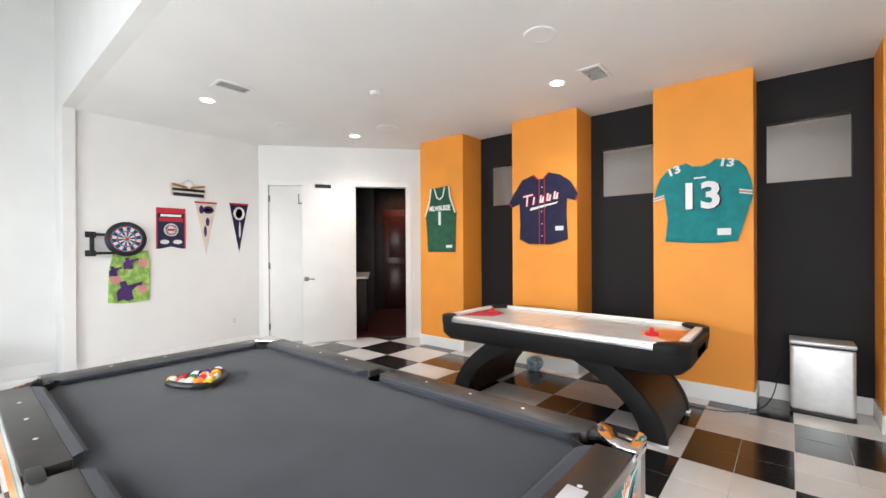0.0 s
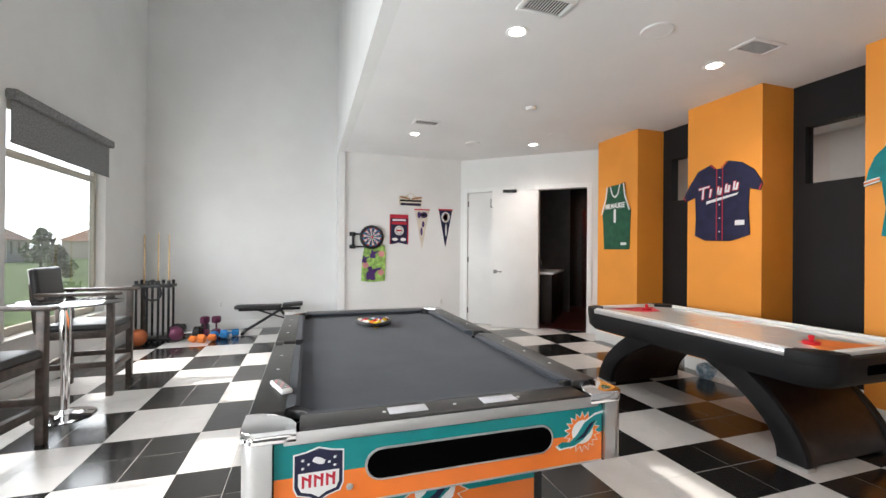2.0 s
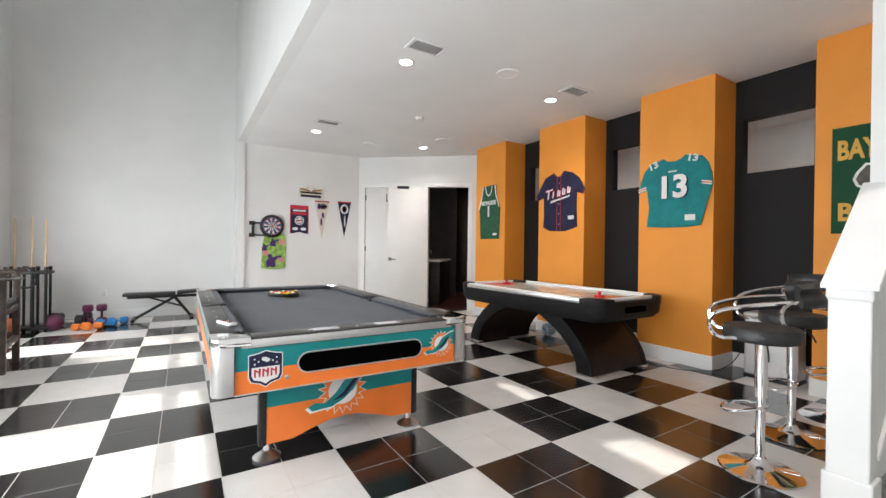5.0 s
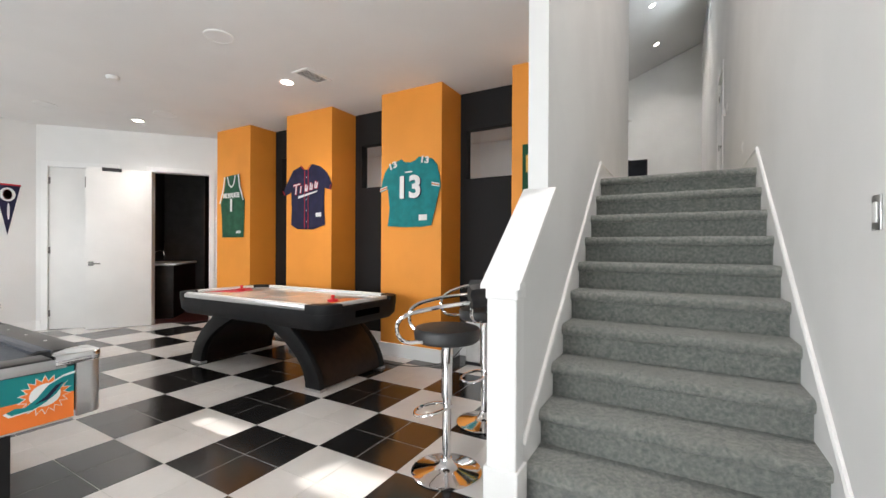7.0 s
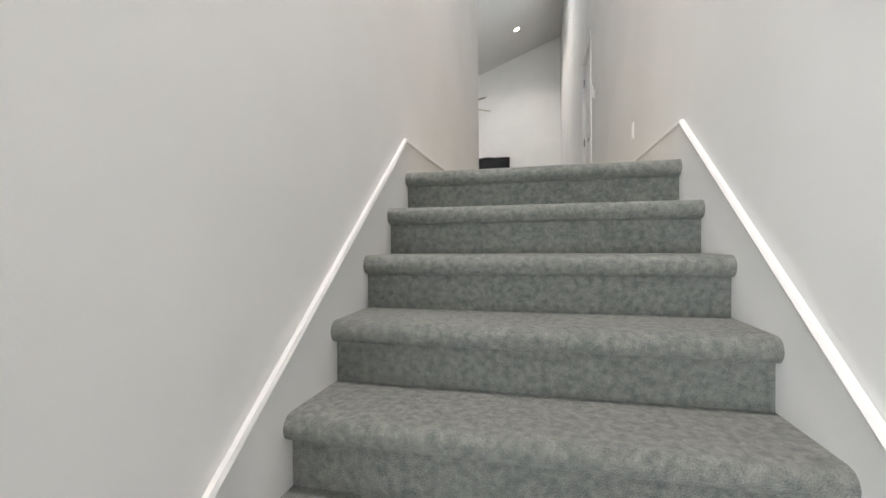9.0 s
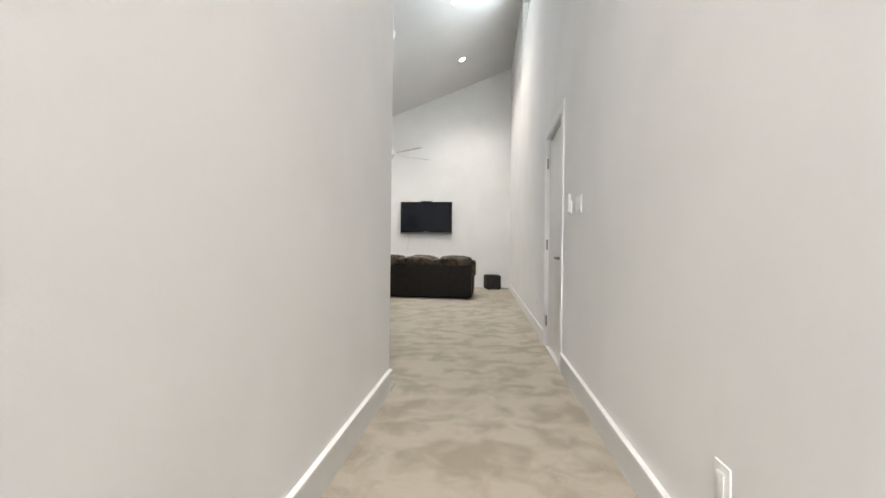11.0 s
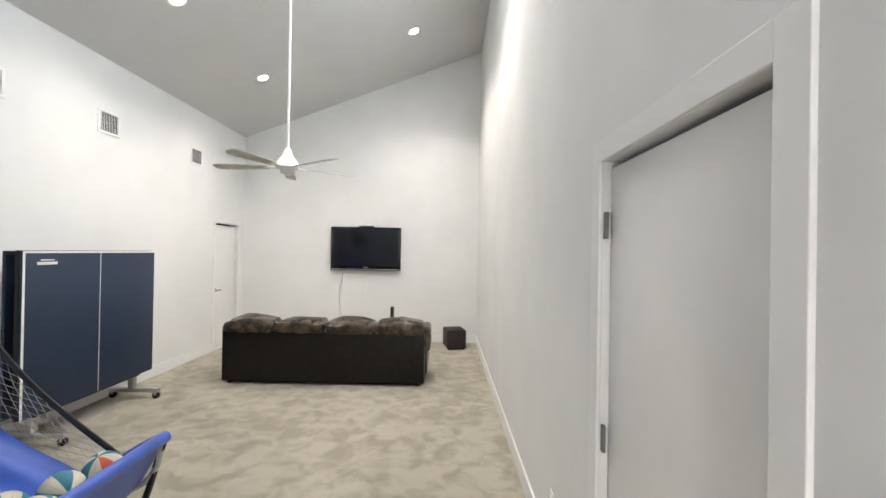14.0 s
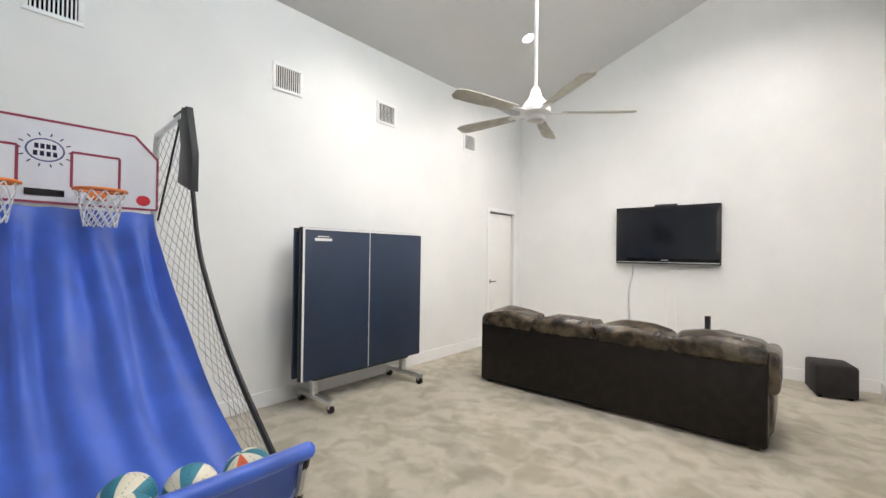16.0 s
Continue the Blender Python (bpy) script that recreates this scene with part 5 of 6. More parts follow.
part("roundel_ball", lathe([(0.05, 0.008), (0.05, 0.011), (0.001, 0.011)], 24, pose(0, -0.02, 0)), M_WHITEC, fl, "white ball emblem", False)
part("roundel_mark", box(-0.045, 0.045, -0.035, -0.005, 0.011, 0.012), M_REDC, fl, "red script bar", False)
for x in (-0.075, 0.075):
    part("pennon_mark", prism([(x + 0.055 * math.cos(k * 0.785), -0.18 + 0.03 * math.sin(k * 0.785)) for k in range(8)], 0.008, 0.01), M_WHITEC, fl, "small white emblem", False)
sg = on_dart("club_sign", 0.07, 2.29, "small wooden baseball sign with crossed bats", "sign")
part("board", prism([(-0.21, -0.1), (0.2, -0.12), (0.22, -0.03), (0.2, 0.06), (0.08, 0.07), (0.0, 0.13), (-0.1, 0.07), (-0.22, 0.06)], 0.002, 0.02, 0.002), M_CREAM, sg, smooth=False)
part("text_bar", box(-0.2, 0.2, -0.035, 0.0, 0.02, 0.023), M_ESPRESSO, sg, "dark line of lettering", False)
part("lower_strip", box(-0.19, 0.19, -0.105, -0.06, 0.02, 0.022), M_NAVY, sg, "navy lower strip", False)
for sx in (-1, 1):
    part("bat", tube([(sx * 0.2, 0.05, 0.025), (sx * 0.02, 0.015, 0.025)], 0.014, 8, 0), mat("bat_wood", (0.35, 0.15, 0.06), 0.5), sg)
part("ball_mark", lathe([(0.05, 0.02), (0.045, 0.03), (0.001, 0.034)], 20, pose(0, 0.06, 0)), M_WHITEC, sg, "white ball emblem")


def pennant(parent, w, l, main, top, marks):
    part("felt", prism([(-w / 2, 0), (0, -l), (w / 2, 0)], 0.002, 0.007), main, parent, smooth=False)
    part("heading", box(-w / 2 - 0.004, w / 2 + 0.004, -0.012, 0.012, 0.002, 0.01), top, parent, "coloured heading strip", False)
    for (x, y, a, b, mm) in marks:
        part("print", prism([(x + a * math.cos(k * 0.5236), y + b * math.sin(k * 0.5236)) for k in range(12)], 0.007, 0.009), mm, parent, "printed emblem", False)


p1 = on_dart("cream_pennant", 0.29, 2.12, "cream felt pennant with purple script on the wall", "pennant", "wall pennants")
pennant(p1, 0.28, 0.73, M_CREAM, M_REDC, [(0.03, -0.1, 0.07, 0.055, M_PURPLE), (-0.06, -0.1, 0.03, 0.06, M_PURPLE), (0.03, -0.1, 0.05, 0.03, M_CREAM), (0.02, -0.27, 0.025, 0.06, M_PURPLE), (-0.01, -0.4, 0.02, 0.08, M_PURPLE)])
p2 = on_dart("navy_pennant", 0.745, 2.135, "navy felt pennant with red script on the wall", "pennant", "wall pennants")
pennant(p2, 0.27, 0.71, M_NAVY, M_REDC, [(0.0, -0.14, 0.085, 0.1, M_WHITEC), (0.0, -0.14, 0.05, 0.075, M_REDC), (0.01, -0.38, 0.014, 0.12, M_WHITEC)])
p3 = thing("gold_pennant", 0, 0, 0, 0, "faded gold felt pennant beside the window", "pennant")
p3.matrix_world = Matrix.Translation((-3.18, WY, 2.27)) @ FACE_N
pennant(p3, 0.3, 0.78, M_GOLD, M_CREAM, [(0.0, -0.13, 0.07, 0.075, M_WHITEC), (0.01, -0.36, 0.045, 0.13, M_CREAM), (0.01, -0.36, 0.03, 0.11, M_GOLD), (0.0, -0.58, 0.012, 0.07, M_CREAM)])

# ---- bin and stools ----
M_BIN = mat("bin_steel", (0.66, 0.66, 0.655), 0.42, 0.55, vary=0.05, scale=12, fine=220, bump=0.05)
tb = thing("trash_can", 0.185, 2.86, 0, 0, "rectangular brushed steel trash can in the recess", "trash can")
part("body", box(-0.21, 0.21, -0.13, 0.13, 0.03, 0.60, 0.03, 4), M_BIN, tb)
part("base", box(-0.212, 0.212, -0.132, 0.132, 0, 0.035, 0.01), M_BLACK, tb)
part("lid", box(-0.215, 0.215, -0.135, 0.135, 0.605, 0.64, 0.012, 3), M_BIN, tb)
part("lid_seam", box(-0.205, 0.205, -0.126, 0.126, 0.59, 0.61), M_BLACK, tb)


def bar_stool(x, y, rz, zs):
    st = thing("bar_stool", x, y, 0, rz, "chrome swivel bar stool with round black vinyl seat", "bar stool", "bar stools")
    part("base", lathe([(0.195, 0), (0.2, 0.006), (0.18, 0.014), (0.08, 0.03), (0.045, 0.05), (0.032, 0.075), (0.03, 0.08)], 40), M_CHROME, st)
    part("column", lathe([(0.024, 0.07), (0.024, 0.42), (0.031, 0.42), (0.031, zs - 0.07)], 24), M_CHROME, st)
    part("footrest", tube([(0.03, 0, 0.37), (-0.05, -0.09, 0.36), (-0.16, -0.08, 0.33), (-0.19, 0.0, 0.33), (-0.16, 0.08, 0.33), (-0.05, 0.09, 0.36), (0.03, 0, 0.37)], 0.009, 8), M_CHROME, st)
    part("seat", lathe([(0.06, zs - 0.085), (0.17, zs - 0.08), (0.185, zs - 0.065), (0.188, zs - 0.02), (0.178, zs - 0.004), (0.15, zs), (0.001, zs + 0.002)], 40), M_VINYL, st)
    part("arm_frame", tube([(-0.1, -0.12, zs - 0.06), (-0.24, -0.19, zs - 0.06), (-0.26, -0.2, zs + 0.08), (-0.05, -0.24, zs + 0.14), (0.2, -0.18, zs + 0.17), (0.27, 0.0, zs + 0.18), (0.2, 0.18, zs + 0.17), (-0.05, 0.24, zs + 0.14), (-0.26, 0.2, zs + 0.08), (-0.24, 0.19, zs - 0.06), (-0.1, 0.12, zs - 0.06)], 0.011, 8), M_CHROME, st)

    def back(u, v):
        t = radians(-62 + 124 * u)
        r = 0.235 + 0.015 * math.sin(v * 6.283)
        return (r * math.cos(t) + 0.03, r * math.sin(t), zs + 0.12 + 0.1 * v + 0.02 * math.cos(t))

    part("backrest", sheet(back, 20, 6, 0.035), M_VINYL, st)
    part("lever", tube([(0.02, 0.0, zs - 0.09), (0.02, -0.12, zs - 0.12), (0.02, -0.15, zs - 0.17)], 0.005, 6, 1), M_BLACK, st)


bar_stool(0.85, 0.76, 25, 0.82)
bar_stool(0.765, 1.47, 60, 0.83)
bar_stool(0.82, 2.1, 40, 0.9)


# ---- spectator chairs and pub table ----
def spectator(x, y, rz):
    c = thing("spectator_chair", x, y, 0, rz, "tall dark wooden armchair with black padded seat and back", "chair", "spectator chairs")
    for lx in (-0.27, 0.27):
        part("front_leg", box(lx - 0.028, lx + 0.028, 0.22, 0.275, 0, 0.93, 0.006), M_WOOD, c)
        part("rear_leg", box(lx - 0.028, lx + 0.028, -0.275, -0.22, 0, 0.93, 0.006), M_WOOD, c)
        part("arm", box(lx - 0.04, lx + 0.04, -0.3, 0.33, 0.93, 0.96, 0.012), M_WOOD, c)
        part("side_stretcher", box(lx - 0.015, lx + 0.015, -0.22, 0.22, 0.27, 0.32, 0.004), M_WOOD, c)
        part("side_rail", box(lx - 0.015, lx + 0.015, -0.22, 0.22, 0.54, 0.61, 0.004), M_WOOD, c)
        part("back_post", moved(box(lx * 0.75 - 0.022, lx * 0.75 + 0.022, -0.02, 0.02, 0.6, 1.05, 0.006), pose(0, -0.255, 0, 5, 0, 0)), M_WOOD, c)
    part("front_stretcher", box(-0.242, 0.242, 0.225, 0.27, 0.22, 0.28, 0.004), M_WOOD, c)
    part("rear_stretcher", box(-0.242, 0.242, -0.27, -0.225, 0.27, 0.32, 0.004), M_WOOD, c)
    part("front_rail", box(-0.242, 0.242, 0.225, 0.265, 0.54, 0.61, 0.004), M_WOOD, c)
    part("rear_rail", box(-0.242, 0.242, -0.265, -0.225, 0.54, 0.61, 0.004), M_WOOD, c)
    part("seat", box(-0.262, 0.262, -0.24, 0.26, 0.60, 0.665, 0.025, 4), M_VINYL, c)
    part("backrest", moved(box(-0.235, 0.235, -0.035, 0.035, 0.78, 1.17, 0.03, 4), pose(0, -0.2, 0.02, 7, 0, 0)), M_VINYL, c)


spectator(-2.30, -3.72, -6)
spectator(-3.80, -3.70, 4)
tbl = thing("pub_table", -3.08, -3.56, 0, 0, "round smoked glass pub table on a chrome pedestal", "table")
part("base", lathe([(0.2, 0), (0.205, 0.006), (0.17, 0.016), (0.06, 0.03), (0.035, 0.06)], 40), M_CHROME, tbl)
part("column", lathe([(0.03, 0.05), (0.03, 0.5), (0.037, 0.5), (0.037, 0.9)], 24), M_CHROME, tbl)
part("bracket", lathe([(0.04, 0.86), (0.12, 0.905), (0.12, 0.912)], 24), M_CHROME, tbl)
part("tabletop", lathe([(0.36, 0.913), (0.375, 0.918), (0.375, 0.923), (0.36, 0.927), (0.001, 0.927)], 48), M_BLACKG, tbl, "glossy dark glass top")

# ---- corner gear ----
cr = thing("cue_rack", -5.98, -3.82, 0, 0, "black floor rack holding pool cues in the corner", "cue rack")
for z in (0.03, 0.8):
    part("shelf", box(-0.14, 0.14, -0.24, 0.24, z, z + 0.04, 0.006), M_BLACK, cr)
for y in (-0.2, -0.07, 0.07, 0.2):
    for x in (-0.11, 0.11):
        part("post", lathe([(0.018, 0), (0.02, 0.03), (0.016, 0.05), (0.016, 0.84), (0.024, 0.87), (0.02, 0.9)], 12, pose(x, y, 0)), M_BLACK, cr)
part("ball_holder", tube([(0.12, -0.08, 0.62), (0.12, 0.08, 0.62), (0.12, 0.12, 0.75), (0.12, 0.0, 0.95), (0.12, -0.12, 0.75)], 0.014, 8, 2, True), M_BLACK, cr)
for x, y, h in ((-0.04, -0.15, 1.5), (-0.05, 0.02, 1.52), (0.0, 0.17, 1.5)):
    q = thing("pool_cue", -5.98 + x, -3.82 + y, 0.07, 0, "maple pool cue with dark butt standing in the rack", "pool cue", "pool cues")
    part("butt", lathe([(0.016, 0), (0.014, 0.35), (0.011, 0.75)], 12), M_WOOD, q)
    part("shaft", lathe([(0.013, 0.75), (0.009, h - 0.02), (0.009, h)], 12), M_CUE, q)
bb = thing("basketball", -5.72, -3.95, 0, 0, "orange basketball on the floor by the cue rack", "ball")
part("skin", ball(0.12, pose(0, 0, 0.12), 32, 20), M_BBALL, bb)
for r in ((90, 0, 0), (0, 0, 0), (0, 90, 0)):
    part("seam", moved(tube([(0.1195 * math.cos(k * 0.3927), 0.1195 * math.sin(k * 0.3927), 0) for k in range(16)], 0.003, 6, 1, True), pose(0, 0, 0.12, *r)), M_BLACK, bb)
rng = random.Random(4)


def dumbbell(x, y, rz, mtl, r, l, label, up=False):
    d = thing("dumbbell", x, y, 0, rz, label, "dumbbell", "hand weights")
    d.matrix_world = pose(x, y, r if not up else l / 2 + 0.06, 0, 90 if not up else 0, rz)
    part("bar", lathe([(0.014, -l / 2), (0.014, l / 2)], 12), M_STEEL if mtl is M_BLACK else mtl, d)
    for s in (-1, 1):
        part("head", lathe([(r * 0.8, s * l / 2 - 0.05), (r, s * l / 2 - 0.035), (r, s * l / 2 + 0.035), (r * 0.8, s * l / 2 + 0.05)], 6 if mtl is not M_BLACK else 16), mtl, d)


dumbbell(-5.75, -3.22, 60, M_ORANGEP, 0.05, 0.15, "pair-sized orange vinyl dumbbell on the floor")
dumbbell(-5.85, -3.12, 80, M_ORANGEP, 0.05, 0.15, "orange vinyl dumbbell beside its twin")
dumbbell(-6.0, -2.98, 70, M_BLUEP, 0.055, 0.16, "blue vinyl dumbbell on the floor")
dumbbell(-6.12, -2.86, 100, M_BLUEP, 0.055, 0.16, "blue vinyl dumbbell near the bench")
dumbbell(-6.2, -3.22, 0, M_PURPLEP, 0.07, 0.2, "plum dumbbell standing on end", True)
dumbbell(-6.2, -3.06, 0, M_PURPLEP, 0.07, 0.2, "plum dumbbell standing upright", True)
dumbbell(-6.1, -3.45, 90, M_BLACK, 0.09, 0.3, "black iron dumbbell on the floor")
dumbbell(-6.3, -3.4, 90, M_BLACK, 0.1, 0.32, "heavy black iron dumbbell by the wall")
for x, y, mm, lb in ((-5.95, -3.55, M_PURPLEP, "plum medicine ball on the floor"), (-6.2, -3.6, M_BLACK, "black medicine ball on the floor")):
    q = thing("medicine_ball", x, y, 0, 0, lb, "ball")
    part("skin", ball(0.11, pose(0, 0, 0.11), 24, 16), mm, q)
bn2 = thing("weight_bench", -6.35, -2.32, 0, 90, "folding black weight bench on angled steel legs", "weight bench")
part("back_pad", box(-0.5, 0.2, -0.12, 0.12, 0.40, 0.45, 0.015, 3), M_VINYL, bn2)
part("seat_pad", moved(box(0, 0.32, -0.13, 0.13, 0, 0.05, 0.015, 3), pose(0.22, 0, 0.41, 0, -4, 0)), M_VINYL, bn2)
part("spine", box(-0.45, 0.5, -0.025, 0.025, 0.355, 0.4, 0.004), M_BLACK, bn2)
part("leg", tube([(0.2, 0, 0.37), (-0.35, 0, 0.03)], 0.022, 8, 0), M_BLACK, bn2)
part("leg", tube([(0.18, 0, 0.37), (0.42, 0, 0.03)], 0.022, 8, 0), M_BLACK, bn2)
part("brace", tube([(-0.15, 0, 0.36), (0.3, 0, 0.2)], 0.014, 8, 0), M_BLACK, bn2)
for x in (-0.36, 0.43):
    part("foot_bar", box(x - 0.025, x + 0.025, -0.22, 0.22, 0, 0.045, 0.01), M_BLACK, bn2)

# ---- upper room ----
tv = thing("television", 0.472, YN, 3.65, 0, "wide black flat television mounted on the gable wall", "television")
tv.matrix_world = Matrix.Translation((0.472, YN, 3.65)) @ FACE_S
part("mount", box(-0.25, 0.25, -0.2, 0.2, 0, 0.03), M_BLACK, tv)
part("case", box(-0.645, 0.645, -0.4, 0.4, 0.03, 0.1, 0.012, 3), M_BLACKG, tv)
part("screen", box(-0.595, 0.595, -0.315, 0.355, 0.1, 0.102), mat("dark_screen", (0.006, 0.007, 0.011), 0.12, vary=0, bump=0), tv, "dark switched-off screen", False)
part("lower_trim", box(-0.63, 0.63, -0.385, -0.37, 0.1, 0.104, 0.001), M_STEEL, tv)
part("logo_bar", box(-0.045, 0.045, -0.35, -0.338, 0.1, 0.102), M_STEEL, tv, "small silver maker mark", False)
part("sensor_bar", box(-0.14, 0.14, 0.4, 0.425, 0.04, 0.07, 0.004), M_BLACK, tv)
for x, mm, r in ((0.02, M_STEEL, 0.006), (0.5, M_WHITEP, 0.004), (0.62, M_WHITEP, 0.004)):
    cb = thing("tv_cable", 0, 0, 0, 0, "thin cable hanging below the television", "cable", "television cables")
    part("cable", tube([(x, YN - 0.02, 3.3), (x + 0.03, YN - 0.02, 3.1), (x - 0.05, YN - 0.02, 2.85), (x - 0.01, YN - 0.02, 2.4), (x, YN - 0.02, UP + 0.02)], r, 6), mm, cb)
sp = thing("small_speaker", 1.0, 12.8, UP, 0, "slim black upright speaker behind the sofa", "speaker")
part("case", box(-0.03, 0.03, -0.03, 0.03, 0, 0.68, 0.006), M_BLACK, sp)
sb = thing("subwoofer", 2.12, 12.66, UP, 12, "black fabric subwoofer cube on the carpet", "subwoofer")
part("cabinet", box(-0.17, 0.17, -0.2, 0.2, 0.02, 0.34, 0.03, 3), mat("speaker_cloth", (0.02, 0.017, 0.016), 0.9, vary=0.2, fine=300, bump=0.3), sb)
for x in (-0.12, 0.12):
    for y in (-0.14, 0.14):
        part("foot", lathe([(0.02, 0), (0.02, 0.025)], 12, pose(x, y, 0)), M_BLACK, sb)
# sofa
SX0, SX1, SY = -0.83, 1.70, 10.5
sf = thing("leather_sofa", (SX0 + SX1) / 2, SY, UP, 0, "long dark brown leather sofa with worn back cushions", "sofa")
hl = (SX1 - SX0) / 2
part("back_panel", box(-hl, hl, 0.0, 0.2, 0.03, 0.70, 0.025, 3), M_SOFA, sf)
part("back_seam", tube([(-hl + 0.03, -0.004, 0.665), (hl - 0.03, -0.004, 0.665)], 0.006, 6, 0), M_SOFA, sf)
part("base", box(-hl + 0.02, hl - 0.02, 0.2, 0.95, 0.05, 0.3, 0.03, 3), M_SOFA, sf)
for sx in (-1, 1):
    a, b = sorted((sx * (hl + 0.03), sx * (hl - 0.24)))
    part("armrest", box(a, b, 0.16, 0.95, 0.04, 0.6, 0.09, 5), M_SOFAC, sf)
for k in range(4):
    w = 2 * hl / 4
    c = -hl + w * (k + 0.5)
    b = box(-w / 2 - 0.008, w / 2 + 0.008, -0.03, 0.36, 0.62, 0.775, 0.07, 5)
    bmesh.ops.subdivide_edges(b, edges=b.edges[:], cuts=3, use_grid_fill=True)
    for v in b.verts:
        q = Vector((v.co.x * 5 + k * 3.1, v.co.y * 6, v.co.z * 6))
        u = v.co.x / (w / 2)
        if v.co.z > 0.66:
            v.co.z += 0.052 * (1 - u * u) - 0.012 + 0.03 * noise.noise(q) + 0.026 * noise.noise(q * 3.3)
            v.co.y += 0.02 * noise.noise(q * 2 + Vector((5, 0, 0)))
        v.co.x += c
    part("back_cushion", b, M_SOFAC, sf, "worn olive-brown leather cushion")
for k in range(3):
    w = (2 * hl - 0.48) / 3
    c = -hl + 0.24 + w * (k + 0.5)
    part("seat_cushion", moved(box(-w / 2 + 0.005, w / 2 - 0.005, 0.3, 0.97, 0.3, 0.47, 0.06, 4), pose(c, 0, 0)), M_SOFAC, sf)
b = box(hl - 0.05, hl + 0.07, 0.02, 0.5, 0.42, 0.74, 0.055, 4)
part("arm_pillow", b, M_SOFAC, sf, "sagging arm pad")
for x in (-hl + 0.08, hl - 0.08):
    for y in (0.08, 0.85):
        part("foot", box(x - 0.03, x + 0.03, y - 0.03, y + 0.03, 0, 0.06, 0.004), M_WOOD, sf)
# ceiling fan
fx, fy = 0.31, 9.58
fan = thing("ceiling_fan", fx, fy, 0, 0, "five-bladed ceiling fan on a long white rod", "ceiling fan")
part("canopy", lathe([(0.02, zc(fx) - 0.14), (0.07, zc(fx) - 0.1), (0.085, zc(fx) + 0.02)], 24), M_WHITEP, fan)
part("rod", lathe([(0.014, 4.6), (0.014, zc(fx) - 0.1)], 12), M_WHITEP, fan)
part("motor", lathe([(0.02, 4.66), (0.035, 4.64), (0.05, 4.58), (0.09, 4.53), (0.115, 4.49), (0.115, 4.455), (0.08, 4.44), (0.06, 4.42), (0.001, 4.415)], 32), M_WHITEP, fan)
part("light_cap", lathe([(0.075, 4.43), (0.07, 4.4), (0.04, 4.385), (0.001, 4.383)], 24), M_STEEL, fan)
for k in range(5):
    a = -36 + 72 * k
    o = [(0.2, -0.045), (0.55, -0.065), (0.72, -0.06), (0.75, -0.03), (0.75, 0.04), (0.7, 0.062), (0.55, 0.06), (0.2, 0.04)]
    part("blade", prism(o, -0.004, 0.004, 0.001, pose(fx * 0, 0, 4.46, 0, 0, a) @ pose(0, 0, 0, 13, 0, 0)), M_FANW, fan)
    part("blade_arm", moved(box(0.09, 0.24, -0.02, 0.02, -0.008, 0.004, 0.003), pose(0, 0, 4.46, 0, 0, a) @ pose(0, 0, 0, 8, 0, 0)), M_WHITEP, fan)
# folded table tennis table
pp = thing("table_tennis_table", -1.46, 9.39, UP, 0.0, "folded navy table tennis table on castors by the wall", "table tennis table")
for k, (x0, x1) in enumerate(((0.0, 0.028), (-0.14, -0.112))):
    part("top_half", box(x0, x1, -0.745, 0.745, 0.27, 1.635, 0.003), M_PING, pp, "navy playing surface")
    part("edge_frame", add(box(x0 - 0.03 + (0.0 if k == 0 else 0.05), x0, -0.75, -0.735, 0.27, 1.64), box(x0 - 0.03, x0, -0.735, 0.735, 1.615, 1.64)) if k == 0 else box(x1, x1 + 0.03, -0.74, 0.74, 1.6, 1.63), M_BLACK, pp)
part("edge_line", box(0.027, 0.0296, -0.747, -0.727, 0.27, 1.636), M_WHITEC, pp, "white edge line", False)
part("edge_line", box(0.027, 0.0296, -0.727, 0.747, 1.618, 1.6365), M_WHITEC, pp, "white edge line", False)
part("centre_line", box(0.027, 0.0292, -0.004, 0.004, 0.27, 1.618), M_WHITEC, pp, "thin white centre line", False)
part("maker_mark", box(0.027, 0.0292, -0.63, -0.45, 1.52, 1.545), M_WHITEC, pp, "small white maker mark", False)
part("maker_mark", box(0.027, 0.0292, -0.6, -0.48, 1.555, 1.565), M_WHITEC, pp, "small white maker mark", False)
part("under_frame", box(-0.11, -0.005, -0.6, 0.6, 0.24, 0.3, 0.01), M_BLACK, pp)
for y in (-0.56, 0.56):
    part("support", box(-0.09, -0.03, y - 0.03, y + 0.03, 0.1, 0.28, 0.006), M_STEEL, pp)
    f = part("foot_bar", box(-0.3, 0.24, y - 0.03, y + 0.03, 0.07, 0.115, 0.008), M_STEEL, pp, "grey steel foot bar")
    for x in (-0.27, 0.21):
        cst = part("caster", moved(lathe([(0.018, -0.02), (0.034, -0.018), (0.036, 0), (0.034, 0.018), (0.018, 0.02)], 16), pose(x, y, 0.036, 90, 0, 0)), M_BLACK, pp)
        part("caster_fork", box(x - 0.012, x + 0.012, y - 0.026, y + 0.026, 0.04, 0.075, 0.004), M_STEEL, cst)
# arcade basketball game
BX, BY0, BY1, FX = -1.45, 6.44, 7.56, 0.47
ag = thing("basketball_game", 0, 0, UP, 0, "two-hoop indoor basketball game with blue fabric ramp", "basketball game")
bw = BY1 - BY0
byc = (BY0 + BY1) / 2
bo = [(-bw / 2, 1.68), (bw / 2, 1.68), (bw / 2, 2.03), (bw / 2 - 0.13, 2.17), (-bw / 2 + 0.13, 2.17), (-bw / 2, 2.03)]
BF = Matrix.Translation((BX, byc, 0)) @ FACE_E
part("backboard", prism(bo, 0, 0.012, 0.001, BF), M_BOARD, ag, "white backboard with maroon lines", False)


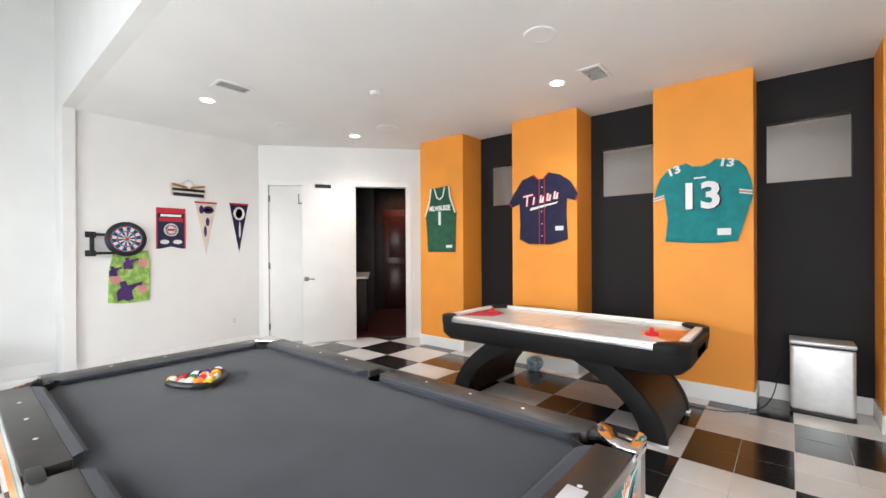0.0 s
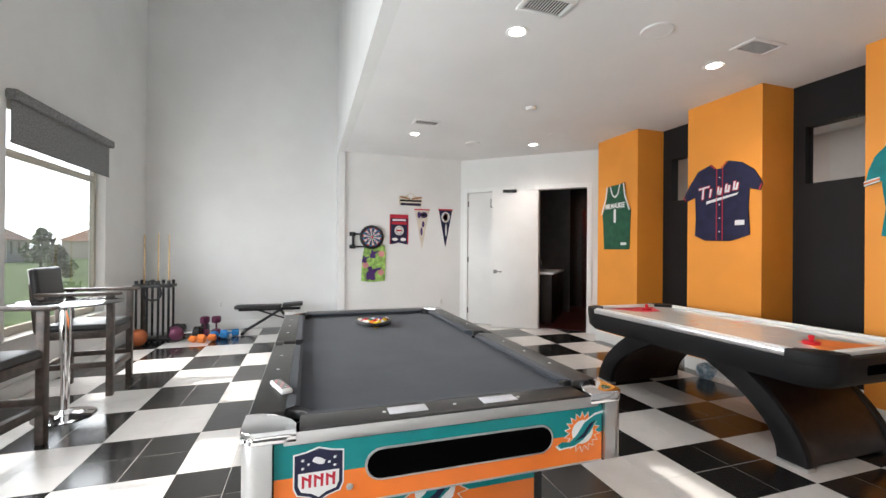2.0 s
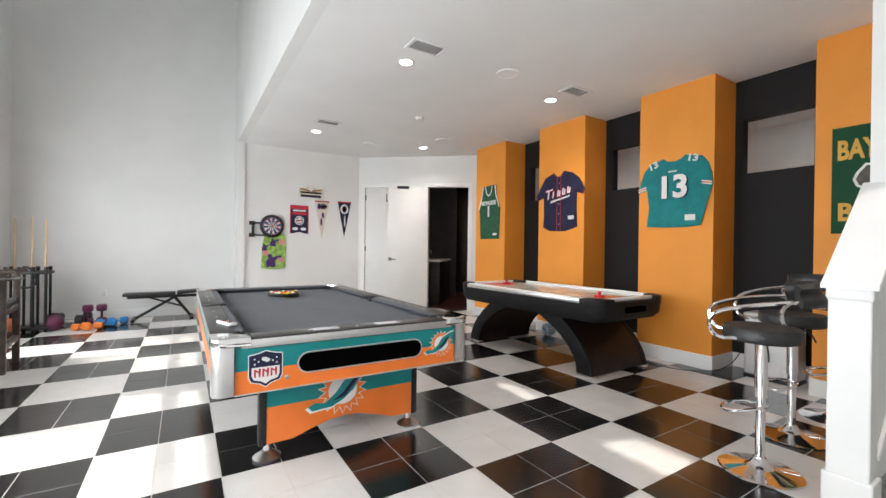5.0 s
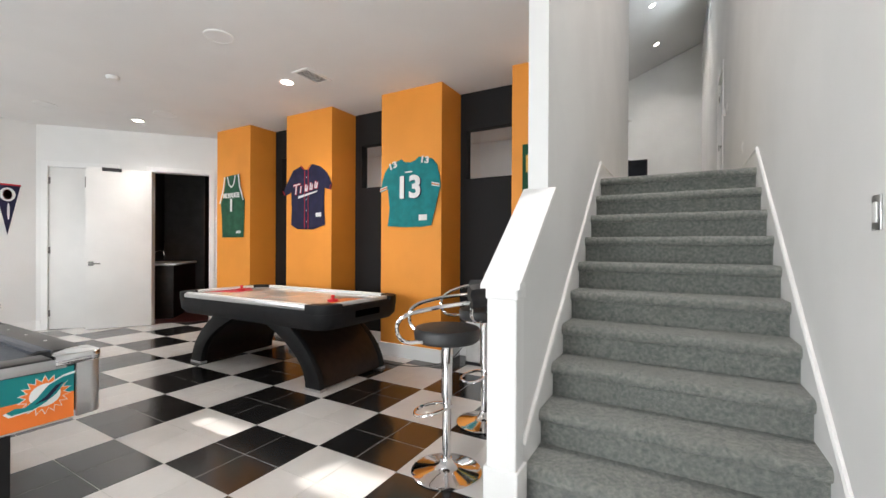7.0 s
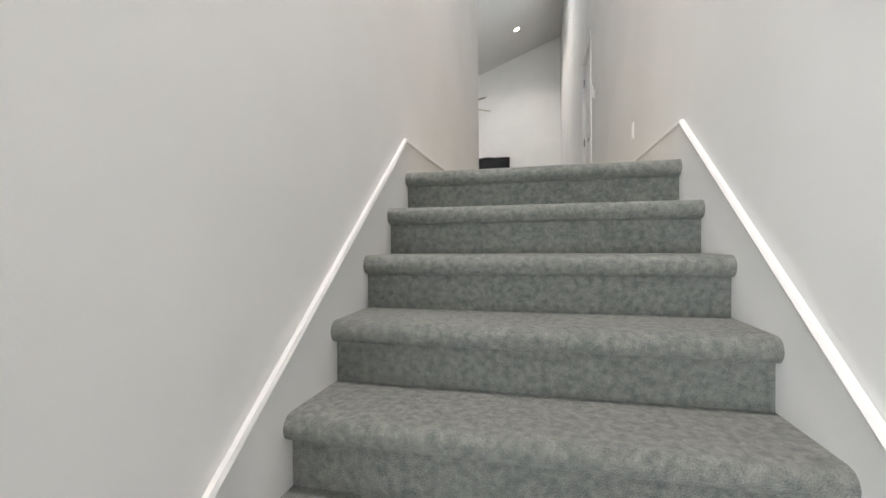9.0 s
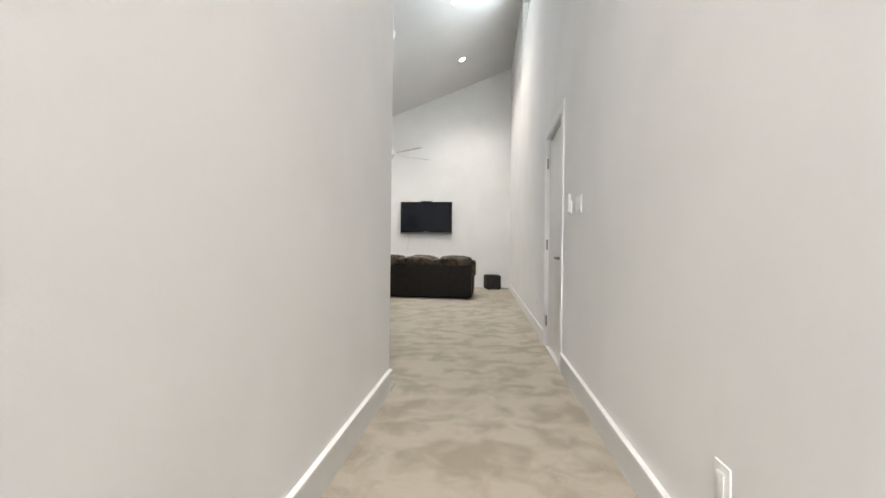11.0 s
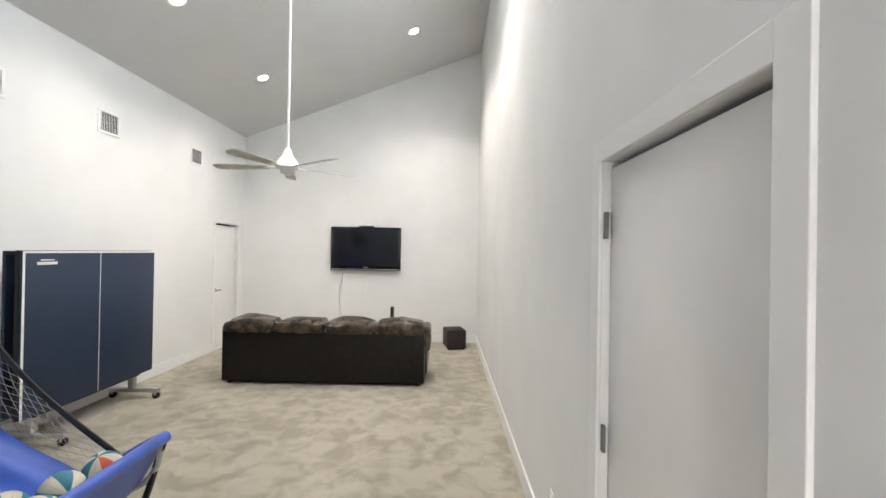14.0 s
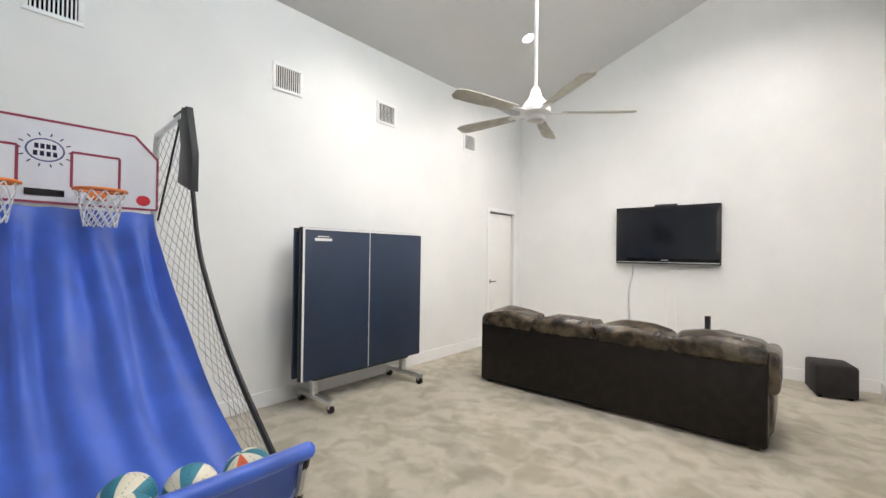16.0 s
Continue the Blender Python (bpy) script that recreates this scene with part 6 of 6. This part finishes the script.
def strip(a, b, w, mtl, z=0.012, name="board_line"):
    part(name, prism(band(a, b, w), z, z + 0.002, 0, BF), mtl, ag, smooth=False)


for a, b in zip(bo, bo[1:] + bo[:1]):
    strip((a[0] * 0.985, 1.95 + (a[1] - 1.95) * 0.97), (b[0] * 0.985, 1.95 + (b[1] - 1.95) * 0.97), 0.014, M_MAROON)
for hx in (-0.23, 0.23):
    for a, b in (((-0.115, 1.79), (-0.115, 2.0)), ((0.115, 1.79), (0.115, 2.0)), ((-0.115, 2.0), (0.115, 2.0)), ((-0.115, 1.79), (0.115, 1.79))):
        strip((hx + a[0], a[1]), (hx + b[0], b[1]), 0.014, M_MAROON)
    rim = tube([(0.16 + 0.125 * math.cos(k * 0.3927), 0.125 * math.sin(k * 0.3927), 0) for k in range(16)], 0.009, 8, 1, True)
    part("rim", moved(rim, Matrix.Translation((BX, byc + hx, 1.77))), M_ORANGEP, ag, "orange steel hoop")
    part("rim_plate", box(BX + 0.012, BX + 0.05, byc + hx - 0.05, byc + hx + 0.05, 1.72, 1.775, 0.006), M_ORANGEP, ag)
    nb = bmesh.new()
    for k in range(12):
        for s in (1, -1):
            pts = []
            for q in range(6):
                t = (k + s * q * 0.5) * 2 * math.pi / 12
                r = 0.122 - 0.045 * (q / 5) ** 0.7
                pts.append((BX + 0.16 + r * math.cos(t), byc + hx + r * math.sin(t), 1.765 - q * 0.042))
            add(nb, tube(pts, 0.0042, 4, 0))
    part("hoop_net", nb, M_NETW, ag, "white cord hoop net")
part("board_emblem", prism([(0.085 * math.cos(k * 0.2618), 1.99 + 0.068 * math.sin(k * 0.2618)) for k in range(24)], 0.012, 0.014, 0, BF), mat("slate_blue_print", (0.08, 0.1, 0.22), 0.5), ag, "round slate blue emblem", False)
part("board_emblem", prism([(0.076 * math.cos(k * 0.2618), 1.99 + 0.06 * math.sin(k * 0.2618)) for k in range(24)], 0.0135, 0.015, 0, BF), M_BOARD, ag, "white emblem ground", False)
for z, ww in ((2.01, 0.05), (1.968, 0.056)):
    for q in range(4):
        xx = (q - 1.5) * ww / 2
        part("emblem_mark", prism([(xx - 0.009, z - 0.014), (xx + 0.009, z - 0.014), (xx + 0.009, z + 0.014), (xx - 0.009, z + 0.014)], 0.015, 0.0165, 0, BF), M_NAVY, ag, "slate blue block mark", False)
for k in range(14):
    t = 2 * math.pi * k / 14
    strip((0.1 * math.cos(t), 1.99 + 0.082 * math.sin(t)), (0.122 * math.cos(t), 1.99 + 0.1 * math.sin(t)), 0.006, M_NAVY)
part("score_window", box(BX + 0.012, BX + 0.018, byc - 0.085, byc + 0.085, 1.725, 1.765, 0.002), M_BLACKG, ag, "dark score display")
part("corner_mark", prism([(bw / 2 - 0.085 + 0.04 * math.cos(k * 0.5236), 1.745 + 0.035 * math.sin(k * 0.5236)) for k in range(12)], 0.012, 0.014, 0, BF), M_REDC, ag, "red and blue corner mark", False)
M_TUBE = M_ALU
for y in (BY0 + 0.01, BY1 - 0.01):
    s = 1 if y > byc else -1
    part("upright", tube([(BX - 0.12, y, 0.0), (BX - 0.04, y, 1.2), (BX - 0.03, y, 2.2), (BX + 0.08, y, 2.2), (BX + 0.5, y, 2.23)], 0.02, 10, 2), M_TUBE, ag, "grey steel upright")
    part("sleeve", prism([(BX + 0.34, 2.26), (BX + 0.58, 2.27), (BX + 0.69, 1.98), (BX + 0.69, 1.76), (BX + 0.46, 1.83), (BX + 0.5, 2.05), (BX + 0.46, 2.19)], -(y + s * 0.03), -(y - s * 0.01), 0.004, FACE_S), M_BLACK, ag, "black fabric sleeve")
    part("side_rail", tube([(BX - 0.1, y, 0.3), (FX - 0.3, y, 0.35), (FX - 0.05, y, 0.45), (FX, y, 0.68)], 0.018, 8, 2), M_TUBE, ag)
    part("front_leg", tube([(FX + 0.0, y, 0.66), (FX - 0.12, y, 0.25), (FX - 0.3, y, 0.02), (FX - 0.55, y, 0.02), (FX - 0.7, y, 0.3)], 0.017, 8, 2), M_BLACK, ag)
    edge = [(BX + 0.69, y, 1.76), (BX + 0.79, y, 1.43), (BX + 0.97, y, 1.2), (BX + 1.16, y, 0.985), (BX + 1.415, y, 0.77), (BX + 1.68, y, 0.58)]
    part("net_edge", tube(edge, 0.014, 6), M_BLACK, ag, "black webbing along the net")
    part("net_strap", tube([(BX + 0.5, y, 2.28), (BX + 0.05, y, 1.62)], 0.007, 6, 0), M_BLACK, ag)
    # diagonal mesh between ramp edge and webbing
    nb = bmesh.new()

    def ramp_edge(t):
        return Vector((BX + 0.02 + (FX - 0.25 - BX) * t ** 1.15, y, 1.66 - 1.28 * t ** 0.82))

    ep = [Vector(p) for p in [(BX + 0.55, y, 2.2)] + edge]
    ln = [0.0]
    for a, b in zip(ep, ep[1:]):
        ln.append(ln[-1] + (b - a).length)

    def outer_edge(t):
        d = t * ln[-1]
        for i in range(len(ep) - 1):
            if d <= ln[i + 1] + 1e-9:
                return ep[i].lerp(ep[i + 1], (d - ln[i]) / (ln[i + 1] - ln[i]))
        return ep[-1]

    def inner(t):
        if t < 0.25:
            return Vector((BX, y, 2.2)).lerp(Vector((BX + 0.02, y, 1.66)), t / 0.25)
        return ramp_edge((t - 0.25) / 0.75)

    NU, NV = 46, 12
    vs = [[None] * (NV + 1) for _ in range(NU + 1)]
    for i in range(NU + 1):
        for k in range(NV + 1):
            t, u = i / NU, k / NV
            vs[i][k] = inner(t).lerp(outer_edge(t), u) + Vector((0, s * 0.02 * math.sin(u * 3.14), 0))

    def strand(p, q):
        d = (q - p)
        if d.length < 1e-4:
            return
        n1 = Vector((0, 1, 0))
        n2 = d.normalized().cross(n1).normalized() * 0.0018
        n1 = n1 * 0.0018
        a = [nb.verts.new(p + o) for o in (n1, n2, -n1)]
        b = [nb.verts.new(q + o) for o in (n1, n2, -n1)]
        for z in range(3):
            nb.faces.new((a[z], a[(z + 1) % 3], b[(z + 1) % 3], b[z]))

    for i in range(NU):
        for k in range(NV):
            if (i + k) % 2 == 0:
                strand(vs[i][k], vs[i + 1][k + 1])
            else:
                strand(vs[i + 1][k], vs[i][k + 1])
    part("side_net", nb, M_NET, ag, "grey diamond mesh side net", False)


def ramp(u, v):
    y = BY0 + 0.03 + (bw - 0.06) * u
    x = BX + 0.02 + (FX - 0.2 - BX) * v ** 1.15
    z = 1.66 - 1.3 * v ** 0.82
    fold = 0.034 * math.sin(u * 38 + 2.2 * noise.noise(Vector((u * 5, v * 2, 0)))) * (1 - v) ** 0.7 * min(1.0, v * 7 + 0.1) + 0.045 * min(1.0, v * 5) * noise.noise(Vector((u * 4, v * 2.5, 3)))
    return (x + 0.6 * fold, y, z + fold - 0.1 * math.sin(v * 3.14) * math.sin(u * 3.14))


part("ramp", sheet(ramp, 90, 46, 0.004), M_BLUE, ag, "creased royal blue ramp fabric")


def lip(u, v):
    y = BY0 + 0.005 + (bw - 0.01) * u
    sag = 0.05 * math.sin(u * 3.14)
    return (FX - 0.2 + 0.2 * v, y, 0.36 - sag * (1 - v) + 0.31 * v ** 1.4)


part("front_pocket", sheet(lip, 30, 10, 0.004), M_BLUE, ag, "blue fabric ball pocket")
part("front_bar", tube([(FX, BY0, 0.68), (FX, BY1, 0.68)], 0.032, 12, 0), M_BLUE, ag, "blue padded front bar")
for y in (BY0, BY1):
    b2 = tube([(FX, y, 0.68), (FX - 0.16, y, 0.6), (FX - 0.4, y, 0.42)], 0.03, 10, 1)
    part("side_bar", b2, M_BLUE, ag, "blue padded side bar")
BB = [mat("ball_cream", (0.7, 0.64, 0.5), 0.55), mat("ball_teal", (0.03, 0.2, 0.27), 0.55), mat("ball_red", (0.7, 0.12, 0.05), 0.55)]
for k, (x, y, z) in enumerate(((0.2, 7.44, 0.45), (0.17, 7.25, 0.45), (0.08, 7.08, 0.45), (0.25, 7.04, 0.46), (0.12, 6.88, 0.45), (0.22, 6.78, 0.46), (0.14, 6.62, 0.45))):
    q = thing("mini_basketball", x, y, UP + z + 0.11, 0, "mini basketball in cream, teal and red panels", "ball", "game basketballs")
    q.matrix_world = pose(x + 0.04, y, UP + z + 0.11, 40 * k + 20, 65 * k, 30 * k)
    o = part("skin", ball(0.09, None, 32, 20), BB, q)
    for p in o.data.polygons:
        c = p.center
        sec = int((math.atan2(c.y, c.x) + math.pi) / (math.pi / 4)) % 8
        p.material_index = 0 if sec % 2 == 0 else (1 if sec in (1, 5, 7) else 2)
    for r in ((0, 0, 0), (90, 0, 22.5), (90, 0, 67.5), (90, 0, 112.5), (90, 0, 157.5)):
        part("seam", moved(tube([(0.0898 * math.cos(j2 * 0.3927), 0.0898 * math.sin(j2 * 0.3927), 0) for j2 in range(16)], 0.0018, 5, 1, True), pose(0, 0, 0, r[0], r[1], r[2]) ), M_BLACK, q)

# ---- outdoors ----
slab("ground", prism([(900 * math.cos(k * 0.2618), -5 + 900 * math.sin(k * 0.2618)) for k in range(24)], -0.6, -0.45), M_LAWN, "lawn outside reaching to the horizon", "ground")


def tree(x, y, h, seed):
    r = random.Random(seed)
    t = thing("garden_tree", x, y, -0.45, 0, "leafy green tree in the garden outside", "tree", "garden trees")
    part("trunk", tube([(0, 0, 0), (0.1, 0, h * 0.3), (0, 0.1, h * 0.7)], 0.09 * h / 4, 8, 1), M_BARK, t)
    vs, fs = [], []
    for _ in range(1100):
        a, b = r.uniform(0, 6.283), r.uniform(0, 1) ** 0.5
        zz = r.uniform(0.28, 1.0)
        rad = h * 0.34 * b * math.sin(min(1, (1.05 - zz) * 1.7) * 1.57) * (0.75 + 0.35 * math.sin(a * 3 + seed) * math.sin(zz * 9))
        c = Vector((rad * math.cos(a), rad * math.sin(a), h * zz))
        d1 = Vector((r.uniform(-1, 1), r.uniform(-1, 1), r.uniform(-1, 1))).normalized() * 0.055 * h
        d2 = d1.orthogonal().normalized() * 0.03 * h
        n0 = len(vs)
        vs += [tuple(c - d1), tuple(c + d2), tuple(c + d1), tuple(c - d2)]
        fs.append((n0, n0 + 1, n0 + 2, n0 + 3))
    me = bpy.data.meshes.new("crown")
    me.from_pydata(vs, [], fs)
    me.materials.append(M_LEAF)
    o = new("crown", me)
    o.parent = t


for k, (x, y, h) in enumerate(((-9, -11, 3.0), (-13, -12.5, 3.6), (-17, -14, 4.2), (-11, -16, 4.5), (-21, -12, 3.8), (-6, -14, 3.2), (-25, -20, 6), (-16, -24, 6), (-32, -18, 6), (-3, -13, 2.6), (-38, -28, 8))):
    tree(x, y, h * 0.5, k)


def house(x, y, w, d, h, rz):
    q = thing("far_house", x, y, -0.45, rz, "pale stucco house with brown hipped roof beyond the garden", "house", "far houses")
    part("wall", box(-w / 2, w / 2, -d / 2, d / 2, 0, h), M_STUCCO, q, smooth=False)
    b = bmesh.new()
    v = [b.verts.new(p) for p in ((-w / 2 - 0.5, -d / 2 - 0.5, h), (w / 2 + 0.5, -d / 2 - 0.5, h), (w / 2 + 0.5, d / 2 + 0.5, h), (-w / 2 - 0.5, d / 2 + 0.5, h), (-w / 4, 0, h + d * 0.35), (w / 4, 0, h + d * 0.35))]
    for f in ((0, 1, 5, 4), (1, 2, 5), (2, 3, 4, 5), (3, 0, 4), (3, 2, 1, 0)):
        b.faces.new([v[i] for i in f])
    part("roof", b, M_ROOF, q, smooth=False)
    for k in range(3):
        for sy in (-1, 1):
            part("window", box(-w / 3 + k * w / 3 - 0.6, -w / 3 + k * w / 3 + 0.6, sy * d / 2 - 0.03, sy * d / 2 + 0.03, 1.0, 2.4), M_BLACKG, q, "dark window pane", False)


house(-62, -40, 14, 9, 2.6, 20)
house(-85, -33, 14, 9, 2.8, -10)
house(-55, -66, 16, 10, 3.0, 5)

M_HAZE = mat("bright_sky_haze", (0.92, 0.95, 1.0), 1.0, vary=0.0, bump=0.0, emit=4.0)
slab("backdrop", box(-420, 200, -160.5, -160, -0.4, 85), M_HAZE, "bright hazy sky beyond the garden", "sky")

# ---- floor tiles ----
slab("floor", box(-6.95, XE + 0.15, WY - 0.18, 5.4, -0.2, -0.0015), M_GROUT, "checkerboard floor of black and white square tiles", "floor")
FLOOR = bpy.data.objects["floor"]
HT = S / 2
_tm = {}
for key, mm in (("w", M_TILE_W), ("k", M_TILE_K)):
    me = bpy.data.meshes.new("tile")
    t0 = prism([(0.0026, 0.0026), (HT - 0.0026, 0.0026), (HT - 0.0026, HT - 0.0026), (0.0026, HT - 0.0026)], -0.01, 0.0)
    t0.to_mesh(me)
    t0.free()
    me.materials.append(mm)
    _tm[key] = me
far = {"w": ([], []), "k": ([], [])}
for i in range(-23, 9):
    for j in range(-14, 18):
        x, y = i * HT, j * HT
        if x > XE or y > 5.2 or x < -6.95 - HT or y < WY - HT:
            continue
        key = "w" if (i // 2 + j // 2) % 2 == 0 else "k"
        if -2.75 <= x < 1.2 and -0.95 <= y < 2.4:
            ob = new("tile", _tm[key])
            ob.parent = FLOOR
            ob.location = (x, y, 0)
        else:
            vs, fs = far[key]
            n = len(vs)
            a, b, c, d = x + 0.0026, x + HT - 0.0026, y + 0.0026, y + HT - 0.0026
            vs += [(a, c, 0), (b, c, 0), (b, d, 0), (a, d, 0), (a, c, -0.01), (b, c, -0.01), (b, d, -0.01), (a, d, -0.01)]
            fs += [(n, n + 1, n + 2, n + 3), (n, n + 4, n + 5, n + 1), (n + 1, n + 5, n + 6, n + 2), (n + 2, n + 6, n + 7, n + 3), (n + 3, n + 7, n + 4, n)]
for key, nm, mm in (("w", "white_tiles", M_TILE_W), ("k", "black_tiles", M_TILE_K)):
    me = bpy.data.meshes.new(nm)
    me.from_pydata(far[key][0], [], far[key][1])
    me.materials.append(mm)
    ob = new(nm, me)
    ob.parent = FLOOR
    tagged(ob, kind="stuff")
